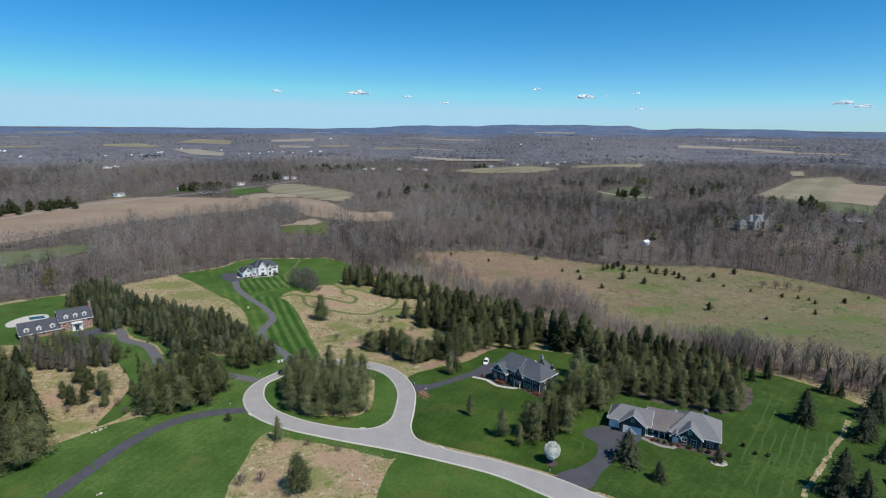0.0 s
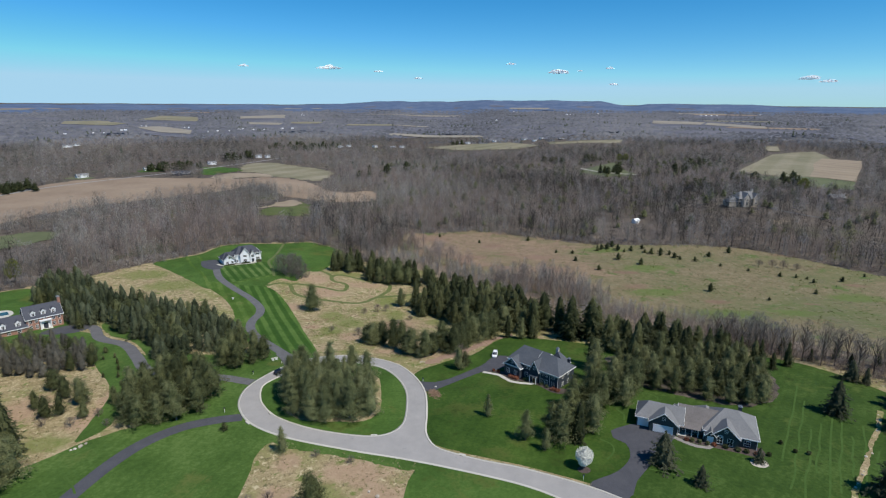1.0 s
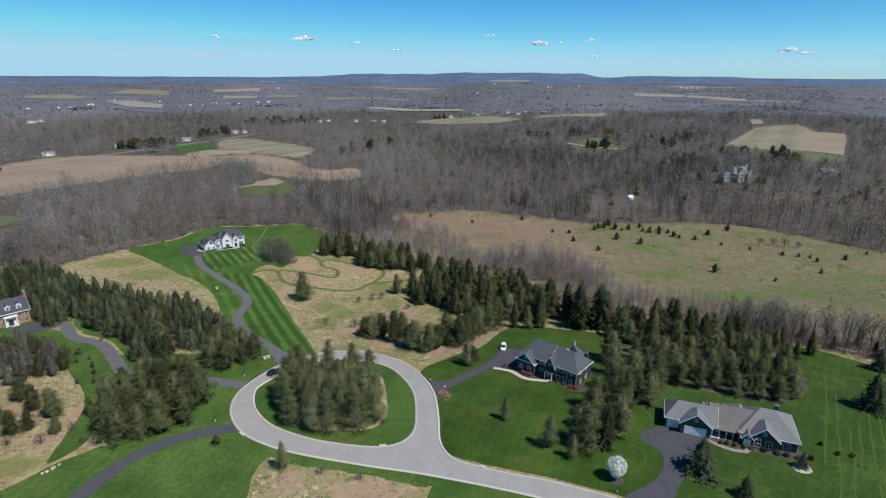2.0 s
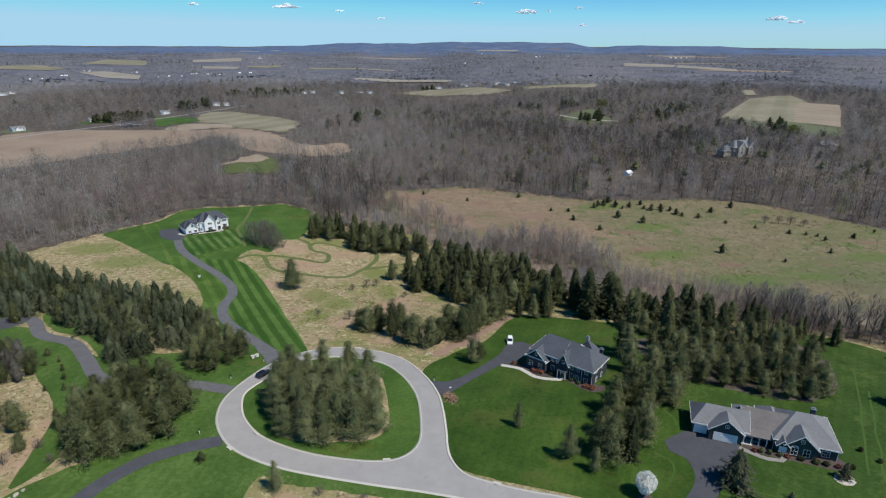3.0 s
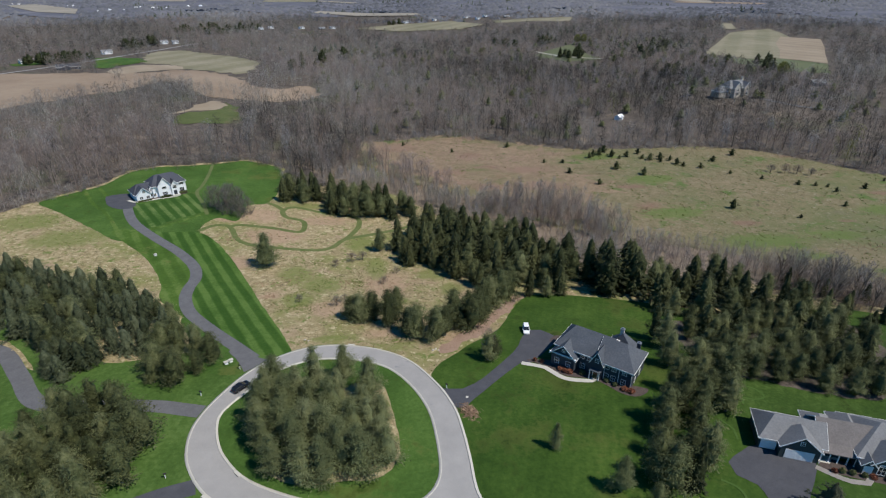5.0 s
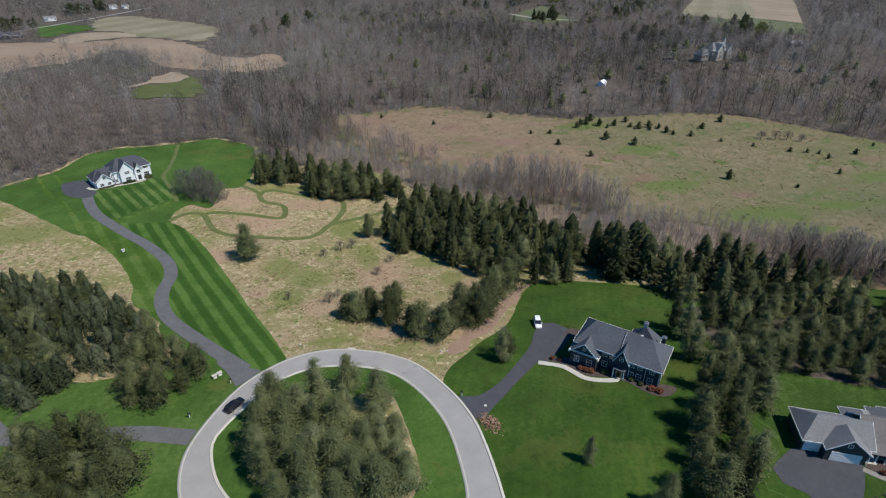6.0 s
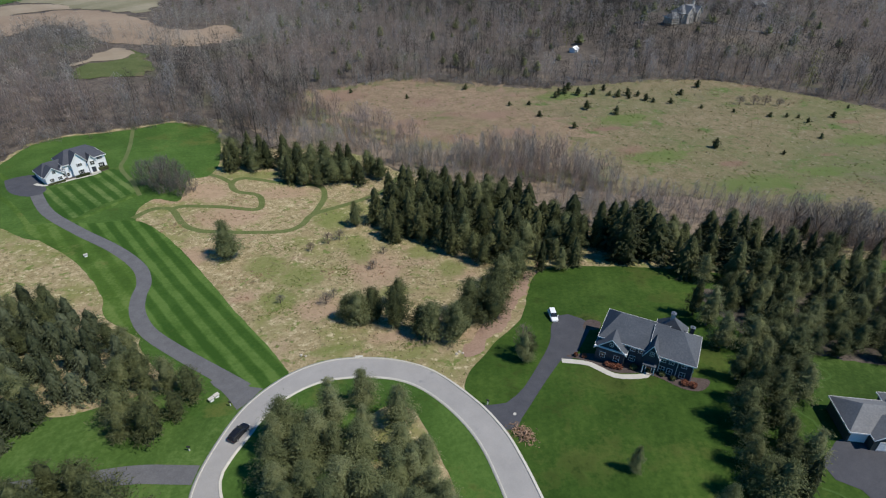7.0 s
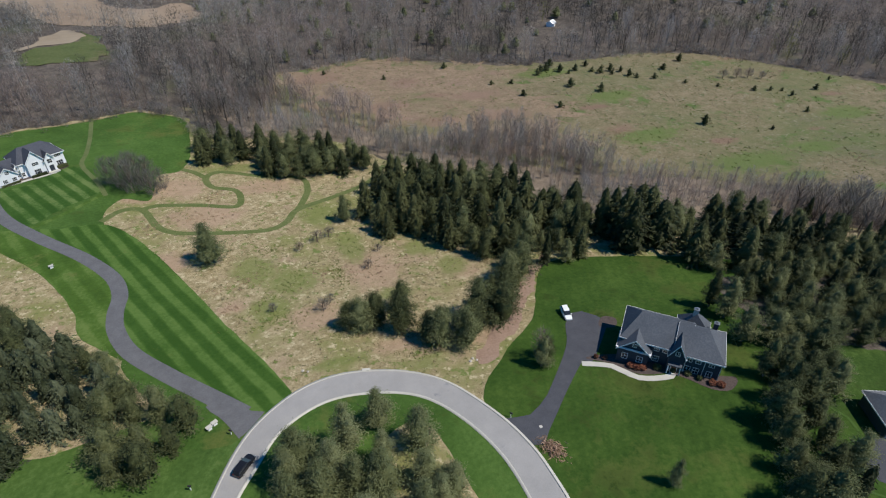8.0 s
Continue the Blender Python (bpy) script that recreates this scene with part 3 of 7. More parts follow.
sheet("island_bed", [(-52, 168), (-46, 172), (-40, 180), (-36, 190), (-30, 193), (-25.5, 190), (-24.2, 178), (-24, 167), (-28, 162), (-40, 162), (-48, 164)], M["brush"], 0.11, 3,
      label="rough dry grass under the island pines", rag=0.8)
kerb("kerb_outer", ROAD, True, 0.55, 0.13, M["concrete"], 0.10, "pale concrete kerb along the outer road edge", 1)
kerb("kerb_island", ISLAND, True, 0.55, 0.13, M["concrete"], 0.10, "pale concrete kerb round the island", -1)

# driveways
WHITE_DRIVE = [(-58.9, 208.1), (-63.7, 214), (-73.6, 226), (-81.3, 236.5), (-85, 246), (-85.8, 254), (-85.4, 262), (-88.2, 271.7), (-96.4, 284.2),
       (-108.8, 298.3), (-120.3, 313), (-127, 327), (-131, 339)]
ribbon("driveway_white_house", WHITE_DRIVE, 3.9, M["asphalt_worn"], 0.10, "long curving dark asphalt driveway")
sheet("driveway_mouth", [(-55, 207), (-57.6, 208.4), (-60.2, 211.2), (-63.2, 215), (-66, 212.8), (-63.6, 209), (-61.7, 205.2), (-60.4, 202), (-57, 204.8)], M["asphalt_worn"], 0.104, 2, label="flared mouth of a worn asphalt driveway", category="driveway")
VERGE = [(-83, 234), (-79, 231.5), (-75.5, 226), (-70, 219), (-64, 211), (-60, 205), (-61, 201), (-66, 202), (-70, 204), (-72, 211), (-75, 216), (-78, 221), (-82, 229)]
sheet("lawn_verge", VERGE, M["lawn"], 0.066, 2, label="green verge between a driveway and pines", rag=0.8, step=1)
LAWN_GROVE = [(-100, 192), (-67, 189), (-66, 172), (-62, 164.5), (-72, 158), (-88, 158), (-102, 168)]
sheet("lawn_grove", LAWN_GROVE, M["lawn_mown"], 0.05, 3, label="green lawn round a clump of pines", rag=0.6)
LAWN_DRIVE = [(-72, 193), (-92, 196), (-104, 199), (-113, 211), (-124, 224), (-137, 232), (-147, 245), (-138, 250), (-124, 236), (-110, 222), (-98, 212), (-80, 206)]
sheet("lawn_drive", LAWN_DRIVE, M["lawn_mown"], 0.055, 3, label="green strip between a driveway and firs", rag=0.8)
sheet("grove_floor", [(60, 208), (80, 204), (104, 204), (111, 191), (103, 172), (95, 167), (90, 165), (82, 167), (75, 170.5), (67, 176), (62, 180), (57, 186), (57, 196)], M["floor"], 0.12, 3, label="brown needle litter under a pine grove", rag=1.2, step=1.5)
line_rng = random.Random(12)
MOWING = [[(38, 150), (40, 148), (40.4, 146), (39.4, 143.4), (37, 141)], [(58, 175), (61, 175), (63, 173), (63, 170.4), (60, 170), (58, 171), (56.4, 169)], [(48, 166), (48.4, 164), (49, 162), (48, 159)], [(46, 136.4), (52, 133.4), (60, 129)], [(47.5, 139), (54, 135.5), (63, 131)]]
MOWING += [[(-61.4, 121.9), (-62.5, 131.2), (-61.3, 137.6), (-58.1, 141.6), (-55.7, 146.2)], [(-60.2, 121.7), (-61.0, 130.0), (-59.9, 136.3), (-56.8, 140.2)], [(-68.8, 124.1), (-66.9, 131.1), (-64.4, 137.5), (-61.9, 143.1)], [(-105.2, 127.4), (-101.5, 125.2), (-97.7, 120.9)], [(-104.9, 129.1), (-100.9, 126.4), (-97.1, 122.0)], [(-103.8, 135.0), (-99.6, 131.7), (-95.7, 126.7)], [(-99.9, 139.2), (-95.6, 135.3), (-92.6, 131.7)]]
for k in range(10):
    off, s0, s1 = k * 2.5 + line_rng.uniform(-0.5, 0.5), line_rng.uniform(0, 22), line_rng.uniform(34, 82)
    MOWING.append([(73 + 0.61 * u + 0.79 * off + line_rng.uniform(-0.4, 0.4), 126 + 0.79 * u - 0.61 * off) for u in np.linspace(s0, s1, 8)])
for k, q in enumerate(MOWING):
    ribbon("mowing_line_%d" % (k + 1), q, 0.5, M["clippings"], 0.125, "thin pale line of mown clippings on a lawn", step=0.9, category="grass")
sheet("driveway_white_court", [(-142.6, 346.6), (-140.0, 348.2), (-132.7, 348.7), (-128.1, 338.5), (-125.7, 333.7), (-126.7, 329.9), (-130.4, 329.0), (-135.5, 332.1), (-139.2, 337.0)], M["asphalt"], 0.104, 3, label="dark asphalt court beside a white house", category="driveway")
sheet("driveway_slate_house", [(-11.6, 187.0), (-9.4, 186.4), (-6.8, 186.0), (-3.8, 187.4), (-1.1, 189.2), (5.0, 194.8), (9.8, 199.6), (12.5, 203.1), (14.9, 207.5), (18.6, 210.8), (21.3, 210.4), (23.5, 207.3), (24.5, 204.5), (17.5, 197.5), (12.6, 193.6), (11.4, 194.9), (5.8, 190.7), (1.6, 187.2), (-2.4, 183.7), (-5.5, 181.1), (-7.7, 178.7), (-9.7, 179.4), (-11.1, 183.3)], M["asphalt"], 0.104, 3, label="dark asphalt driveway with a turning court", category="driveway")
sheet("driveway_long_house", [(29.5, 131.5), (37, 126), (41.5, 132), (46, 136.6), (52, 143), (57, 147.5), (59.5, 151.5), (51.5, 156.8), (47, 156), (42.3, 153.8), (41.8, 150.5), (44.3, 147.5), (43.3, 141.5), (38, 136)],
      M["asphalt"], 0.104, 3, label="dark asphalt driveway before a double garage", category="driveway")
BRICK_DRIVE = [(-67.5, 187.5), (-72, 189), (-79, 191), (-92, 192.5), (-105, 195.5), (-114.5, 207.5), (-125, 220.5), (-138.5, 228), (-149, 241), (-160, 240)]
ribbon("driveway_brick_house", BRICK_DRIVE, 4.2, M["asphalt_worn"], 0.10, "curving dark asphalt driveway through a lawn")
ribbon("driveway_southwest", [(-64, 165.3), (-72, 163.3), (-79.6, 159.5), (-86, 152.5), (-90, 144), (-93, 132), (-96, 115), (-98, 90)], 4.0, M["asphalt"], 0.10, "dark asphalt driveway crossing a lawn")

# mown paths through the meadow
PATHS = [[(-93.6, 304.2), (-88.2, 310), (-82.1, 308.8), (-77.4, 296.8), (-72.2, 291.5), (-65.5, 289.5), (-55.3, 287.1), (-44.8, 286.1), (-38.9, 289.9), (-34.1, 297.2), (-21, 302.7), (-6, 310), (4, 322)],
         [(-82.1, 308.8), (-77.8, 310.7), (-65.2, 308.1), (-53.4, 304.4), (-51.5, 311.9), (-53.5, 316.9), (-60.2, 320.6), (-61.9, 328.2), (-56.7, 332.3), (-42.7, 325.5), (-29.5, 320.6), (-28.2, 311.5), (-31.2, 303), (-34.1, 297.2)],
         [(-70, 337.5), (-65.8, 334), (-61.9, 328.2)]]
for k, q in enumerate(PATHS):
    ribbon("mown_path_%d" % (k + 1), q, 2.3, M["grass_path"], 0.06 + 0.004 * k, "winding mown green path through dry grass", category="path")
for k, q in enumerate([[(-157.0, 359.3), (-145.9, 339.4), (-135.0, 324.5), (-124.3, 305.1)], [(-149.8, 359.1), (-145.8, 352.8), (-141.1, 345.6)], [(-113.1, 305.2), (-107.0, 310.1), (-100.7, 316.4), (-94.9, 322.8)]]):
    ribbon("lawn_track_%d" % (k + 1), q, 1.7, M["lawn_side"], 0.075 + 0.004 * k, "pale mown track curving over a lawn", category="path")
ribbon("worn_track", [(-105, 399), (-103.3, 375), (-103.1, 360), (-103.4, 349), (-97, 333), (-93.6, 322)], 1.6, M["worn_grass"], 0.07, "pale worn track across a lawn", category="path")

# far fields
FIELDS = []


def far_field(k, pts, mk, lab, smooth=False):
    FIELDS.append(np.array(pts, float))
    far = pts[0][1] > 1000
    sheet("far_field_%d" % k, pts, M[mk], 2.0 + 0.02 * (k % 10) if math.hypot(*pts[0]) > 1600 else (0.9 if far else 0.25) + 0.02 * (k % 10), 40 if far else 18, label=lab, rag=16 if far else 7, step=14 if far else 6, smooth_edge=smooth)


far_field(1, [(-478.8, 549.8), (-465.4, 576.2), (-447.3, 636.5), (-424.9, 709.8), (-365.9, 737.5), (-236.1, 725.0), (-215.7, 737.9), (-195.9, 735.8), (-169.0, 722.2), (-145.9, 697.8), (-133.3, 674.3), (-116.0, 641.0), (-105.9, 626.8), (-84.1, 629.3), (-73.5, 648.8), (-59.3, 643.7), (-55.6, 590.5), (-72.9, 577.6), (-92.3, 566.7), (-120.2, 574.6), (-145.2, 585.9), (-170.8, 633.6), (-200.1, 670.9), (-214.7, 645.3), (-226.7, 618.1), (-242.9, 610.3), (-320.0, 521.4), (-333.1, 484.5), (-341.5, 454.6), (-352.7, 432.8), (-364.4, 414.6)], "soil", "bare tan ploughed field beyond the woods", True)
far_field(2, [(-260.6, 812.5), (-276.6, 902.3), (-239.3, 917.1), (-194.2, 871.0), (-152.6, 828.3), (-125.9, 781.6), (-132.2, 712.9), (-142.1, 705.7), (-170.7, 732.2), (-201.9, 750.4), (-215.0, 778.3), (-248.6, 794.5)], "crop", "pale green crop field beyond the woods", True)
far_field(43, [(-275.9, 735.8), (-268.2, 771.8), (-247.6, 786.9), (-213.2, 770.4), (-202.2, 747.2), (-216.5, 741.3), (-237.8, 731.4), (-259.0, 725.3)], "pale_soil", "pale bare tongue of a ploughed field", True)
far_field(18, [(-324.4, 853.3), (-272.2, 839.5), (-259.6, 804.9), (-280.0, 778.4), (-295.0, 765.8)], "lawn", "bright green field beside a country road", True)
far_field(3, [(420, 761), (470, 824), (521, 885), (580, 958), (638, 1032), (700, 1062), (755, 1072), (722, 1004), (690, 945), (614, 853), (554, 776), (496, 706), (455, 712)], "crop", "pale olive stubble field among dark woods")
far_field(19, [(678, 952), (713, 903), (640, 812), (575, 735), (516, 662), (500, 690), (487, 712), (543, 783), (603, 860)], "pale_soil", "tan ploughed half of a field")
far_field(15, [(410, 733), (455, 708), (484, 709), (508, 655), (469, 605), (434, 617), (407, 678)], "grass_far", "green strip below a pale field")
far_field(16, [(664, 1092), (727, 1188), (757, 1187), (690, 1075)], "crop", "small pale field among woods")
far_field(4, [(2, 1321), (85, 1391), (222, 1465), (278, 1344), (209, 1292), (90, 1256)], "crop", "thin pale field in the distance")
far_field(17, [(298, 1407), (488, 1391), (453, 1289), (300, 1355)], "crop", "thin pale field among woods")
far_field(8, [(-899, 1862), (-854, 1907), (-674, 1737), (-635, 1591), (-737, 1643)], "pale_far", "tan field in the far distance")
far_field(9, [(-1283, 2114), (-1189, 2194), (-1015, 2041), (-1018, 1929), (-1202, 1979)], "crop", "thin green field in the far distance")
far_field(10, [(-1105, 2308), (-1157, 2653), (-969, 2560), (-844, 2226)], "crop", "pale green field in the far distance")
far_field(11, [(-662, 2224), (-513, 2177), (-491, 2065), (-598, 2079)], "pale_far", "bright pale strip of field in the far distance")
far_field(12, [(-819, 2668), (-666, 2895), (-594, 2576), (-761, 2477)], "pale_far", "pale field in the far distance")
far_field(13, [(940, 2332), (1049, 2244), (1097, 2161), (1004, 2016), (869, 2126)], "pale_far", "pale tan field in the far distance")
far_field(14, [(1099, 2161), (1161, 1880), (1091, 1794), (1006, 2014)], "pale_far", "pale tan field in the far distance")
far_field(5, [(230, 868), (267, 906), (315, 941), (296, 833), (296, 786), (252, 798)], "grass_far", "small green clearing in the woods")
far_field(42, [(-161.9, 521.6), (-150.7, 532.1), (-144.7, 557.2), (-135.3, 567.6), (-126.2, 556.9), (-122.5, 535.7), (-131.5, 531.9), (-142.8, 526.7), (-151.7, 520.2)], "pale_soil", "pale sandy bank above a clearing", True)
far_field(6, [(-148.4, 520.5), (-131.3, 530.3), (-121.9, 533.7), (-124.8, 560.2), (-117.5, 547.0), (-110.6, 524.8), (-106.4, 494.4), (-119.0, 487.0), (-138.0, 487.9), (-153.5, 495.0)], "clearing", "small green clearing in the woods", True)
far_field(7, [(-340, 390), (-283, 430), (-267, 410), (-283, 372), (-310, 355)], "grass_far", "small green field behind the trees", True)
far_field(20, [(-400, 806), (-385, 830), (-368, 824), (-362, 806), (-380, 796)], "lawn", "green lawn round a white house far off", True)
far_field(21, [(-452, 726), (-440, 745), (-418, 740), (-424, 722)], "grass_far", "green yard round a house far off", True)
field_rng = np.random.default_rng(31)
for k in range(20):
    r, a = field_rng.uniform(1600, 3900), math.radians(field_rng.uniform(-42, 60))
    cx, cy, wide, deep, lean = r * math.sin(a), r * math.cos(a), field_rng.uniform(60, 170), field_rng.uniform(22, 70), -a
    pts = [(cx + math.cos(lean) * p * wide - math.sin(lean) * q * deep, cy + math.sin(lean) * p * wide + math.cos(lean) * q * deep)
           for p, q in ((-1, -0.8), (-0.2, -1), (0.8, -0.9), (1, 0.1), (0.9, 0.9), (0, 1), (-0.9, 0.8))]
    FIELDS.append(np.array(pts))
    sheet("far_field_%d" % (k + 22), pts, M[("crop", "pale_far", "pale_far", "soil")[k % 4]], 2.0, 60, label="distant strip of open farmland among woods", rag=12, smooth_edge=False)
ribbon("yard_drive", [(246, 901), (259, 849), (280, 810), (297, 787)], 3.5, M["concrete"], 0.9, "pale drive across a yard in the woods", step=20, category="driveway")
ribbon("woods_road", [(284, 494), (300, 479), (314, 472), (335, 470), (357, 474)], 3.0, M["asphalt_worn"], 0.3, "pale lane through the bare woods", step=8, category="road")
ribbon("far_road", [(-470, 470), (-440, 560), (-425, 642), (-390, 712), (-344, 784), (-282, 908), (-240, 1010)], 4.5, M["road"], 0.5, "pale country road beside a ploughed field", step=20, category="road")


# ---- building helpers ----
def part(name, bm, material, parent=None, label=""):
    me = bpy.data.meshes.new(name)
    bmesh.ops.recalc_face_normals(bm, faces=bm.faces)
    bm.to_mesh(me)
    bm.free()
    me.materials.append(material)
    ob = new(name, me)
    ob.parent = parent
    if label:
        ob["label"] = label
    return ob


def box(bm, x0, x1, y0, y1, z0, z1):
    v = [bm.verts.new((x, y, z)) for z in (z0, z1) for x, y in ((x0, y0), (x1, y0), (x1, y1), (x0, y1))]
    for f in ((3, 2, 1, 0), (4, 5, 6, 7), (0, 1, 5, 4), (1, 2, 6, 5), (2, 3, 7, 6), (3, 0, 4, 7)):
        bm.faces.new([v[i] for i in f])
    return v


def slab(bm, top, thick):
    """A closed slab from its top faces, given as lists of points."""
    keys = {}

    def vert(p, dz):
        k = (round(p[0], 3), round(p[1], 3), round(p[2], 3), dz)
        if k not in keys:
            keys[k] = bm.verts.new((p[0], p[1], p[2] - dz))
        return keys[k]
    edges = {}
    for f in top:
        bm.faces.new([vert(p, 0) for p in f])
        bm.faces.new([vert(p, thick) for p in reversed(f)])
        for a, b in zip(f, f[1:] + f[:1]):
            ka, kb = tuple(round(c, 3) for c in a), tuple(round(c, 3) for c in b)
            if (kb, ka) in edges:
                del edges[(kb, ka)]
            else:
                edges[(ka, kb)] = (a, b)
    for a, b in edges.values():
        bm.faces.new([vert(a, 0), vert(a, thick), vert(b, thick), vert(b, 0)])
    return [e for e in edges.values()]


def roof_faces(x0, x1, y0, y1, eave, rise, axis_x=True, hip0=0.0, hip1=0.0, over=0.45):
    """Top faces of a pitched roof over a rectangle; hip0 and hip1: how far its ridge stops short of each end (0: a gable)."""
    half = (y1 - y0) / 2 if axis_x else (x1 - x0) / 2
    slope = rise / half
    ez = eave - over * slope
    X0, X1, Y0, Y1 = x0 - over, x1 + over, y0 - over, y1 + over
    rz = eave + rise
    if axis_x:
        m = (y0 + y1) / 2
        a, b = (X0 + hip0, m, rz), (X1 - hip1, m, rz)
        c = [(X0, Y0, ez), (X1, Y0, ez), (X1, Y1, ez), (X0, Y1, ez)]
        f = [[c[0], c[1], b, a], [c[2], c[3], a, b]]
        if hip0:
            f.append([c[3], c[0], a])
        if hip1:
            f.append([c[1], c[2], b])
    else:
        m = (x0 + x1) / 2
        a, b = (m, Y0 + hip0, rz), (m, Y1 - hip1, rz)
        c = [(X0, Y0, ez), (X1, Y0, ez), (X1, Y1, ez), (X0, Y1, ez)]
        f = [[c[3], c[0], a, b], [c[1], c[2], b, a]]
        if hip0:
            f.append([c[0], c[1], a])
        if hip1:
            f.append([c[2], c[3], b])
    return f


class House:
    """A house whose front looks along -y of its own axes; x runs along the front, z = 0 at the ground."""

    def __init__(self, name, at, turn, label, wall, roof, trim, category="house"):
        z = float(land(at[0], at[1]))
        self.ob = tagged(new(name), label, category)
        self.ob.matrix_world = pose(at[0], at[1], z, 0, 0, turn)
        self.wall, self.roof, self.trim = wall, roof, trim

    def block(self, x0, x1, y0, y1, eave, rise, axis_x=True, hip0=0.0, hip1=0.0, over=0.45, roof=None, wall=None, base=-1.0, fascia=True):
        bm = bmesh.new()
        box(bm, x0, x1, y0, y1, base, eave)
        ends = ([] if hip0 else [0]) + ([] if hip1 else [1])
        for e in ends:
            if axis_x:
                x, m = (x0, x1)[e], (y0 + y1) / 2
                s = 0.2 if e == 0 else -0.2
                a = [(x, y0, eave), (x, y1, eave), (x, m, eave + rise)]
                b = [(p[0] + s, p[1], p[2]) for p in a]
            else:
                y, m = (y0, y1)[e], (x0 + x1) / 2
                s = 0.2 if e == 0 else -0.2
                a = [(x0, y, eave), (x1, y, eave), (m, y, eave + rise)]
                b = [(p[0], p[1] + s, p[2]) for p in a]
            va, vb = [bm.verts.new(p) for p in a], [bm.verts.new(p) for p in b]
            bm.faces.new(va), bm.faces.new(vb[::-1])
            for i in range(3):
                j = (i + 1) % 3
                bm.faces.new((va[i], vb[i], vb[j], va[j]))
        part("wall", bm, wall or self.wall, self.ob)
        bm = bmesh.new()
        faces = roof_faces(x0, x1, y0, y1, eave + 0.06, rise, axis_x, hip0, hip1, over)
        rim = slab(bm, faces, 0.16)
        r = part("roof", bm, roof or self.roof, self.ob)
        if fascia:
            bm = bmesh.new()
            for a, b in rim:
                a, b = Vector(a), Vector(b)
                d = (b - a)
                if d.length < 0.3:
                    continue
                side = Vector((d.y, -d.x, 0)).normalized() * 0.05
                q = [a, b, b + side, a + side]
                lo = [p - Vector((0, 0, 0.27)) for p in q]
                hi = [p + Vector((0, 0, 0.02)) for p in q]
                vl, vh = [bm.verts.new(p) for p in lo], [bm.verts.new(p) for p in hi]
                bm.faces.new(vl[::-1]), bm.faces.new(vh)
                for i in range(4):
                    j = (i + 1) % 4
                    bm.faces.new((vl[i], vl[j], vh[j], vh[i]))
            part("fascia", bm, self.trim, r, "pale painted fascia board")
        return r

    def _frame(self, x, y, z, side):
        """Pose of an opening on a wall: side f(ront), b(ack), l(eft), r(ight)."""
        return pose(x, y, z, 0, 0, {"f": 0, "b": 180, "l": -90, "r": 90}[side])

    def window(self, x, y, z, w=1.0, h=1.4, side="f", bars=1, frame_mat=None, arch=False):
        root = new("window")
        root.parent = self.ob
        root.matrix_basis = self._frame(x, y, z, side)
        t = 0.08
        bm = bmesh.new()
        box(bm, -w / 2 - t, w / 2 + t, -0.06, 0.02, -t, 0)
        box(bm, -w / 2 - t, w / 2 + t, -0.06, 0.02, h, h + t)
        box(bm, -w / 2 - t, -w / 2, -0.06, 0.02, 0, h)
        box(bm, w / 2, w / 2 + t, -0.06, 0.02, 0, h)
        box(bm, -w / 2, w / 2, -0.045, 0.0, h / 2 - 0.03, h / 2 + 0.03)
        for k in range(bars):
            cx = -w / 2 + w * (k + 1) / (bars + 1)
            box(bm, cx - 0.025, cx + 0.025, -0.042, 0.0, 0, h / 2 - 0.03)
            box(bm, cx - 0.025, cx + 0.025, -0.042, 0.0, h / 2 + 0.03, h)
        if arch:
            n = 8
            prev = None
            for k in range(n + 1):
                a = math.pi * k / n
                p = (math.cos(a) * (w / 2 + t / 2), h + t + math.sin(a) * w * 0.32)
                if prev:
                    box(bm, min(p[0], prev[0]), max(p[0], prev[0]), -0.05, 0.0, min(p[1], prev[1]) - 0.06, max(p[1], prev[1]) + 0.06)
                prev = p
        part("frame", bm, frame_mat or self.trim, root)
        bm = bmesh.new()
        box(bm, -w / 2, w / 2, -0.02, 0.03, 0.0, h)
        part("pane", bm, M["glass"], root, "dark reflecting glass")
        return root

    def door(self, x, y, w=1.0, h=2.1, side="f", material=None, panels=2, name="door", z=0.0, label=""):
        root = new(name)
        root.parent = self.ob
        root.matrix_basis = self._frame(x, y, z, side)
        if label:
            root["label"] = label
        bm = bmesh.new()
        box(bm, -w / 2 - 0.14, -w / 2, -0.07, 0.02, 0, h + 0.14)
        box(bm, w / 2, w / 2 + 0.14, -0.07, 0.02, 0, h + 0.14)
        box(bm, -w / 2, w / 2, -0.07, 0.02, h, h + 0.14)
        part("frame", bm, self.trim, root)
        bm = bmesh.new()
        box(bm, -w / 2, w / 2, -0.02, 0.02, 0, h)
        for k in range(panels):
            z0, z1 = h * k / panels + 0.06, h * (k + 1) / panels - 0.06
            cols = max(1, round(w / 0.8))
            for c in range(cols):
                x0, x1 = -w / 2 + w * c / cols + 0.06, -w / 2 + w * (c + 1) / cols - 0.06
                box(bm, x0, x1, -0.045, -0.02, z0, z1)
        part("leaf", bm, material or M["white_paint"], root)
        return root

    def chimney(self, x, y, z0, z1, w=1.0, d=0.8, material=None):
        bm = bmesh.new()
        box(bm, x - w / 2, x + w / 2, y - d / 2, y + d / 2, z0, z1)
        c = part("chimney", bm, material or M["stone"], self.ob)
        bm = bmesh.new()
        box(bm, x - w / 2 - 0.1, x + w / 2 + 0.1, y - d / 2 - 0.1, y + d / 2 + 0.1, z1, z1 + 0.14)
        box(bm, x - w * 0.25, x + w * 0.25, y - d * 0.25, y + d * 0.25, z1 + 0.14, z1 + 0.5)
        part("cap", bm, M["metal"], c)
        return c

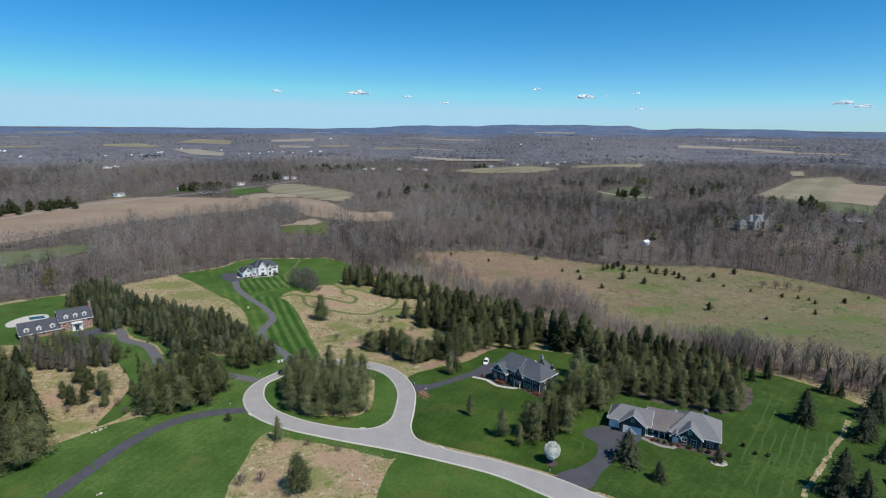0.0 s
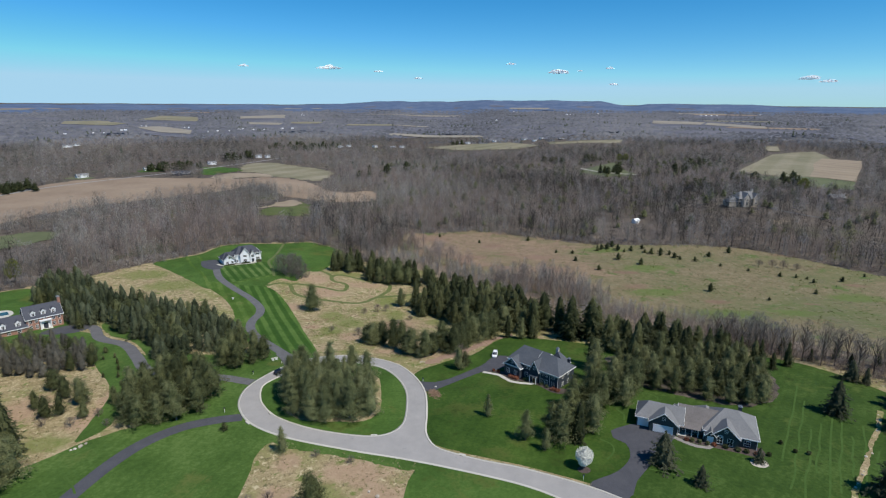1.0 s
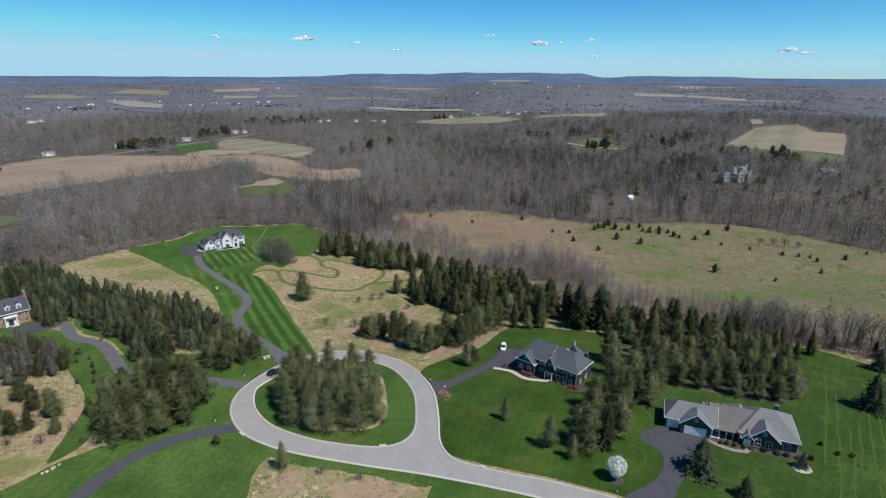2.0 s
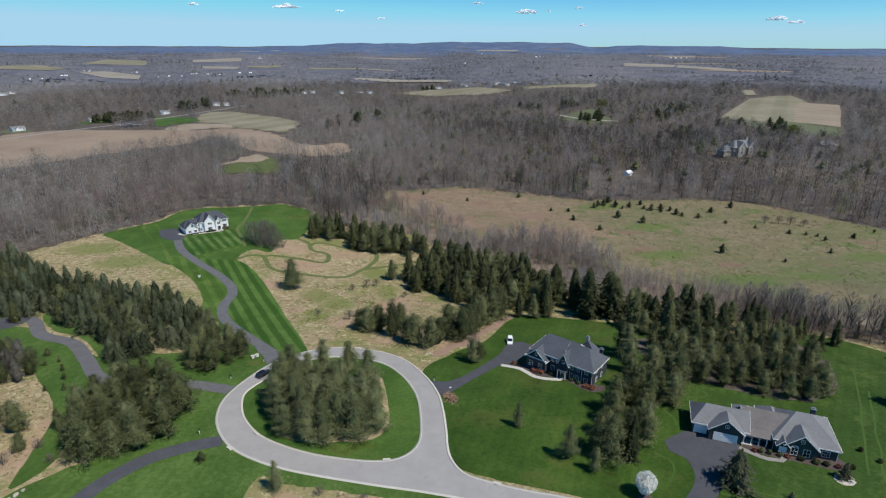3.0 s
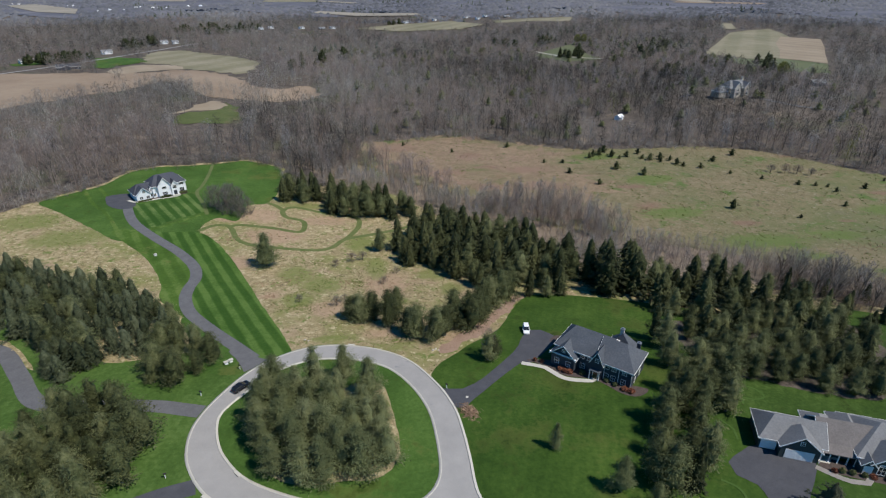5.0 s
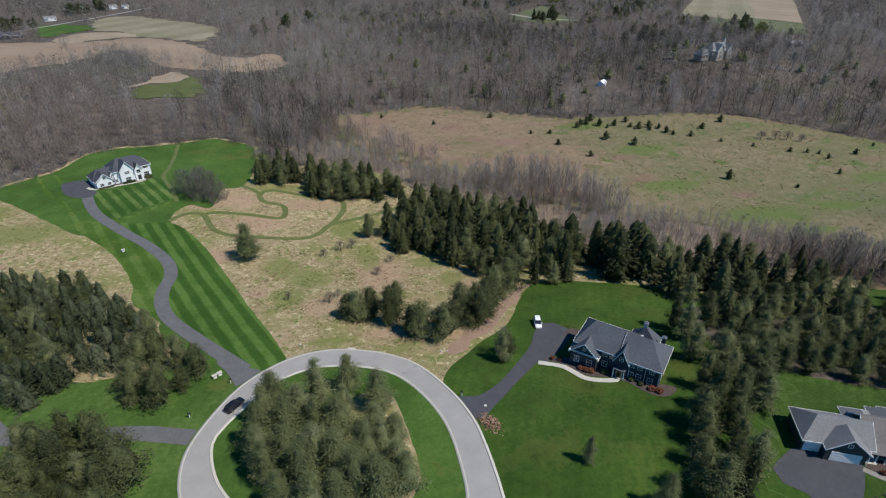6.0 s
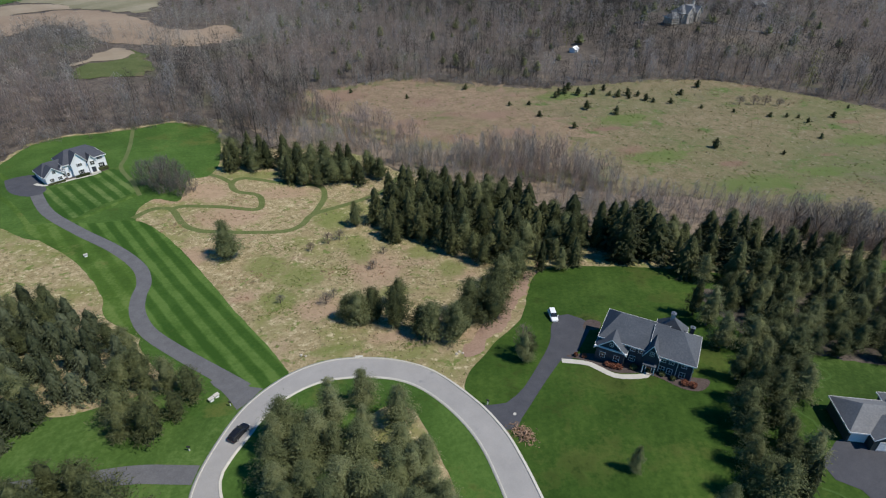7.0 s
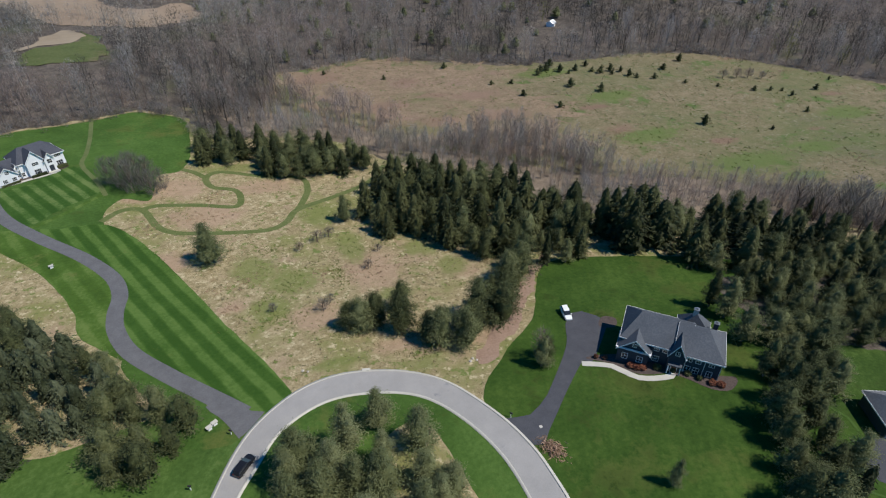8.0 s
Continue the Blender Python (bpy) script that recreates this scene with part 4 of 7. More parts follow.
    def post(self, x, y, z0, z1, w=0.2, name="column", material=None):
        bm = bmesh.new()
        box(bm, x - w / 2, x + w / 2, y - w / 2, y + w / 2, z0, z1)
        box(bm, x - w * 0.75, x + w * 0.75, y - w * 0.75, y + w * 0.75, z1 - 0.15, z1 + 0.001)
        box(bm, x - w * 0.75, x + w * 0.75, y - w * 0.75, y + w * 0.75, z0, z0 + 0.2)
        return part(name, bm, material or self.trim, self.ob)

    def slab_at(self, name, x0, x1, y0, y1, z0, z1, material, label=""):
        bm = bmesh.new()
        v = box(bm, x0, x1, y0, y1, z0, z1)
        return part(name, bm, material, self.ob, label)


def glass_mat():
    m = bpy.data.materials.new("window_glass")
    m.use_nodes = True
    b = m.node_tree.nodes["Principled BSDF"]
    b.inputs["Base Color"].default_value = (0.02, 0.024, 0.03, 1)
    b.inputs["Roughness"].default_value = 0.06
    b.inputs["Specular IOR Level"].default_value = 0.6
    return m


M["glass"] = glass_mat()
M["white_paint"] = mat("white_paint", [(0.76, 0.76, 0.74), (0.81, 0.81, 0.79), (0.86, 0.86, 0.84)], 2, 0.5, 0.6, fine=0.2)
M["metal"] = mat("weathered_metal", [(0.2, 0.21, 0.22), (0.3, 0.31, 0.32), (0.4, 0.41, 0.42)], 0.5, 0.5, 0.45, metal=0.6)
M["slate_siding"] = mat("dark_slate_siding", [(0.028, 0.036, 0.048), (0.038, 0.047, 0.06), (0.05, 0.06, 0.075)], 3, 0.4, 0.7, fine=0.2)
M["green_siding"] = mat("dark_green_siding", [(0.035, 0.047, 0.047), (0.048, 0.062, 0.06), (0.062, 0.078, 0.075)], 3, 0.4, 0.7, fine=0.2)
M["white_siding"] = mat("white_siding", [(0.68, 0.69, 0.7), (0.75, 0.76, 0.77), (0.8, 0.81, 0.82)], 4, 0.4, 0.7, fine=0.2)
M["brick"] = mat("red_brickwork", [(0.26, 0.132, 0.096), (0.351, 0.186, 0.136), (0.442, 0.264, 0.2)], 1.0, 0.6, 0.9, fine=0.15)
M["shingle_blue"] = mat("slate_blue_shingles", [(0.058, 0.067, 0.08), (0.083, 0.093, 0.108), (0.12, 0.13, 0.146)], 5, 0.55, 0.85, bump=0.4, fine=0.35)
M["shingle_grey"] = mat("pale_grey_shingles", [(0.135, 0.138, 0.142), (0.18, 0.183, 0.187), (0.24, 0.24, 0.24)], 5, 0.55, 0.85, bump=0.4, fine=0.35)
M["shingle_brown"] = mat("brown_grey_shingles", [(0.12, 0.108, 0.103), (0.155, 0.141, 0.134), (0.2, 0.184, 0.176)], 5, 0.55, 0.85, bump=0.4, fine=0.35)
M["shingle_dark"] = mat("dark_shingles", [(0.045, 0.048, 0.06), (0.065, 0.07, 0.085), (0.09, 0.095, 0.11)], 5, 0.55, 0.85, bump=0.4, fine=0.35)
M["wood_door"] = mat("stained_door", [(0.1, 0.04, 0.02), (0.14, 0.06, 0.03), (0.18, 0.08, 0.04)], 0.6, 0.5, 0.5)


# ---- houses ----
def slate_house():
    h = House("slate_house", (29.9, 190.0), -45, "two-storey dark slate-blue house with a grey hipped roof", M["slate_siding"], M["shingle_blue"], M["white_paint"])
    h.block(-10, 3.2, -4.9, 5.3, 5.7, 3.7, True, 3.4, 0)
    h.block(1.0, 10.2, -5.4, 4.6, 5.7, 3.7, True, 0, 4.2)
    h.block(-10.2, -3.9, -6.9, -2.0, 4.2, 2.9, False, 0, 1)
    h.block(0.0, 3.0, -6.2, -1.0, 5.4, 2.9, False, 0, 1, over=0.35)
    h.block(1.0, 7.0, 3.5, 7.0, 5.6, 3.3, False, 1, 2.6)
    for x in (-8.6, -5.5):
        h.window(x, -6.9, 1.2, 1.1, 1.5)
    h.window(-7.05, -6.9, 5.0, 0.7, 0.8)
    h.slab_at("eave_board", -10.6, -3.5, -7.3, -6.92, 4.05, 4.25, M["white_paint"], "white board across the gable foot")
    h.window(-2.6, -4.9, 3.9, 0.9, 1.2), h.window(-0.9, -4.9, 3.9, 0.9, 1.2), h.window(-2.4, -4.9, 1.0, 1.2, 1.4, bars=2)
    for x in (4.0, 5.7, 8.3):
        h.window(x, -5.4, 3.9, 0.95, 1.2)
        h.window(x, -5.4, 1.0, 1.05, 1.5)
    h.window(1.5, -6.2, 5.2, 0.8, 1.0)
    h.door(1.5, -6.2, 1.1, 2.2, material=M["wood_door"])
    h.slab_at("porch", -0.4, 3.4, -7.8, -6.2, -0.3, 0.2, M["concrete"], "pale concrete porch slab")
    h.post(0.3, -7.0, 0.2, 2.9), h.post(2.7, -7.0, 0.2, 2.9)
    h.slab_at("canopy", 0.1, 2.9, -7.2, -6.22, 2.9, 3.1, M["shingle_blue"], "shingled porch canopy")
    for y in (-2.5, 1.0):
        h.window(10.2, y, 3.9, 0.95, 1.2, "r"), h.window(10.2, y, 1.0, 0.95, 1.4, "r")
    h.door(-10, -0.2, 2.6, 2.2, "l", name="garage_door", panels=4), h.door(-10, 3.0, 2.6, 2.2, "l", name="garage_door", panels=4)
    h.chimney(3.6, 4.6, 5.5, 9.9, 0.9, 0.8)
    h.chimney(8.2, 4.5, 0, 7.6, 0.9, 0.7, M["slate_siding"])
    h.slab_at("step", 0.2, 2.8, -8.6, -7.8, -0.3, 0.08, M["concrete"], "pale front step")
    for x in (3.35, 7.0, 10.1):
        bm = bmesh.new()
        box(bm, x - 0.05, x + 0.05, -5.52, -5.42, 0, 5.5)
        part("downpipe", bm, M["white_paint"], h.ob, "white downpipe")
    return h


def long_house():
    h = House("long_house", (65.2, 152.2), -26, "long single-storey dark green house with a pale grey roof", M["green_siding"], M["shingle_grey"], M["white_paint"])
    h.block(-15, -3, -2.8, 5.4, 3.2, 2.9, True, 3.2, 0)
    h.block(-11.4, -4.2, -4.4, 0, 3.3, 2.9, False, 0, 1)
    h.block(-4, 7, -1.6, 6.6, 3.3, 3.2, True, 0, 0, roof=M["shingle_brown"])
    h.block(2.6, 15.6, -3.4, 9.2, 3.5, 4.0, True, 5.2, 5.6)
    h.block(4.6, 11.0, -4.9, 0.0, 3.5, 2.9, False, 0, 1)
    h.block(3.0, 5.4, -4.9, -2.0, 2.8, 1.3, False, 0, 1, over=0.3)
    h.block(-5.0, 0.0, 2.5, 7.8, 3.2, 1.6, False, 1, 2.4)
    h.block(0.4, 5.6, 3.0, 9.0, 3.3, 1.9, False, 1, 2.5)
    h.door(-13.2, -2.8, 2.7, 2.2, name="garage_door", panels=4, label="white panelled garage door")
    h.door(-7.8, -4.4, 5.0, 2.2, name="garage_door", panels=4, label="wide white panelled garage door")
    h.window(-7.8, -4.4, 3.9, 0.7, 0.8)
    for x in (-3.6, -2.0, -0.4, 1.2, 2.6):
        h.post(x, -3.3, 0.1, 2.55, 0.18)
    bm = bmesh.new()
    slab(bm, [[(-4.2, -3.7, 2.6), (3.2, -3.7, 2.6), (3.2, -1.2, 3.55), (-4.2, -1.2, 3.55)]], 0.14)
    part("porch_roof", bm, M["shingle_brown"], h.ob, "brown-grey shingled porch roof")
    h.slab_at("porch", -4.2, 4.0, -3.8, -1.6, -0.3, 0.12, M["concrete"], "concrete porch floor")
    for x in (-2.6, 0.4):
        h.window(x, -1.6, 0.8, 1.3, 1.4, bars=2)
    h.door(4.2, -4.9, 1.3, 2.2, material=M["white_paint"])
    for x in (6.5, 9.0):
        h.window(x, -4.9, 0.8, 1.3, 1.9, arch=(x < 7))
    h.window(7.8, -4.9, 4.2, 0.7, 0.9)
    h.window(13.2, -3.4, 0.9, 1.5, 1.4, bars=2)
    for y in (-1.0, 2.8):
        h.window(15.6, y, 0.9, 1.4, 1.4, "r", 2)
    h.window(15.6, 5.5, 0.6, 1.6, 2.0, "r", 2)
    h.chimney(11.4, 5.2, 3, 7.6, 0.9, 0.8, M["slate_siding"])
    for x in (-4.0, 11.1, 15.5):
        bm = bmesh.new()
        box(bm, x - 0.05, x + 0.05, -4.55 if x < 10 else -3.52, -4.45 if x < 10 else -3.42, 0, 3.2)
        part("downpipe", bm, M["white_paint"], h.ob, "white downpipe")
    return h


def white_house():
    h = House("white_house", (-120.2, 348.7), 31, "two-storey white house with steep gables and a dark roof", M["white_siding"], M["shingle_dark"], M["white_paint"])
    tr = M["white_paint"]
    h.block(-3.5, 11.2, -5.0, 5.4, 5.6, 3.5, True, 3.6, 4.2)
    h.block(-11.2, -2.5, -4.2, 4.5, 3.4, 3.0, True, 3.0, 0)
    h.block(-10.9, -4.9, -6.4, -1.0, 3.6, 2.7, False, 0, 1)
    h.block(-1.4, 4.0, -6.4, -0.5, 5.7, 3.5, False, 0, 1)
    h.block(4.2, 7.2, -6.9, -2.0, 5.0, 2.2, False, 0, 1)
    for x in (-4.2, -2.7):
        h.block(x - 0.6, x + 0.6, -4.9, -2.5, 4.6, 0.9, False, 0, 1, over=0.15, base=3.2)
        h.window(x, -4.9, 3.7, 0.6, 0.7, frame_mat=tr)
    h.window(-9.0, -6.4, 1.0, 1.3, 1.2, bars=2, frame_mat=tr), h.window(-6.2, -6.4, 1.0, 1.3, 1.2, bars=2, frame_mat=tr)
    h.window(-7.6, -6.4, 3.8, 1.1, 1.2, bars=2, frame_mat=tr)
    for x in (-4.2, -2.9):
        h.window(x, -4.2 if x < -3.5 else -5.0, 0.8, 0.9, 1.3, frame_mat=tr)
    h.window(1.3, -6.4, 0.5, 2.0, 1.8, bars=3, frame_mat=tr, arch=True)
    h.window(1.3, -6.4, 3.8, 1.9, 1.1, bars=3, frame_mat=tr)
    h.window(9.2, -5.0, 0.6, 2.0, 1.8, bars=2, frame_mat=tr, arch=True)
    h.window(9.2, -5.0, 3.9, 2.0, 1.1, bars=3, frame_mat=tr)
    h.window(5.7, -6.9, 3.3, 1.5, 1.4, frame_mat=tr, arch=True)
    h.door(5.7, -6.9, 1.5, 2.4, material=M["slate_siding"])
    h.slab_at("porch", 4.0, 7.4, -8.2, -6.9, -0.3, 0.25, M["concrete"], "concrete porch slab")
    for x0, x1, y0, y1 in ((-10.8, -5.0, -7.4, -6.5), (-1.3, 3.6, -7.4, -6.5), (7.6, 11.0, -6.2, -5.1)):
        h.slab_at("hedge", x0, x1, y0, y1, -0.2, 0.75, M["spruce"], "low clipped dark green hedge")
    for y in (-2, 1.5):
        h.window(11.2, y, 3.7, 1.1, 1.3, "r", frame_mat=tr), h.window(11.2, y, 0.8, 1.1, 1.7, "r", frame_mat=tr)
        h.door(-11.2, y, 2.5, 2.2, "l", name="garage_door", panels=4)
    return h


def brick_house():
    h = House("brick_house", (-172.0, 243.5), 42, "red brick house with white dormers and a slate roof", M["brick"], M["shingle_dark"], M["white_paint"])
    h.block(-4.8, 7.8, -5, 5.0, 5.5, 4.0, True, 0, 0)
    h.block(-19.5, -4.8, -5.6, 4.2, 3.0, 3.9, True, 0, 0)
    for x in (-2.1, 1.5, 5.0):
        h.block(x - 0.8, x + 0.8, -4.2, -1.0, 7.5, 0.8, False, 0, 1, over=0.15, wall=M["white_siding"], base=5.7)
        h.window(x, -4.2, 6.2, 0.8, 1.1)
    for x in (-17.0, -12.5, -7.5):
        h.block(x - 0.9, x + 0.9, -5.0, -1.0, 4.9, 0.9, False, 0, 1, over=0.15, wall=M["white_siding"], base=3.1)
        h.window(x, -5.0, 3.6, 0.9, 1.1)
    for x in (-3.4, -1.4, 4.6, 6.6):
        h.window(x, -5, 3.4, 0.9, 1.4), h.window(x, -5, 0.9, 0.9, 1.5)
    h.window(1.6, -5, 4.5, 0.9, 0.8)
    h.slab_at("portico_back", -0.4, 3.6, -5.25, -5.02, 0, 4.1, M["white_paint"], "white classical door surround")
    h.door(1.6, -5.26, 1.6, 2.6, material=M["slate_siding"])
    for x in (-0.2, 3.4):
        h.post(x, -6.0, 0.2, 3.7, 0.35)
    h.slab_at("portico_roof", -0.5, 3.7, -6.4, -5.27, 3.7, 4.2, M["white_paint"])
    h.slab_at("step", -0.6, 3.8, -6.8, -5.02, -0.3, 0.2, M["concrete"])
    for x in (-15, -11, -7.5):
        h.window(x, -5.6, 0.8, 1.2, 1.5, bars=2)
    h.window(-19.5, 0, 0.9, 1.1, 1.4, "l"), h.window(-19.5, 0, 3.9, 1.1, 1.4, "l")
    h.chimney(8.0, 0, 0, 11.2, 1.0, 1.8, M["brick"])
    return h


slate_house()
long_house()
white_house()
brick_house()
corner = House("corner_house", (122, 121), -20, "house with a pale blue-grey hipped roof at the lawn's end", M["white_siding"], M["shingle_grey"], M["white_paint"])
corner.block(-8, 8, -5, 5, 3.2, 3.2, True, 4.5, 4.5)
for wx in (-5, 0, 5):
    corner.window(wx, -5, 0.9, 1.2, 1.4)
corner.window(-8, 0, 0.9, 1.2, 1.4, "l")


# ---- conifers ----
def tri_leaf(centres, dirs, length, width, rng, facing=None):
    """One slim triangle for each centre, along its direction, turned at random about it or lying across the facing."""
    n = len(centres)
    d = dirs / np.linalg.norm(dirs, axis=1)[:, None]
    if facing is None:
        s = np.cross(d, rng.normal(size=(n, 3)))
    else:
        q = facing + rng.normal(size=(n, 3)) * 0.42
        q /= np.linalg.norm(q, axis=1)[:, None] + 1e-9
        d = d - q * (d * q).sum(1)[:, None] * 0.8
        d /= np.linalg.norm(d, axis=1)[:, None] + 1e-9
        s = np.cross(d, q)
    s /= np.linalg.norm(s, axis=1)[:, None] + 1e-9
    L, W = np.broadcast_to(length, n)[:, None], np.broadcast_to(width, n)[:, None]
    v = np.stack([centres - s * W / 2 - d * L * 0.4, centres + s * W / 2 - d * L * 0.4, centres + d * L * 0.6], 1)
    return v.reshape(-1, 3)


def cone_core(h0, h1, radii, sides, rng, rough=0.25):
    """A rough tapering closed body: rings of uneven radius."""
    k = len(radii)
    v, f = [], []
    for i, r in enumerate(radii):
        z = h0 + (h1 - h0) * i / (k - 1)
        for j in range(sides):
            a = 2 * math.pi * j / sides + i * 0.4
            q = r * (1 + rough * rng.uniform(-1, 1))
            v.append((q * math.cos(a), q * math.sin(a), z + rng.uniform(-0.2, 0.2)))
    for i in range(k - 1):
        for j in range(sides):
            a, b, c, d = i * sides + j, i * sides + (j + 1) % sides, (i + 1) * sides + (j + 1) % sides, (i + 1) * sides + j
            f += [(a, b, c), (a, c, d)]
    return np.array(v), np.array(f)


def soup(tri_verts, core=None):
    f = np.arange(len(tri_verts)).reshape(-1, 3)
    if core is None:
        return tri_verts, f
    return np.concatenate([tri_verts, core[0]]), np.concatenate([f, core[1] + len(tri_verts)])


def pine_crown(seed, h, r, tufts=116, blades=17, fine=1.05, power=0.52):
    """Ragged pointed crown of needle tufts on a tall trunk."""
    rng = np.random.default_rng(seed)
    out = []
    boughs = max(12, tufts // 4)
    bs = (np.arange(boughs) + rng.uniform(0, 1, boughs)) / boughs
    bs = bs ** 0.85
    bs[-2:] = (0.96, 1.0)
    lobe = rng.uniform(0.72, 1.2, 7)
    ba = rng.uniform(0, 2 * math.pi, boughs)
    prof = (np.minimum(1, (bs + 0.15) * 4) * (1 - bs) ** power + 0.05) * lobe[(ba / (2 * math.pi) * 6.99).astype(int)]
    brad = r * prof * rng.uniform(0.72, 1.12, boughs)
    pick = np.arange(tufts) % boughs
    u = rng.uniform(0.5, 1.0, tufts)
    s, a = bs[pick], ba[pick] + rng.normal(size=tufts) * 0.16
    rad = brad[pick] * u
    c = np.column_stack([rad * np.cos(a), rad * np.sin(a), h * (0.1 + 0.88 * s) + 0.12 * rad + rng.normal(size=tufts) * 0.05 * r])
    for i in range(tufts):
        size = (0.13 + 0.13 * (1 - s[i])) * r
        off = rng.normal(size=(blades, 3)) * np.array([size, size, size * 0.5]) * 0.8
        d = off * 0.7 + np.array([math.cos(a[i]), math.sin(a[i]), 0.45]) * size + rng.normal(size=(blades, 3)) * size * 0.45
        out.append(tri_leaf(c[i] + off, d, rng.uniform(0.45, 0.85, blades) * size * 1.15 * fine, rng.uniform(0.12, 0.25, blades) * size * 1.4 * fine, rng,
                            off / size * 0.5 + np.array([math.cos(a[i]) * 0.75, math.sin(a[i]) * 0.75, 0.55])))
    radii = [max(0.08, r * 0.56 * (min(1, (u + 0.15) * 4) * (1 - u) ** power)) for u in np.linspace(0, 1, 9)]
    return soup(np.concatenate(out), cone_core(h * 0.13, h * 0.97, radii, 11, rng, 0.28))


def spruce_crown(seed, h, r, droop=0.35, step=1.35, leaves=2, fine=1.0, power=0.84):
    """Pointed crown of drooping layered boughs, each a spray of small twigs."""
    rng = np.random.default_rng(seed)
    out = []
    levels = int(h * step)
    lobe = rng.uniform(0.72, 1.2, 9)
    for i in range(levels):
        s = i / (levels - 1)
        z = h * (0.05 + 0.94 * s)
        R = r * min(1, 0.7 + 2.5 * s) * (1 - s) ** power * rng.uniform(0.74, 1.14) + 0.15
        k = max(4, int(5 + 7 * (1 - s)))
        for j in range(k):
            a = 2 * math.pi * (j + rng.uniform(-0.4, 0.4)) / k + i * 1.3
            L = R * rng.uniform(0.6, 1.18) * lobe[int(a / (2 * math.pi) * 9) % 9]
            out_d = np.array([math.cos(a), math.sin(a), 0.0])
            side = np.array([-math.sin(a), math.cos(a), 0])
            m = (3 + int(4 * (1 - s))) * leaves
            u = rng.uniform(0.25, 1.0, m)
            zz = z - droop * L * u ** 1.6 + 0.2 * L * np.maximum(0, u - 0.75)
            sgn = rng.uniform(-1, 1, (m, 1))
            c = out_d * (L * u)[:, None] + side * sgn * (0.16 * L * u)[:, None] + np.column_stack([np.zeros(m), np.zeros(m), zz + rng.normal(size=m) * 0.08])
            d = out_d * 0.7 + side * sgn * 0.8 + np.array([0, 0, -1]) * rng.uniform(0.0, 0.5, (m, 1))
            size = (0.16 * L + 0.28) * fine
            out.append(tri_leaf(c, d, size * rng.uniform(0.9, 1.4, m), size * rng.uniform(0.35, 0.6, m), rng, np.repeat((out_d * 0.6 + np.array([0, 0, 0.7]))[None], m, 0) + side * sgn * 0.3))
    radii = [r * 0.5 * min(1, 0.7 + 2.5 * u) * (1 - u) ** power + 0.04 for u in np.linspace(0, 1, 9)]
    return soup(np.concatenate(out), cone_core(h * 0.05, h * 0.96, radii, 10, rng, 0.35))


def trunk_mesh(h, r, seed, limbs=0):
    rng = np.random.default_rng(seed)
    v, f = [], []
    sides, rings = 6, 6
    bend = rng.uniform(-0.03, 0.03, 2) * h
    for i in range(rings):
        u = i / (rings - 1)
        q = r * (1 - 0.9 * u) * (1.35 if i == 0 else 1)
        for j in range(sides):
            a = 2 * math.pi * j / sides
            v.append((bend[0] * u * u + q * math.cos(a), bend[1] * u * u + q * math.sin(a), h * u - (0.4 if i == 0 else 0)))
    for i in range(rings - 1):
        for j in range(sides):
            a, b, c, d = i * sides + j, i * sides + (j + 1) % sides, (i + 1) * sides + (j + 1) % sides, (i + 1) * sides + j
            f += [(a, b, c), (a, c, d)]
    v, f = np.array(v), np.array(f)
    if limbs:
        z = rng.uniform(0.1, 0.6, limbs) * h
        a = rng.uniform(0, 6.28, limbs)
        d = np.column_stack([np.cos(a), np.sin(a), rng.uniform(-0.1, 0.5, limbs)])
        L = rng.uniform(0.12, 0.22, limbs) * h
        t = tri_leaf(np.column_stack([np.zeros(limbs), np.zeros(limbs), z]) + d * (L * 0.4)[:, None], d, L, 0.14, rng)
        f = np.concatenate([f, np.arange(len(t)).reshape(-1, 3) + len(v)])
        v = np.concatenate([v, t])
    return v, f


def tree_template(name, crown, trunk, leaf_mat, label, category, group):
    root = tagged(new(name), label, category, group)
    for nm, (v, f), m in (("crown", crown, leaf_mat), ("trunk", trunk, M["bark"])):
        ob = new(nm, mesh_np(nm, v, f, m))
        ob.parent = root
    return root


PINES = [tree_template("pine_tree", pine_crown(k + 1, 1.0 * H, R, 150, 22, 0.82, 0.42), trunk_mesh(H * 0.9, 0.22, k, 5), M["pine"],
                       "grey-green pine with a ragged rounded crown", "pine tree", "pines of the groves") for k, (H, R) in enumerate(((12, 3.6), (13, 3.3), (11, 3.9), (12, 3.1), (12.5, 3.7)))]
LIGHT_PINES = [tree_template("light_pine", pine_crown(k + 11, H, R, 230, 26, 0.72, 0.62 + 0.05 * k), trunk_mesh(H * 0.9, 0.22, k, 4), M["pine_light"],
                            "light olive-green pine with a pointed crown", "pine tree", "pines of the road island") for k, (H, R) in enumerate(((12, 3.4), (13, 3.1), (11, 3.6), (12, 3.3), (12, 3.7)))]
BUSHY = [tree_template("bushy_pine", pine_crown(k + 31, 1.0 * H, R, 190, 26, 0.78, 0.42), trunk_mesh(H * 0.9, 0.2, k + 3, 6), M["pine"],
                      "dense rounded green pine branched to the ground", "pine tree", "bushy pines of the meadow") for k, (H, R) in enumerate(((8, 3.0), (9, 2.9), (8, 3.4)))]
SPRUCES = [tree_template("spruce_tree", spruce_crown(k + 21, H, R, 0.4, 1.2, 3, 0.9, P), trunk_mesh(H * 0.95, 0.22, k + 9), M["spruce"],
                         "dark green spruce with drooping layered boughs", "spruce tree", "spruces of the groves") for k, (H, R, P) in enumerate(((16, 4.3, 0.46), (17, 4.0, 0.52), (15, 4.6, 0.42), (16, 3.9, 0.5), (16, 4.6, 0.56)))]
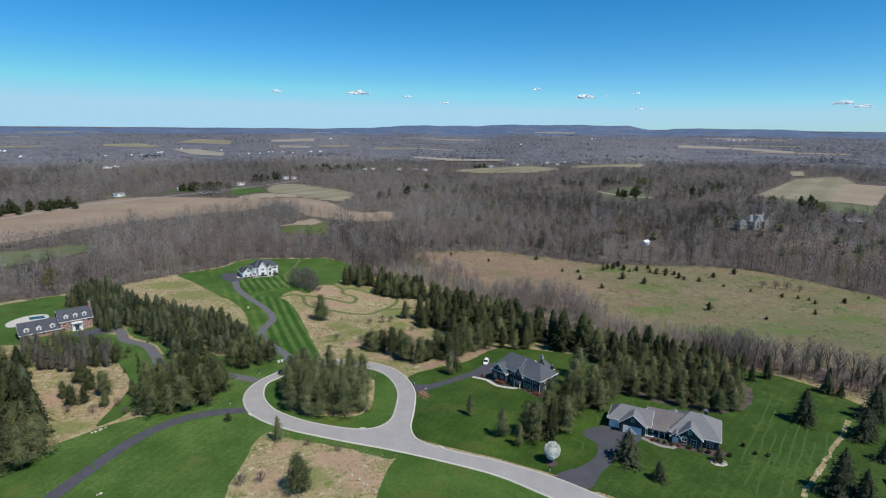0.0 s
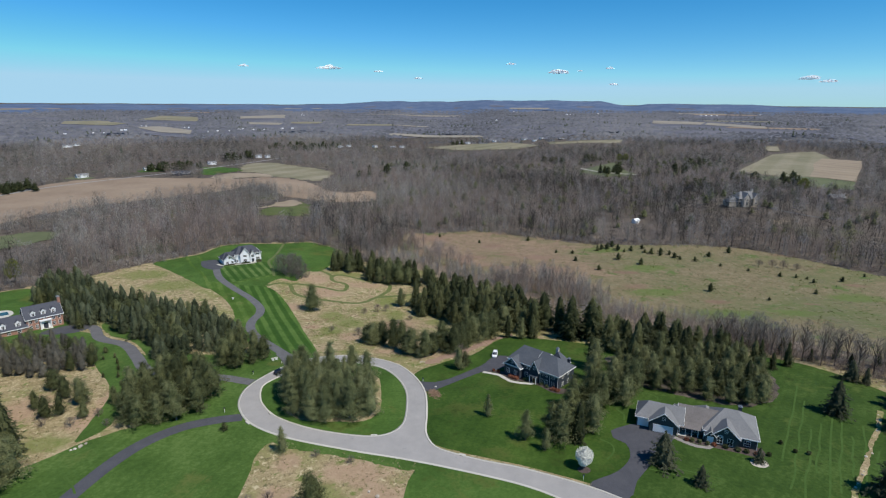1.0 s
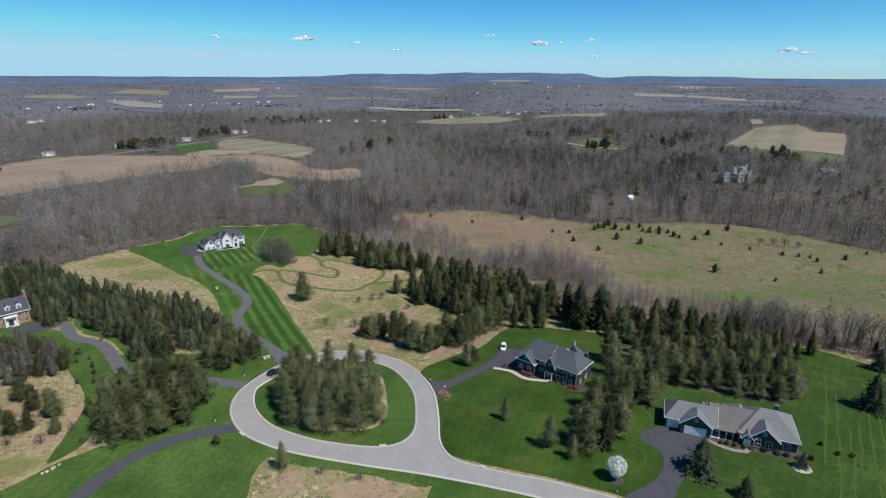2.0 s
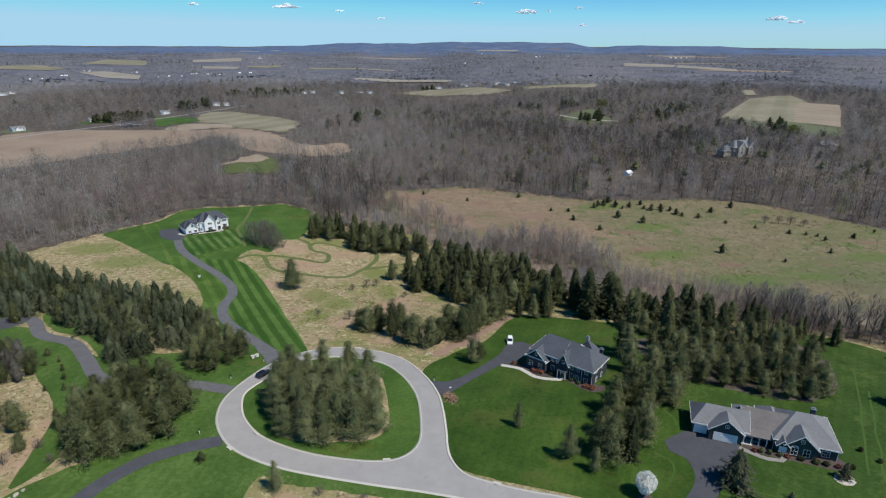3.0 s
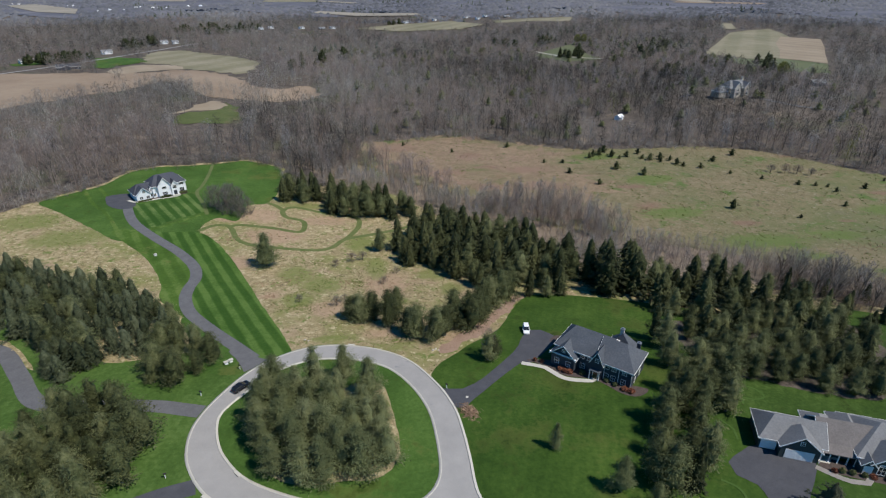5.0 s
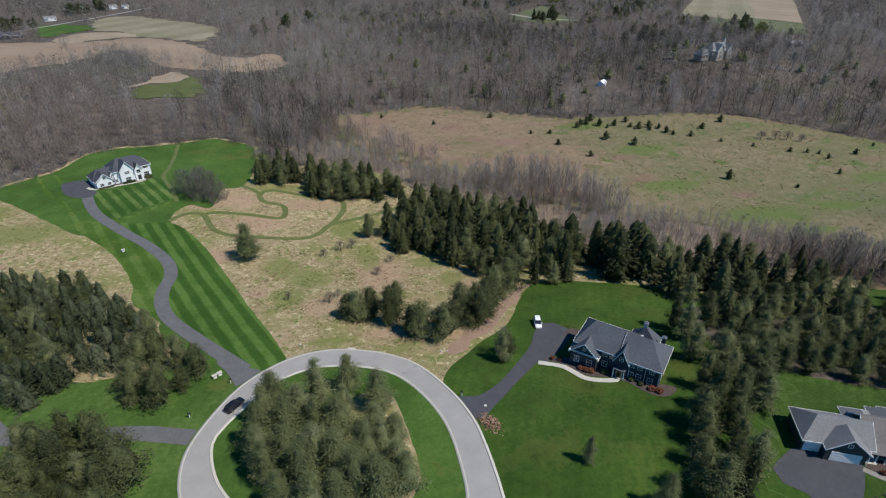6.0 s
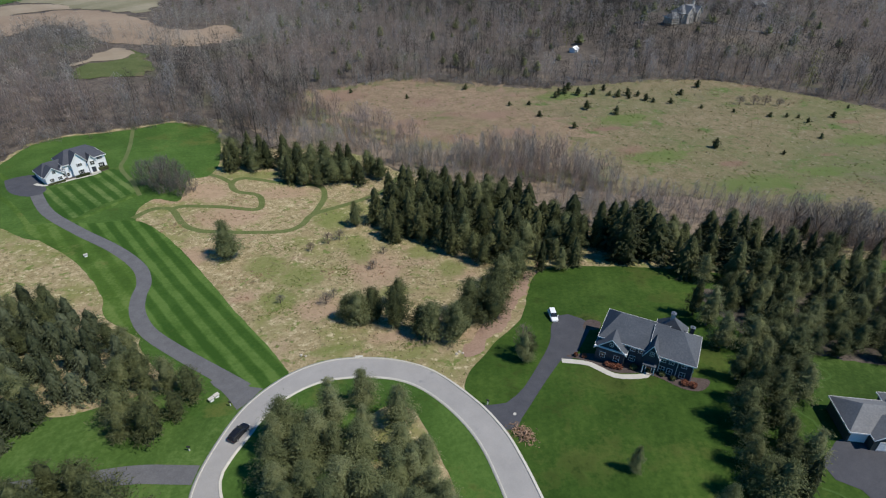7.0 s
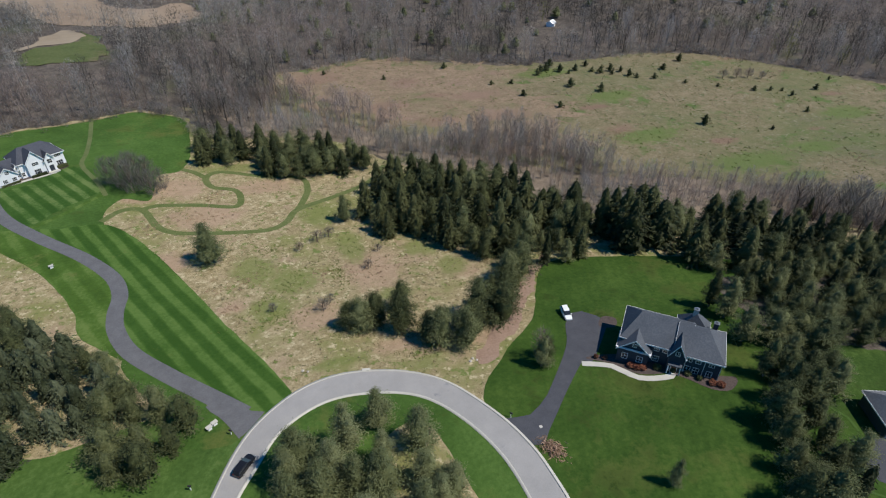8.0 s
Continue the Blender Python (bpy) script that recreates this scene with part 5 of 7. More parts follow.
BLUES = [tree_template("blue_spruce", spruce_crown(k + 41, H, R, 0.3, 1.7, 4, 0.62, 0.58), trunk_mesh(H * 0.95, 0.2, k + 19), M["blue_spruce"],
                       "blue-green spruce standing alone on a lawn", "spruce tree", "spruces on the lawns") for k, (H, R) in enumerate(((10, 3.0), (9, 2.9)))]
FIRS = [tree_template("fir_tree", spruce_crown(k + 51, H, R, 0.3, 1.6, 3, 0.62, P), trunk_mesh(H * 0.95, 0.2, k + 29), M["fir"],
                      "grey-green fir in a dense grove", "fir tree", "firs of the grove") for k, (H, R, P) in enumerate(((12, 3.3, 0.44), (12, 3.0, 0.5), (11, 3.5, 0.4), (13, 3.2, 0.46)))]
LARCHES = [tree_template("larch_tree", pine_crown(k + 81, 10, 2.9, 120, 15, 0.9, 0.55), trunk_mesh(9.5, 0.18, k + 40, 10), M["larch"],
                        "bare grey-brown larch with a narrow crown", "larch tree", "larches before the brick house") for k in range(3)]
JUNIPER = [tree_template("juniper", pine_crown(k + 61, 8, 2.6, 70, 14, 1.6, 0.42), trunk_mesh(7, 0.2, k), M["spruce"], "small dark green juniper in open pasture", "juniper", "junipers of the pasture") for k in range(2)]
BASE_H = {}
for pool, hs in ((PINES, (12, 13, 11, 12, 12.5)), (LIGHT_PINES, (12, 13, 11, 12, 12)), (BUSHY, (8, 9, 8)), (JUNIPER, (8, 8)), (LARCHES, (10, 10, 10)), (FIRS, (12, 12, 11, 13)), (SPRUCES, (16, 17, 15, 16, 16)), (BLUES, (10, 9))):
    for t, hh in zip(pool, hs):
        BASE_H[t.name] = hh
        t.location = (0, 0, 0)
used = set()
tree_rng = np.random.default_rng(5)


def plant(pool, x, y, h, fat=1.0):
    """Stand a tree of height h at x, y."""
    t = pool[tree_rng.integers(len(pool))]
    s = h / BASE_H[t.name]
    w = s * fat * tree_rng.uniform(0.9, 1.12)
    m = pose(x, y, float(land(x, y)) - 0.05, 0, 0, tree_rng.uniform(0, 360)) @ Matrix.Diagonal((w, w, s, 1))
    if t.name not in used:
        used.add(t.name)
        t.matrix_basis = m
        return t
    o = copy_thing(t, Matrix())
    o.matrix_basis = m
    return o


def scatter(poly, spacing, rng, avoid=(), tries=6000):
    """Points inside an outline, no two nearer than the spacing."""
    poly = np.array(poly, float)
    lo, hi = poly.min(0), poly.max(0)
    q = rng.uniform(lo, hi, (tries, 2))
    q = q[inside(poly, q[:, 0], q[:, 1])]
    out = []
    for p in q:
        if all((p[0] - o[0]) ** 2 + (p[1] - o[1]) ** 2 > spacing ** 2 for o in out):
            if all((p[0] - a[0]) ** 2 + (p[1] - a[1]) ** 2 > a[2] ** 2 for a in avoid):
                out.append(p)
    return out



def grove(outline, spacing, kinds, h0, h1, fat):
    """Trees scattered inside an outline; kinds: one letter for each tree in turn (pine, light, bushy, spruce)."""
    pools = {"p": PINES, "l": LIGHT_PINES, "b": BUSHY, "s": SPRUCES, "f": FIRS, "k": LARCHES}
    for x, y in scatter(outline, spacing, tree_rng):
        pool = pools[kinds[tree_rng.integers(len(kinds))]]
        plant(pool, x, y, tree_rng.uniform(h0, h1) * (0.85 if pool is PINES and "s" in kinds else 1.0), fat)


grove([(-190, 292), (-160, 279), (-130, 261), (-107, 254), (-96, 243), (-84, 229), (-79, 222), (-80, 217), (-84, 215), (-92, 215), (-98, 212), (-100, 208), (-102, 204), (-106, 202), (-111, 213), (-118, 222), (-128, 229), (-138, 234), (-146, 245), (-156, 252), (-170, 264), (-200, 288)], 3.9, "fffffpp", 7.5, 10.5, 1.3)
grove([(-195.7, 275.5), (-202.7, 301.4), (-190.4, 307.5), (-168.6, 281.5), (-149.6, 249.3), (-151.7, 237.1), (-166.8, 253.3), (-177.8, 266.5), (-185.1, 269.1)], 4.2, "fffs", 8, 11.5, 1.3)
grove([(-84, 204), (-80, 197.5), (-73, 198), (-70, 200), (-67.5, 205), (-69.5, 212), (-75, 217), (-80, 213), (-84, 210)], 4.8, "p", 7.5, 10.5, 1.2)
grove([(-95, 160), (-99, 171), (-99, 182), (-96, 189), (-85, 189), (-77, 183), (-76, 171), (-83, 162)], 4.3, "p", 9, 12.5, 1.15)
grove([(-108, 130), (-112, 142), (-134, 165), (-160, 195), (-185, 200), (-170, 160), (-132, 115)], 5.0, "ssfp", 11, 16, 1.3)
grove([(-172, 214), (-162, 197), (-150, 192), (-136, 190), (-126, 194), (-124, 200), (-134, 212), (-148, 220), (-160, 220)], 3.3, "kkkp", 5.5, 8.5, 1.1)
grove([(-64, 338), (-60, 358), (-46, 352), (-46, 340)], 5.0, "ppps", 10, 13, 1.4)
grove([(-42, 326), (-40, 348), (-17, 341), (-4, 330), (-3, 318), (-17, 320), (-32, 321)], 5.0, "ppps", 10, 13.5, 1.4)
grove([(-15, 284), (-3, 304), (18, 296), (34, 286), (43, 262), (46, 246), (38, 238), (24, 244), (6, 260)], 5.4, "sssspp", 13, 17.5, 1.3)
grove([(-13, 270), (0, 264), (9, 246), (22, 234), (36, 232), (38, 238), (24, 244), (6, 260), (-12, 280)], 4.4, "pppps", 8, 12, 1.15)
grove([(49, 232), (50, 248), (65, 245), (64, 230), (57, 228)], 6.2, "s", 15, 19.5, 1.4)
grove([(62, 218), (66, 244), (78, 238), (96, 228), (102, 214), (104, 204), (80, 204), (64, 208)], 5.8, "ssspp", 10, 15, 1.3)
grove([(60, 206), (80, 202), (104, 202), (109, 190), (101, 174), (95, 166), (90, 164), (82, 166.5), (75, 170), (67, 176), (62, 181), (58, 194)], 4.1, "ppppppps", 8.5, 11, 1.28)
grove([(27, 157), (28, 154), (31, 151.5), (35, 153), (39, 157), (46, 164), (53, 169), (57, 175), (61, 181), (56, 186), (52, 183), (43, 175), (33, 166)], 4.5, "p", 8, 11.5, 1.28)


def single(pool, *spots):
    for x, y, h in spots:
        plant(pool, x, y, h)


# trees standing singly or at the edges of the groves
for x, y, h in ((-41.8, 191.3, 13.5), (-35.1, 195.1, 10.5), (-29.4, 187.3, 11.5), (-50.7, 189.9, 12.5), (-52.8, 187, 12), (-45.5, 185.8, 12), (-53.5, 181.3, 12.5), (-42.6, 182, 11), (-38.1, 180.7, 11.5), (-48.1, 174.9, 12), (-42.6, 173.4, 12.5), (-33.5, 172.5, 12), (-30.2, 173.7, 10.5), (-28, 168.5, 10), (-36.1, 165.8, 13), (-39.4, 162.8, 12), (-45.2, 169.7, 12.5), (-51.8, 172.3, 11.5), (-49.2, 166, 10.5), (-32.3, 164, 12.5), (-43.4, 163.6, 11), (-48.3, 182.3, 12), (-38.9, 171.4, 12), (-53.2, 176.8, 11), (-27.2, 176, 9), (-26.8, 165.5, 9.5), (-31, 179.5, 9.5), (-36.5, 186, 10)):
    plant(LIGHT_PINES, x, y, h, 1.18)
single(LIGHT_PINES, (8.5, 163.2, 7.5), (17.4, 150.8, 9.5), (-48.3, 147.5, 8), (-21, 285, 10))
for x, y, h, fat in ((-30.5, 226, 9, 1.1), (-26.6, 226.5, 9.5, 1.05), (-22, 221.5, 12, 1.0), (-33, 228, 7.5, 1.1), (-14.9, 213.5, 11, 1.1), (-9.5, 210.5, 11, 1.25), (-2.9, 218.6, 12, 1.05), (1.6, 215, 12, 1.05), (-6.5, 214, 9, 1.2), (5, 220.5, 11, 1.0), (-17, 216, 8.5, 1.0)):
    plant(BUSHY, x, y, h, fat)
for x, y, h in ((-19, 230, 9), (7.6, 225.5, 12), (14.6, 231, 12.5), (10.5, 229.5, 11), (2, 222, 10), (18, 235, 12)):
    plant(PINES, x, y, h, 1.05)
single(BUSHY, (2.2, 197.2, 8.5), (4.6, 199.6, 6), (-121, 176, 7), (-117, 167, 6), (-128, 182, 7), (-109, 165, 5), (-126, 170, 6), (-104, 172, 6), (-36.1, 124.4, 10.5), (-113.7, 172, 9))
plant(LIGHT_PINES, -63, 271.2, 13.5, 1.3)
single(PINES, (47.3, 186.2, 11), (50.5, 194.4, 12), (42.9, 176.3, 11), (40.7, 169.6, 12), (50.3, 199.1, 12), (37, 153.5, 12), (25, 152, 11), (104, 207, 10), (27, 150, 12), (22, 146, 7), (-120, 165, 7), (-122, 178, 7))
single(SPRUCES, (31.5, 149, 13), (108, 203, 10), (100, 211, 11), (112, 200.6, 9), (114, 192.8, 7), (121.2, 195.5, 10))
for x, y, h in ((112.1, 159.6, 13), (123.3, 149.1, 12), (127, 152.5, 10), (135.2, 161.1, 14.5), (139, 165, 12), (98.6, 123.6, 14.5), (134.4, 181.8, 9), (137.4, 179, 7), (121, 138, 8), (102, 120, 11)):
    plant(BLUES, x, y, h * 0.9, 1.25)
for x, y, h in ((50.6, 138.4, 9.5), (55.9, 129.2, 6), (75.2, 137.2, 4.6)):
    plant(BLUES, x, y, h, 1.45)

# ---- bare woods ----
def bare_tree(seed, h, r, limbs, twigs, tw=0.3, tl=2.4, mess=0.35, stem=1.0, limb=0.28, low=0.3, rounded=False):
    """A leafless tree: trunk, limbs fanning up, and a haze of twigs."""
    rng = np.random.default_rng(seed)
    out = []
    w = (0.17 + 0.008 * h) * stem
    for a in (0, 2.1, 4.2):
        s = np.array([math.cos(a), math.sin(a), 0]) * w
        s2 = np.array([math.cos(a + 2.1), math.sin(a + 2.1), 0]) * w
        out.append(np.array([s + (0, 0, -0.3), s2 + (0, 0, -0.3), (0, 0, h * 0.8)]))
    a = rng.uniform(0, 6.28, limbs)
    z0 = rng.uniform(0.25, 0.65, limbs) * h
    L = (h - z0) * rng.uniform(0.55, 0.95, limbs)
    lean = rng.uniform(0.25, 0.75, limbs)
    d = np.column_stack([np.cos(a) * lean, np.sin(a) * lean, np.ones(limbs)])
    d /= np.linalg.norm(d, axis=1)[:, None]
    st = np.column_stack([np.zeros(limbs), np.zeros(limbs), z0])
    if limbs:
        out.append(tri_leaf(st + d * (L * 0.4)[:, None], d, L, limb, rng).reshape(-1, 3))
    s = rng.uniform(0.0, 1.0, twigs)
    prof = np.sin(math.pi * np.clip(s * 0.85 + 0.12, 0, 1)) ** 0.7
    a = rng.uniform(0, 6.28, twigs)
    rad = r * prof * np.sqrt(rng.uniform(0.05, 1, twigs))
    c = np.column_stack([rad * np.cos(a), rad * np.sin(a), h * (low + (0.96 - low) * s)])
    d = np.column_stack([np.cos(a) * 0.6, np.sin(a) * 0.6, np.full(twigs, 0.9)]) + rng.normal(size=(twigs, 3)) * mess
    face = np.column_stack([np.cos(a) * rad / r, np.sin(a) * rad / r, (s - 0.35) * 1.3]) if rounded else None
    out.append(tri_leaf(c, d, tl * rng.uniform(0.6, 1.3, twigs), tw * rng.uniform(0.6, 1.3, twigs), rng, face))
    return np.concatenate([q.reshape(-1, 3) for q in out])


def drift(x, y, size, k):
    """Slow random drift over the land, about -1 to 1."""
    x, y = x / size, y / size
    return (np.sin(1.7 * x + 0.9 * y + k) + np.sin(-1.1 * x + 2.1 * y + 2.3 * k) + np.sin(2.9 * x + 1.3 * y + 0.7 * k) * 0.7 + np.sin(-3.3 * x + 3.1 * y + 1.9 * k) * 0.6) / 2.4


def forest(name, pts, templates, material, label, rng, smin=0.75, smax=1.2, category="woods", faces=None):
    """Many trees in one mesh, from a few templates turned and scaled at random, each with a tone of its own. faces: for templates whose faces share vertices."""
    pts = np.asarray(pts, float)
    z = land(pts[:, 0], pts[:, 1])
    which = rng.integers(len(templates), size=len(pts))
    chunks, tones, polys, base = [], [], [], 0
    for k, t in enumerate(templates):
        q = np.nonzero(which == k)[0]
        if not len(q):
            continue
        a, s = rng.uniform(0, 6.28, len(q)), rng.uniform(smin, smax, len(q))
        sz = s * rng.uniform(0.85, 1.15, len(q))
        ca, sa = np.cos(a) * s, np.sin(a) * s
        x = t[None, :, 0] * ca[:, None] - t[None, :, 1] * sa[:, None] + pts[q, 0][:, None]
        y = t[None, :, 0] * sa[:, None] + t[None, :, 1] * ca[:, None] + pts[q, 1][:, None]
        zz = t[None, :, 2] * sz[:, None] + z[q][:, None]
        chunks.append(np.stack([x, y, zz], -1).reshape(-1, 3))
        size = 45 + 0.1 * np.hypot(pts[q, 0], pts[q, 1])
        tones.append(np.repeat(np.clip(0.5 + 0.3 * drift(pts[q, 0], pts[q, 1], size, 3.3) + (0.3 if faces is None else 0.13) * rng.normal(size=len(q)), 0, 1), len(t)))
        if faces is not None:
            polys.append((faces[None] + (base + np.arange(len(q)) * len(t))[:, None, None]).reshape(-1, 3))
        base += len(q) * len(t)
    v = np.concatenate(chunks)
    f = np.arange(len(v)).reshape(-1, 3) if faces is None else np.concatenate(polys)
    ob = new(name, mesh_np(name, v, f, material, faces is not None))
    ob.data.attributes.new("tree_tone", "FLOAT", "POINT").data.foreach_set("value", np.concatenate(tones))
    return tagged(ob, label, category, kind="stuff")


FRONT_X = np.array([-420, -300, -225, -212, -170, -151, -145, -135, -124, -112, -100, -90, -79, -69, -64, -48, -38, -31, -20, 36, 86, 117, 192, 224, 246, 275, 310, 420, 560])
FRONT_Y = np.array([250, 300, 296, 304, 346, 366, 384, 392, 394, 396, 400, 405, 400, 391, 369, 363, 373, 410, 452, 464, 437, 420, 413, 401, 379, 338, 290, 240, 200])
# open ground before the houses of the woods
CLEARINGS = ((178, 487), (-387, 817), (-328, 895), (-280, 1009), (-434, 738), (-723, 1210), (-57, 854), (-170, 1240), (-105, 1255), (-60, 1280), (105, 1442), (190, 1503), (280, 1500), (314, 1500), (351, 1442))
def wood_points(spacing, r0, r1, rng):
    """Places of trees between two distances, each about its spacing from the next, off the fields and clearings."""
    g = np.stack(np.meshgrid(np.arange(-r1, r1, spacing), np.arange(0, r1, spacing)), -1).reshape(-1, 2)
    g = g + rng.uniform(-0.42, 0.42, g.shape) * spacing
    r, a = np.hypot(g[:, 0], g[:, 1]), np.degrees(np.arctan2(g[:, 0], g[:, 1]))
    g = g[(r > r0) & (r < r1) & (a > -46) & (a < 66)]
    x, y = g[:, 0], g[:, 1]
    ok = y > np.interp(x, FRONT_X, FRONT_Y)
    for f in FIELDS:
        for k in ((1.0, 1.05, 1.1) if f[:, 1].mean() > 720 else (1.0, 1.05, 1.1) if f[:, 1].mean() < 560 else (1.0, 1.04)):
            ok &= ~inside(f, x * k, y * k)
    for hx, hy in CLEARINGS:
        d = math.hypot(hx, hy)
        along, across = (x * hx + y * hy) / d, (x * hy - y * hx) / d
        ok &= ~((np.abs(across) < 15) & (along > d * 0.895) & (along < d + 12))
    return np.column_stack([x, y])[ok]


wood_rng = np.random.default_rng(11)
NEAR_T = [bare_tree(60 + k, 15.5, 4.2, 9, 225, 0.13, 1.5, 0.7, 0.8, 0.15, 0.16, True) for k in range(7)]
NEXT_T = [bare_tree(65 + k, 15.0, 4.8, 3, 120, 0.24, 1.4, 0.9, 0.65, 0.18, 0.16, True) for k in range(6)]
MID_T = [bare_tree(70 + k, 14.5, 5.8, 0, 56, 0.5, 1.5, 1.2, 0.5, 0.2, 0.15, True) for k in range(6)]
# far crowns: low rounded domes of one skin
FAR_T = []
for k in range(6):
    r = np.random.default_rng(800 + k)
    FAR_T.append(np.array([(8.5 * math.cos(q) * r.uniform(0.7, 1.3), 8.5 * math.sin(q) * r.uniform(0.7, 1.3), r.uniform(-1.5, 0.0)) for q in np.linspace(0, 2 * math.pi, 7)[:6]] + [(r.uniform(-2, 2), r.uniform(-2, 2), r.uniform(3.6, 5.4))]))
DOME = np.array([(i, (i + 1) % 6, 6) for i in range(6)])


def woods(pts, templates, far, where):
    """Split a wood by drifting tone into grey, reddish, pale and budding trees."""
    d = drift(pts[:, 0], pts[:, 1], 90, 1.0) + wood_rng.normal(size=len(pts)) * 0.45
    e = wood_rng.random(len(pts)) + 0.12 * drift(pts[:, 0], pts[:, 1], 60, 4.0)
    gap = drift(pts[:, 0], pts[:, 1], 40, 7.0) + wood_rng.normal(size=len(pts)) * 0.15 > -1.0 + 0.35 * ease(-20, 60, pts[:, 0]) * (1 - ease(560, 700, pts[:, 1]))
    if far:
        gap = drift(pts[:, 0] * 0.35, pts[:, 1], 120, 7.0) > -0.9
        e = np.full(len(pts), 0.5)
    if far:
        d = np.full(len(pts), 0.0)
    pale, bud = e > 0.93 - 0.16 * ease(40, 200, pts[:, 0]), e < -0.07
    red = (d > 0.35) & ~pale & ~bud
    # dark trees grow commoner towards +x: evergreens and shade there, put into the colour
    dark = ~(pale | bud | red) & (drift(pts[:, 0], pts[:, 1], 110, 5.0) * 0.5 + ease(-30, 190, pts[:, 0]) + wood_rng.normal(size=len(pts)) * 0.3 > 0.3) & (not far)
    rest = ~(pale | bud | red | dark)
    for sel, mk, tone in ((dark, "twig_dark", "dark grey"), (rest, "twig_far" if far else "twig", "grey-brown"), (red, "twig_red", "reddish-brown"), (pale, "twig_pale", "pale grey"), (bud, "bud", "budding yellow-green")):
        sel = sel & gap
        if sel.any():
            forest("bare_woods", pts[sel], templates, M[mk], "%s leafless deciduous woodland %s" % (tone, where), wood_rng, 0.45 if far else 0.65, 1.5 if far else 1.2, faces=DOME if far else None)


woods(wood_points(6.7, 290, 490, wood_rng), NEAR_T, False, "beyond the pasture")
woods(wood_points(7.8, 490, 820, wood_rng), NEXT_T, False, "behind the pasture")
woods(wood_points(10.5, 820, 1500, wood_rng), MID_T, False, "in the middle distance")
# far trees take twig_far, so haze is painted into their colour
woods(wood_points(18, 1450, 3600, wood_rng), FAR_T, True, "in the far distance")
# hedgerow trees standing in the ploughed field
hedge = np.array([(-197.6, 610.3), (-192.4, 612.9), (-186.1, 611.1), (-178.9, 605.2), (-172.6, 603.2), (-165.1, 595.2), (-159.0, 593.6), (-153.6, 590.1), (-148.7, 590.8), (-137.4, 602.4), (-117.4, 595.0), (-108.3, 584.5), (-169.8, 628.6), (-245.2, 693.8), (-191.7, 634.8), (-177.5, 626.1), (-157.2, 616.4), (-103.4, 574.8), (-98.6, 579.0), (-92.8, 575.4)])
hedge = np.repeat(hedge, 4, 0) + wood_rng.normal(size=(4 * len(hedge), 2)) * (5, 9)
forest("hedgerow_trees", hedge, NEXT_T, M["twig"], "grey-brown leafless trees standing in a ploughed field", wood_rng, 0.6, 1.0)
forest("hedgerow_trees", np.array([(-336.4, 416.6), (-329.0, 423.1), (-324.9, 432.0), (-318.1, 436.4), (-315.5, 443.3), (-307.5, 450.7), (-304.4, 458.3), (-299.5, 468.1), (-298.2, 483.9), (-296.9, 503.6), (-303.4, 534.4), (-334.0, 425.0), (-310.3, 443.8)]) + wood_rng.normal(size=(13, 2)) * 3, NEXT_T, M["twig_dark"], "thin row of leafless trees before a ploughed field", wood_rng, 0.7, 1.0)
# brush along the foot of the woods
fx = wood_rng.uniform(-420, 430, 1500)
fp = np.column_stack([fx, np.interp(fx, FRONT_X, FRONT_Y) + wood_rng.normal(size=1500) * 4 + 1])
BRUSH_T = [bare_tree(80 + k, 5, 2.4, 5, 70, 0.12, 1.5, 0.9, 0.3, 0.1, 0.05) for k in range(5)]
tone = wood_rng.random(1500) + 0.3 * drift(fp[:, 0], fp[:, 1], 30, 6.0)
for sel, mk, name in ((tone < 0.45, "twig", "grey-brown"), ((tone >= 0.45) & (tone < 0.8), "twig_red", "reddish"), (tone >= 0.8, "twig_pale", "pale grey")):
    forest("brushwood", fp[sel], BRUSH_T, M[mk], "%s brush along the foot of the woods" % name, wood_rng, 0.4, 1.1, "brush")
EAST = np.array([(98, 222), (114, 209), (130, 199), (142, 178), (150, 150), (168, 148), (166, 172), (142, 206), (112, 228)], float)
ep = wood_rng.uniform(EAST.min(0), EAST.max(0), (1200, 2))
forest("brushwood", ep[inside(EAST, ep[:, 0], ep[:, 1])], BRUSH_T, M["twig_red"], "brown brush between a lawn and the bare trees", wood_rng, 0.4, 1.0, "brush")
# saplings between the conifers and the pasture
TH = np.array(THICKET, float)
tp = wood_rng.uniform(TH.min(0), TH.max(0), (13500, 2))
tp = tp[inside(TH, tp[:, 0], tp[:, 1])]
tp = tp[drift(tp[:, 0], tp[:, 1], 22, 2.0) + wood_rng.normal(size=len(tp)) * 0.5 > -0.42]
THIN_T = [bare_tree(90 + k, 9, 1.3, 7, 64, 0.075, 1.5, 0.35, 0.4, 0.1, 0.12) for k in range(6)]
tone = wood_rng.random(len(tp)) + 0.35 * drift(tp[:, 0], tp[:, 1], 26, 9.0)
for sel, mk, name in ((tone < 0.42, "twig_red", "reddish"), ((tone >= 0.42) & (tone < 0.75), "twig", "grey-brown"), (tone >= 0.75, "twig_pale", "pale grey")):
    forest("thicket", tp[sel], THIN_T, M[mk], "thicket of thin %s leafless saplings beside the pasture" % name, wood_rng, 0.45, 1.0, "thicket")
LEFT_END = np.array([(-66, 396), (-50, 393), (-22, 397), (-12, 384), (4, 362), (20, 352), (28, 360), (12, 386), (-12, 420), (-34, 440), (-60, 420)], float)
lp = wood_rng.uniform(LEFT_END.min(0), LEFT_END.max(0), (420, 2))
forest("bare_woods", lp[inside(LEFT_END, lp[:, 0], lp[:, 1])], NEAR_T, M["twig_red"], "reddish-brown leafless wood at the pasture's end", wood_rng, 0.45, 0.8)
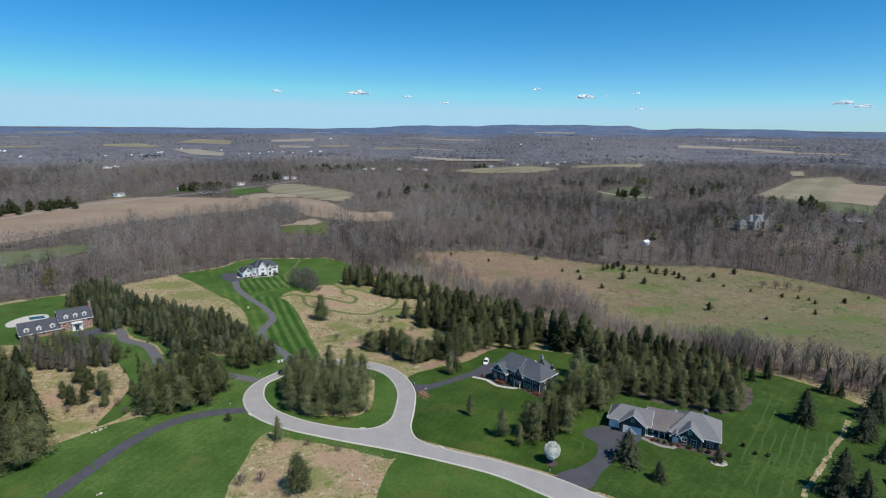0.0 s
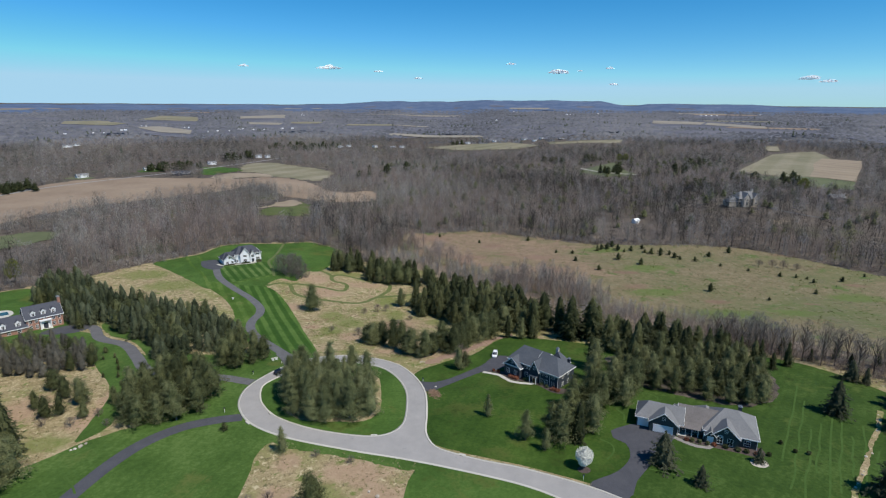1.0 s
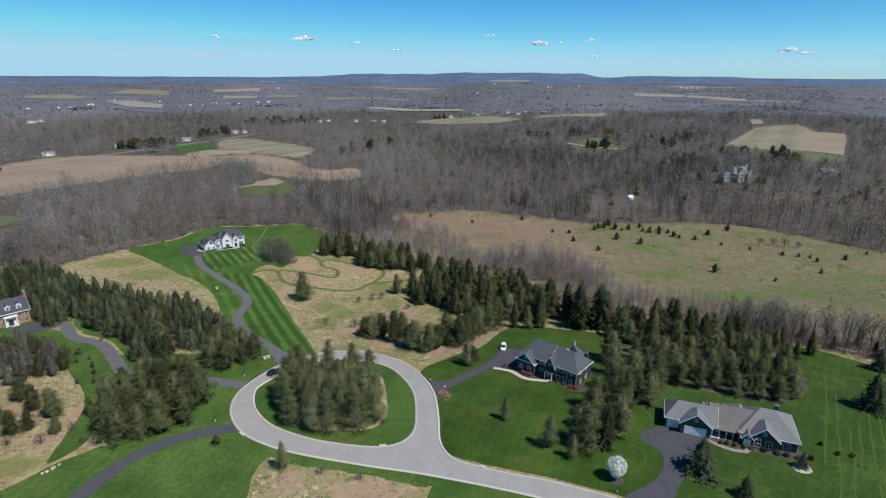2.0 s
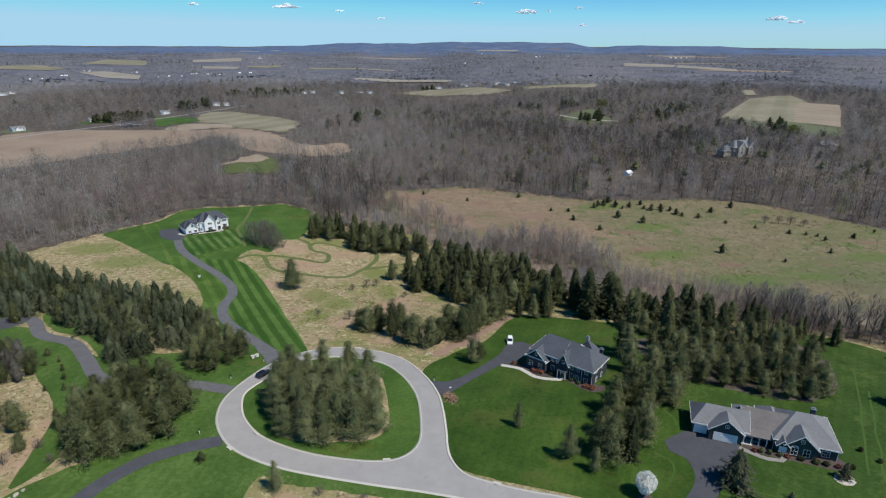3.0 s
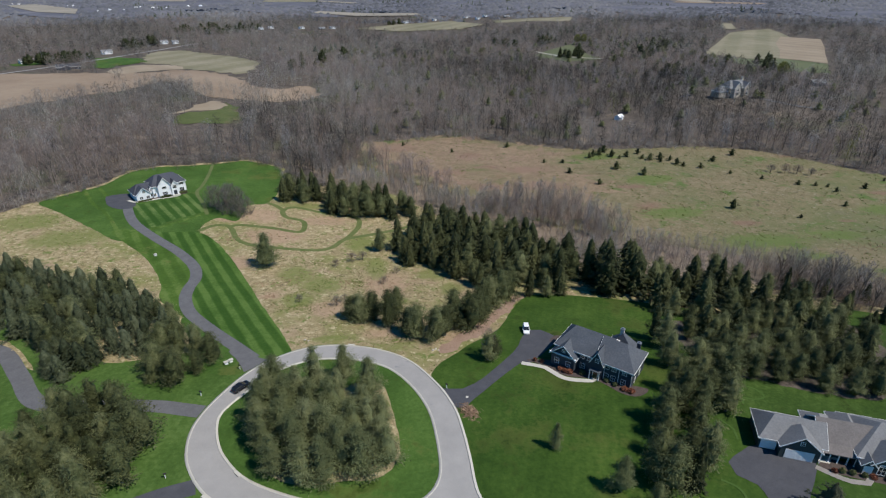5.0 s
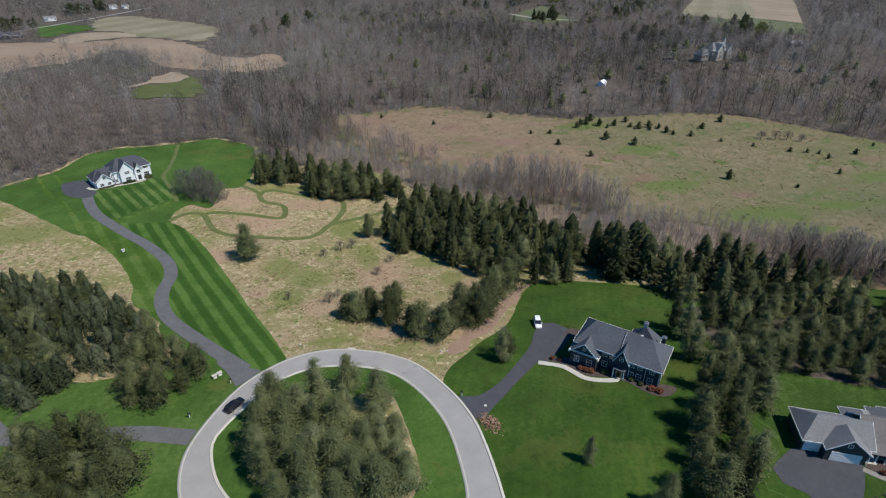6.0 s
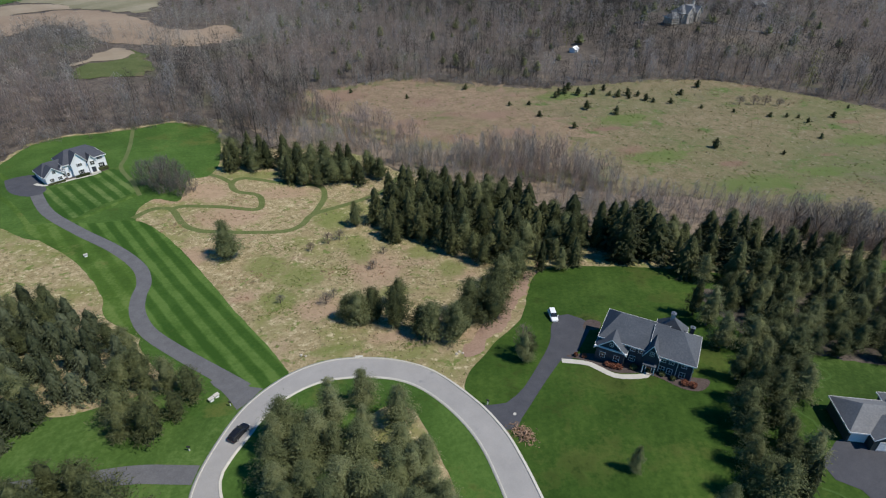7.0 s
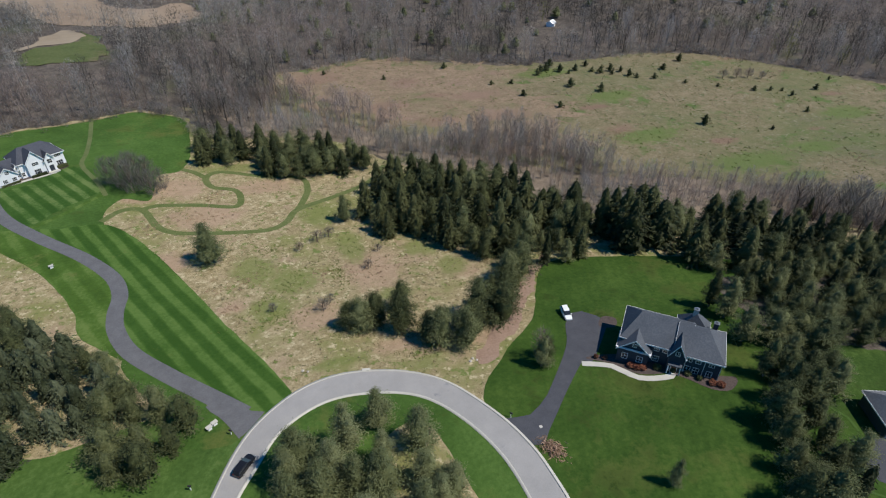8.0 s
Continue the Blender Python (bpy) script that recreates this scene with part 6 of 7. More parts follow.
DENSE = np.array([(26, 318), (48, 302), (62, 294), (78, 278), (88, 286), (76, 322), (54, 338), (32, 334)], float)
dp = wood_rng.uniform(DENSE.min(0), DENSE.max(0), (680, 2))
dp = dp[inside(DENSE, dp[:, 0], dp[:, 1])]
TALL_T = [bare_tree(100 + k, 14, 2.0, 10, 130, 0.085, 2.0, 0.35, 0.4, 0.12, 0.12) for k in range(5)]
half = wood_rng.random(len(dp)) < 0.55
forest("tall_thicket", dp[half], TALL_T, M["twig_red"], "dense mauve-brown leafless young trees by the pasture", wood_rng, 0.4, 1.0, "thicket")
forest("tall_thicket", dp[~half], TALL_T, M["twig"], "dense grey leafless young trees by the pasture", wood_rng, 0.4, 1.05, "thicket")
CLUMP = np.array([(4, 336), (10, 328), (20, 322), (26, 328), (20, 338), (10, 342)], float)
kp = wood_rng.uniform(CLUMP.min(0), CLUMP.max(0), (130, 2))
forest("tall_thicket", kp[inside(CLUMP, kp[:, 0], kp[:, 1])], TALL_T, M["twig"], "rounded clump of leafless shrubs at the pasture's edge", wood_rng, 0.5, 0.8, "thicket")


# ---- conifers and houses out in the woods ----
def raw(vf):
    return vf[0][vf[1]].reshape(-1, 3)


STAND_T = [t * (1.3, 1.3, 0.85) for t in [raw(pine_crown(k + 61, 13, 5.0, 36, 6, 2.3, 0.4)) for k in range(4)] + [raw(spruce_crown(k + 71, 14, 4.2, 0.35, 0.6, 1, 2.3, 0.6)) for k in range(1)]]
STANDS = [(-372, 810), (-360, 811), (-351, 819), (-342, 827), (-338, 843), (-362, 824), (-320, 952), (-312, 974), (-304, 996), (-441, 613), (-431, 623), (-453, 596), (-450, 604), (-462, 579)]
STANDS += [(-301, 1205), (-280, 1222), (-256, 1225), (-229, 1213), (-205, 1216), (-192, 1247), (-230, 1155), (-258, 1152), (-290, 1190), (-244, 1190), (-215, 1185)]
STANDS += [(79, 1407), (224, 978), (222, 1018), (284, 984), (291, 979), (282, 821), (351, 777), (381, 818), (412, 849), (310, 668), (310, 639), (385, 682), (392, 620), (425, 658), (270, 829), (-83, 759), (-57, 825), (-25, 870)]
sp = np.repeat(np.array(STANDS, float), 5, 0) + wood_rng.normal(size=(len(STANDS) * 5, 2)) * 8
sc = np.column_stack([wood_rng.uniform(-60, 460, 320), wood_rng.uniform(430, 950, 320)])
ok = sc[:, 1] > np.interp(sc[:, 0], FRONT_X, FRONT_Y) + 8
for f in FIELDS:
    ok &= ~inside(f, sc[:, 0], sc[:, 1])
forest("scattered_conifers", sp, STAND_T, M["spruce"], "dark conifers in stands by the far houses", wood_rng, 0.7, 1.2)
forest("scattered_conifers", sc[ok], STAND_T[:3], M["pine"], "olive-green pines scattered through the bare woods", wood_rng, 0.3, 0.75)

FAR_CONIFER = [t * (0.42, 0.42, 2.0) for t in FAR_T]
cp = wood_points(22, 900, 2900, wood_rng)
cp = cp[drift(cp[:, 0], cp[:, 1], 130, 2.2) + wood_rng.normal(size=len(cp)) * 0.3 > 0.9]
forest("conifer_woods", cp, FAR_CONIFER, M["far_conifer"], "dark green conifer stands in the distance", wood_rng, 0.6, 1.2, faces=DOME)


def far_house(x, y, turn, w, d, eave, wall, roof, label, name="far_house"):
    h = House(name, (x, y), turn, label, wall, roof, M["white_paint"])
    h.block(-w / 2, w / 2, -d / 2, d / 2, eave, d * 0.32, True, 0, 0)
    h.block(-w * 0.28, w * 0.05, -d * 0.72, 0, eave, d * 0.24, False, 0, 1)
    for k in range(3):
        h.window(w * (-0.4 + 0.4 * k), -d / 2 if k else -d / 2, 1.0, 1.2, 1.5)
    return h


W_, G_, B_ = M["white_siding"], M["green_siding"], M["shingle_brown"]
HOUSES = [(-387, 817, 20, 20, W_, "white"), (-328, 895, 10, 18, W_, "white"), (-288, 1008, 5, 15, W_, "white"), (-273, 1010, 5, 12, W_, "white"), (-434, 738, 30, 20, W_, "white"), (-724, 1202, 20, 26, W_, "white"), (-723, 1232, 10, 20, W_, "white")]
HOUSES += [(-57, 854, 0, 13, W_, "white"), (-177, 1233, 15, 12, W_, "white"), (-161, 1250, 0, 14, W_, "white"), (-105, 1255, 10, 14, W_, "white"), (-67, 1263, 0, 17, B_, "tan"), (-47, 1300, 10, 18, W_, "white")]
HOUSES += [(96, 1442, 0, 16, B_, "brown"), (115, 1444, 0, 20, W_, "white"), (190, 1503, 5, 14, W_, "white"), (273, 1523, 5, 26, W_, "white"), (289, 1470, 0, 18, W_, "white"), (314, 1500, 0, 16, W_, "white"), (351, 1442, -10, 20, B_, "tan"), (412, 560, -20, 22, M["shingle_dark"], "dark")]
for x, y, turn, w, wall, tone in HOUSES:
    turn = turn + 22
    w = w * 0.64 if w > 10 else w
    far_house(x, y, turn, w, 7, 3.0 if w > 9 else 2.6, wall, M["shingle_grey"], "%s house with a grey roof among distant trees" % tone)
far_house(178, 487, 38, 6, 4.4, 2.4, W_, M["white_paint"], "small white house with a white metal roof in the woods")
SPECKS = np.array([(-1292, 1680), (-1114, 1455), (-910, 1530), (-878, 1585), (-592, 1700), (-581, 1729), (-560, 1819), (-518, 1798), (-498, 1802), (-439, 1843), (-752, 1868), (-2246, 3285), (-2411, 3403), (-573, 2830), (-571, 2966),
                   (346, 2469), (557, 3288), (744, 2932), (788, 2934), (926, 3006), (1383, 2733), (1435, 2729), (1674, 2769), (-888, 1713), (-905, 1893)], float)
vx = [np.repeat(SPECKS, 2, 0) + wood_rng.normal(size=(2 * len(SPECKS), 2)) * 16]
bq = [(-7, -4), (7, -4), (7, 4), (-7, 4)]
hut = []
for (x0, y0), (x1, y1) in zip(bq, bq[1:] + bq[:1]):
    hut += [(x0, y0, 0), (x1, y1, 0), (x1, y1, 5), (x0, y0, 0), (x1, y1, 5), (x0, y0, 5)]
hut += [(-7, -4, 5), (7, -4, 5), (7, 0, 8), (-7, -4, 5), (7, 0, 8), (-7, 0, 8), (-7, 4, 5), (-7, 0, 8), (7, 0, 8), (-7, 4, 5), (7, 0, 8), (7, 4, 5), (-7, -4, 5), (-7, 0, 8), (-7, 4, 5), (7, -4, 5), (7, 4, 5), (7, 0, 8)]
forest("far_hamlets", np.concatenate(vx), [np.array(hut, float)], M["white_siding"], "white specks of houses scattered over the far plain", wood_rng, 0.35, 0.65, "houses")
barn = far_house(-322, 765, 25, 22, 8, 3.0, M["shingle_dark"], M["shingle_dark"], "long low dark shed beside a field", "field_shed")
mansion = House("mansion", (278, 497), 8, "large grey stone mansion with steep roofs among trees", M["stone"], M["shingle_grey"], M["white_paint"])
mansion.block(-9, 10, -6, 5, 7, 4.6, True, 4, 4)
mansion.block(-6, 0, -8.5, 0, 7.2, 4.4, False, 0, 1)
mansion.block(4, 9, -8.0, 0, 7.0, 3.8, False, 0, 1)
mansion.block(-17, -8.5, -4.5, 4.0, 4, 3, True, 3, 0)
for x in (-8, -3, 2, 6.5):
    mansion.window(x, -8.5 if x == -3 else -8.0 if x == 6.5 else -6, 1.2, 1.6, 2.2), mansion.window(x, -8.5 if x == -3 else -8.0 if x == 6.5 else -6, 4.6, 1.4, 1.6)
mansion.chimney(9.0, 2.0, 6, 13.0, 1.4, 1.4)

# far wooded plain, its cool grey holding painted haze
ar = np.radians(np.linspace(-54, 74, 200))
rr = np.linspace(1650, 4150, 60)
A, RR = np.meshgrid(ar, rr)
RR = RR + 130 * np.sin(A * 23) * (RR < 1700)
fx, fy = RR * np.sin(A), RR * np.cos(A)
fi = np.arange(fx.size).reshape(fx.shape)
fq = np.stack([fi[:-1, :-1], fi[:-1, 1:], fi[1:, 1:], fi[1:, :-1]], -1).reshape(-1, 4)[:, ::-1]
tagged(new("backdrop_plain", mesh_np("backdrop_plain", np.column_stack([fx.ravel(), fy.ravel(), (land(fx, fy) + 1.2).ravel()]), fq, M["far_floor"], True)), "wooded plain in the far distance, greyed by painted haze", "plain", kind="structure")

# far rim of hills, air haze painted on as blue
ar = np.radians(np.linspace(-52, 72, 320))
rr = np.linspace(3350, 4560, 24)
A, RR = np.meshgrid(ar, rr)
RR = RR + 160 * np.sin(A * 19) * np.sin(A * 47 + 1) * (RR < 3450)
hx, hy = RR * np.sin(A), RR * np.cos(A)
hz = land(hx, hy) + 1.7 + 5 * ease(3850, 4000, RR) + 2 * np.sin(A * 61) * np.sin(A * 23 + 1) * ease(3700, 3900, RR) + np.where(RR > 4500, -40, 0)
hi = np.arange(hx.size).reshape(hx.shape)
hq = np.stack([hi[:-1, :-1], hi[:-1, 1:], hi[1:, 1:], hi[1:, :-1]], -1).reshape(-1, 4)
tagged(new("backdrop_hills", mesh_np("backdrop_hills", np.column_stack([hx.ravel(), hy.ravel(), hz.ravel()]), hq, M["hill"], True)), "wooded hills on the horizon, blue with painted haze", "hills", kind="structure")


# ---- single bare trees, shrubs and bushes ----
def lone(name, tris, x, y, material, label, category, group="", s=1.0, turn=None):
    """A leafless tree or shrub standing by itself: trunk and limbs, and the twigs."""
    root = tagged(new(name), label, category, group)
    root.matrix_basis = pose(x, y, float(land(x, y)), 0, 0, tree_rng.uniform(0, 360)) @ Matrix.Diagonal((s, s, s, 1))
    k = tris[1] * 3
    for nm, v in (("trunk", tris[0][:k]), ("crown", tris[0][k:])):
        ob = new(nm, mesh_np(nm, v, np.arange(len(v)).reshape(-1, 3), M["bark"] if nm == "trunk" else material))
        ob.parent = root
    return root


def lone_t(seed, h, r, limbs=16, twigs=260, tw=0.1, tl=1.7):
    return bare_tree(seed, h, r, limbs, twigs, tw, tl), 3 + limbs


EDGE_T = [lone_t(300 + k, 13, 2.8) for k in range(4)]
EDGE = [(106, 218), (116, 205), (128, 200), (142, 188), (156, 172), (172, 156), (186, 158), (176, 174), (162, 190), (146, 204), (128, 218), (112, 228)]
for x, y in scatter(EDGE, 4.4, tree_rng):
    lone("bare_tree", EDGE_T[tree_rng.integers(4)], x, y, M["twig_pale" if tree_rng.random() < 0.3 else "twig"], "tall leafless tree at the edge of the pasture", "tree", "bare trees by the pasture", tree_rng.uniform(0.85, 1.15))
for x, y in scatter(EDGE, 9.0, tree_rng):
    plant(SPRUCES, x, y - 3, tree_rng.uniform(5, 10), 1.1)
lone("bare_tree", lone_t(305, 15, 5.0, 22, 520, 0.09, 1.8), 124, 219, M["twig_pale"], "wide pale grey leafless tree at the edge of the pasture", "tree", "bare trees by the pasture")
CLUMP_T = [(bare_tree(320 + k, 8.5, 3.0, 26, 520, 0.08, 1.9, 0.3, 0.3, 0.12, 0.06), 29) for k in range(3)]
for x, y, s in ((-89, 327, 1.3), (-85, 322, 1.4), (-80, 326, 1.25), (-86, 332, 1.2), (-93, 331, 1.1), (-79, 319, 1.1), (-83, 328, 1.35), (-76, 323, 0.9)):
    lone("bare_shrub", CLUMP_T[tree_rng.integers(3)], x, y, M["twig"], "leafless grey-brown shrub at the edge of a lawn", "shrub", "shrubs by the white house lawn", s * 1.12)
SHRUB_T = [lone_t(340 + k, 3.4, 1.9, 8, 240, 0.07, 1.1) for k in range(3)]
for x, y, s in ((-32, 274, 1.2), (-37.4, 237, 1.1), (-49.2, 241, 0.8), (-21.4, 253, 0.9), (-38, 270, 0.9), (-28, 276, 1.1), (-35, 240, 0.8), (-16, 262, 0.8), (222, 350, 1.6), (216, 352, 1.6), (209, 355, 1.4), (228, 346, 1.3), (17, 341, 1.3),
                (-29.5, 142, 0.7), (-51.8, 126.4, 1.0), (-47, 128, 0.9), (-39, 145, 0.7), (-110, 160, 0.9), (-118, 160, 0.8), (-105, 165, 0.8), (-100, 160, 0.7), (-128, 185, 0.9), (-84, 166, 0.8), (-92, 159, 0.7)):
    lone("bare_shrub", SHRUB_T[tree_rng.integers(3)], x, y, M["twig_red" if tree_rng.random() < 0.5 else "twig"], "low leafless bush in dry grass", "shrub", "bushes in the meadow", s)
lone("budding_tree", lone_t(350, 15, 4.2, 16, 620, 0.3, 1.3), -222, 303, M["bud"], "tree with fresh yellow-green spring buds", "tree")
for x, y in ((322, 936), (330, 930), (398, 590), (402, 596)):
    lone("budding_tree", lone_t(351, 15, 6.0, 10, 420, 0.7, 2.2), x, y, M["bud"], "spreading tree with yellow-green spring buds", "tree", "budding trees in the woods")
lone("bare_tree", lone_t(352, 9, 2.6, 14, 300, 0.09, 1.5), 3.2, 199.5, M["twig_red"], "leafless tree on a lawn edge", "tree")


def bush_crown(seed, r, h, n=60, tri=0.34):
    rng = np.random.default_rng(seed)
    d = rng.normal(size=(n * 8, 3))
    d /= np.linalg.norm(d, axis=1)[:, None]
    rad = rng.uniform(0.72, 1.05, (n * 8, 1))
    c = d * rad * np.array([r, r, h / 2]) + np.array([0, 0, h / 2])
    core = cone_core(0.05, h * 0.9, [r * 0.6, r * 0.85, r * 0.85, r * 0.6, 0.1], 8, rng, 0.15)
    return soup(tri_leaf(c, d + rng.normal(size=d.shape) * 0.5, tri * rng.uniform(0.7, 1.3, len(c)) * r, tri * 0.6 * r, rng), core)


def bush(name, x, y, r, h, material, label, group, mesh, z=0.0):
    ob = tagged(new(name, mesh), label, "shrub", group)
    ob.matrix_basis = pose(x, y, float(land(x, y)) + z, 0, 0, tree_rng.uniform(0, 360)) @ Matrix.Diagonal((r, r, h, 1))
    return ob


JUNIPERS = ((5, 442), (34, 422), (72, 428), (85, 392), (96, 390), (93, 371), (123, 374), (134, 362), (207, 388), (188, 379), (173, 368), (116, 397), (131, 398), (130, 408), (134, 393), (150, 401), (148, 391), (151, 387),
            (156, 383), (163, 385), (163, 377), (165, 373), (176, 291), (152, 307), (221, 320), (209, 301), (217, 330), (222, 327), (209, 333), (261, 331), (102, 350), (184, 356), (120, 401), (125, 403), (140, 396), (158, 388), (240, 322), (196, 345))
for x, y in JUNIPERS:
    plant(JUNIPER, x, y, tree_rng.uniform(2.6, 5.2) if x < 170 or y > 360 else tree_rng.uniform(2.0, 3.6), 1.5)
RED = mesh_np("russet_bush", *bush_crown(410, 1.0, 1.0, 40), M["red_shrub"])
GREEN = mesh_np("green_bush", *bush_crown(411, 1.0, 1.0, 40), M["pine"])
for x, y, r in ((19.4, 189.3, 0.8), (20.3, 188.3, 0.85), (21.3, 187.6, 0.8), (31.6, 178.6, 0.85), (32.8, 177.5, 0.9), (16.0, 193.6, 0.6), (14.4, 194.6, 0.5)):
    bush("russet_bush", x, y, r, 1.0, M["red_shrub"], "rounded russet shrub in a mulched bed", "shrubs round the slate house", RED, 0.1)
for x, y, r in ((24.2, 186.6, 0.9), (26.8, 184.8, 0.8), (28.8, 182.6, 0.7), (30.0, 180.6, 0.6), (70, 143.6, 0.7), (72.6, 142.2, 0.75), (74.4, 141.4, 0.7), (62.6, 147.2, 0.6), (64.2, 146.4, 0.6), (66, 145.4, 0.55), (79.5, 139.8, 0.6), (86, 145, 0.55), (87.4, 141, 0.55), (90.4, 140, 0.6)):
    bush("green_bush", x, y, r, 1.1, M["pine"], "small green shrub beside a house", "green shrubs by the houses", GREEN, 0.06)
for x, y, r in ((61.2, 147.6, 0.6), (67.4, 144.8, 0.7), (76.5, 140.4, 0.6)):
    bush("russet_bush", x, y, r, 0.9, M["red_shrub"], "russet shrub by a porch path", "shrubs round the long house", RED, 0.06)
for x, y in ((-112, 190), (-115, 196), (-118, 201), (-122, 207), (-128, 212), (-108, 184), (-125, 205), (-117, 190), (-66.9, 158.4)):
    plant(PINES, x, y, tree_rng.uniform(1.8, 2.8), 1.2)

blossom = tagged(new("blossom_tree"), "round tree covered in white spring blossom", "tree")
blossom.matrix_basis = pose(29.8, 137.8, float(land(29.8, 137.8)))
v, f = bush_crown(420, 2.15, 4.6, 260, 0.16)
v = v + np.array([0, 0, 1.5])
ob = new("crown", mesh_np("crown", v, f, M["blossom"]))
ob.parent = blossom
ob = new("trunk", mesh_np("trunk", *trunk_mesh(4, 0.16, 5), M["bark"]))
ob.parent = blossom
white_bush = tagged(new("blossom_tree", mesh_np("blossom_tree", *bush_crown(421, 1.9, 4.2, 120, 0.2), M["twig_pale"])), "pale flowering tree beside a brick house", "tree")
white_bush.matrix_basis = pose(-163.5, 249.5, float(land(-163.5, 249.5)))

# dry grass tufts
TUFT_T = []
for k in range(4):
    r = np.random.default_rng(500 + k)
    c = r.normal(size=(7, 3)) * np.array([0.35, 0.35, 0.05]) + np.array([0, 0, 0.22])
    TUFT_T.append(tri_leaf(c, r.normal(size=(7, 3)) * 0.5 + np.array([0, 0, 1.0]), 0.75, 0.32, r))
BR = spline(BRUSH, True, 6)
MOWN = [spline(poly, True, 3) for poly in (LAWN_EAST, STRIP, SIDE, FRONT, BACK, SOUTHWEST, WEST, HOUSE_LAWN, SOUTH, ROAD, LAWN_GROVE, LAWN_DRIVE, VERGE)]
TRACKS = np.concatenate([spline(q, False, 2) for q in PATHS + [WHITE_DRIVE, BRICK_DRIVE]])


def rough_grass(n, lo, hi, size, k, floor):
    """Points on the rough meadow, off the lawns and mown paths, thick and thin by turns."""
    q = wood_rng.uniform(lo, hi, (n, 2))
    ok = inside(BR, q[:, 0], q[:, 1])
    for poly in MOWN:
        ok &= ~inside(poly, q[:, 0], q[:, 1])
    q = q[ok]
    q = q[((q[:, None, :] - TRACKS[None]) ** 2).sum(-1).min(1) > 3.2]
    return q[drift(q[:, 0], q[:, 1], size, k) + wood_rng.normal(size=len(q)) * 0.4 > floor]


forest("grass_tufts", rough_grass(34000, (-200, 100), (60, 340), 8, 3.0, 0.0), TUFT_T, M["straw"], "tufts of dry straw-coloured grass", wood_rng, 0.3, 0.62, "grass")
forest("grass_tufts", rough_grass(26000, (-200, 100), (60, 340), 10, 5.0, 0.35), TUFT_T, M["green_tufts"], "tufts of fresh green grass in the dry meadow", wood_rng, 0.25, 0.55, "grass")
TRAIL = spline([(-57, 241), (-51, 246), (-45, 251), (-36, 262), (-28, 266), (-19, 265), (-9, 266)], False, 0.2)
gp = [TRAIL + wood_rng.normal(size=TRAIL.shape) * 1.4] + [np.array(c) + wood_rng.normal(size=(n, 2)) * d for c, n, d in (((-30, 254), 220, (1.5, 3.5)), ((-47, 274), 160, (4, 2)), ((-33, 226), 200, (4, 1.5)), ((-50, 237), 160, (4, 2)), ((-17, 212), 160, (4, 1.2)))]
forest("grass_tufts", np.concatenate(gp), TUFT_T, M["green_tufts"], "green grass along a faint trail in the dry meadow", wood_rng, 0.25, 0.5, "grass")
# dead growth in patches, thinning out at their edges
RUST = [(44, 414, 9, 4), (23, 378, 11, 6), (49, 388, 7, 4), (41, 357, 12, 6), (14, 361, 10, 7), (51, 372, 6, 4), (98, 350, 8, 5), (106, 367, 6, 3), (-4, 431, 14, 4), (146, 288, 5, 4), (108, 312, 8, 5), (176, 252, 10, 6), (240, 350, 16, 5), (120, 240, 14, 5)]
RUST += [(-21, 254, 6, 6.5), (-35, 255, 3, 5), (-59, 246, 4, 3), (-66, 299, 9, 3.5), (-58, 257, 7, 4), (-81, 296, 4, 5), (-11, 257, 2, 2), (-60, 312, 5, 5)]
rp = []
rp += [np.array((x, y)) + wood_rng.normal(size=(int(a * b * 2), 2)) * np.array((a, b)) * 0.55 for x, y, a, b in RUST]
forest("dead_growth", np.concatenate(rp), TUFT_T, M["rust_grass"], "patches of low reddish-brown dead growth", wood_rng, 0.35, 0.7, "grass")
pq = wood_rng.uniform((-30, 190), (300, 455), (26000, 2))
pq = pq[inside(spline(PASTURE, True, 8), pq[:, 0], pq[:, 1])]
pt = drift(pq[:, 0], pq[:, 1], 14, 8.0) + wood_rng.normal(size=len(pq)) * 0.6
forest("pasture_tufts", pq[pt > 0.9], TUFT_T, M["straw"], "pale tufts of dry grass over the pasture", wood_rng, 0.5, 0.9, "grass")
forest("pasture_tufts", pq[pt < -1.0], TUFT_T, M["green_tufts"], "green tufts of grass over the pasture", wood_rng, 0.5, 1.0, "grass")

# ---- beds, walks, stones ----
sheet("bed_slate_house", [(12.3, 195.4), (16, 192.0), (17.6, 189.4), (19.6, 186.9), (22.5, 185.5), (26, 184.2), (28.4, 181), (30.6, 177.4), (34, 175.8), (37.5, 178), (33, 181), (28, 187), (22, 192), (16.5, 194.8)], M["mulch"], 0.108, 2,
      label="dark mulched bed along a house front", rag=0.15, step=1)
sheet("bed_slate_court", [(21.6, 203.5), (24.5, 206.4), (27, 204.5), (24.8, 201.8)], M["mulch"], 0.112, 2, label="mulched corner bed by a driveway", step=1)
ribbon("walk_slate_house", [(10.6, 194.2), (13.5, 192.7), (16.0, 191.0), (17.4, 188.5), (19.0, 185.9), (22.0, 184.4), (25.4, 183.6), (26.4, 184.2)], 1.5, M["concrete"], 0.13, "pale curving concrete front walk", category="walk")
sheet("bed_long_house", [(59.6, 149.8), (61.2, 147.2), (66, 144.4), (72, 141.4), (76.5, 139.2), (79.2, 140.4), (79, 143), (76, 145), (68, 148.2), (62, 151)], M["mulch"], 0.108, 2, label="dark mulched bed along a long house", rag=0.15, step=1)
ribbon("walk_long_house", [(58.6, 149.4), (60.4, 147.0), (62.6, 144.9), (65.4, 143.9), (67.6, 145.2), (68.4, 147)], 1.3, M["walk_grey"], 0.13, "pale curving walk to a porch", category="walk")
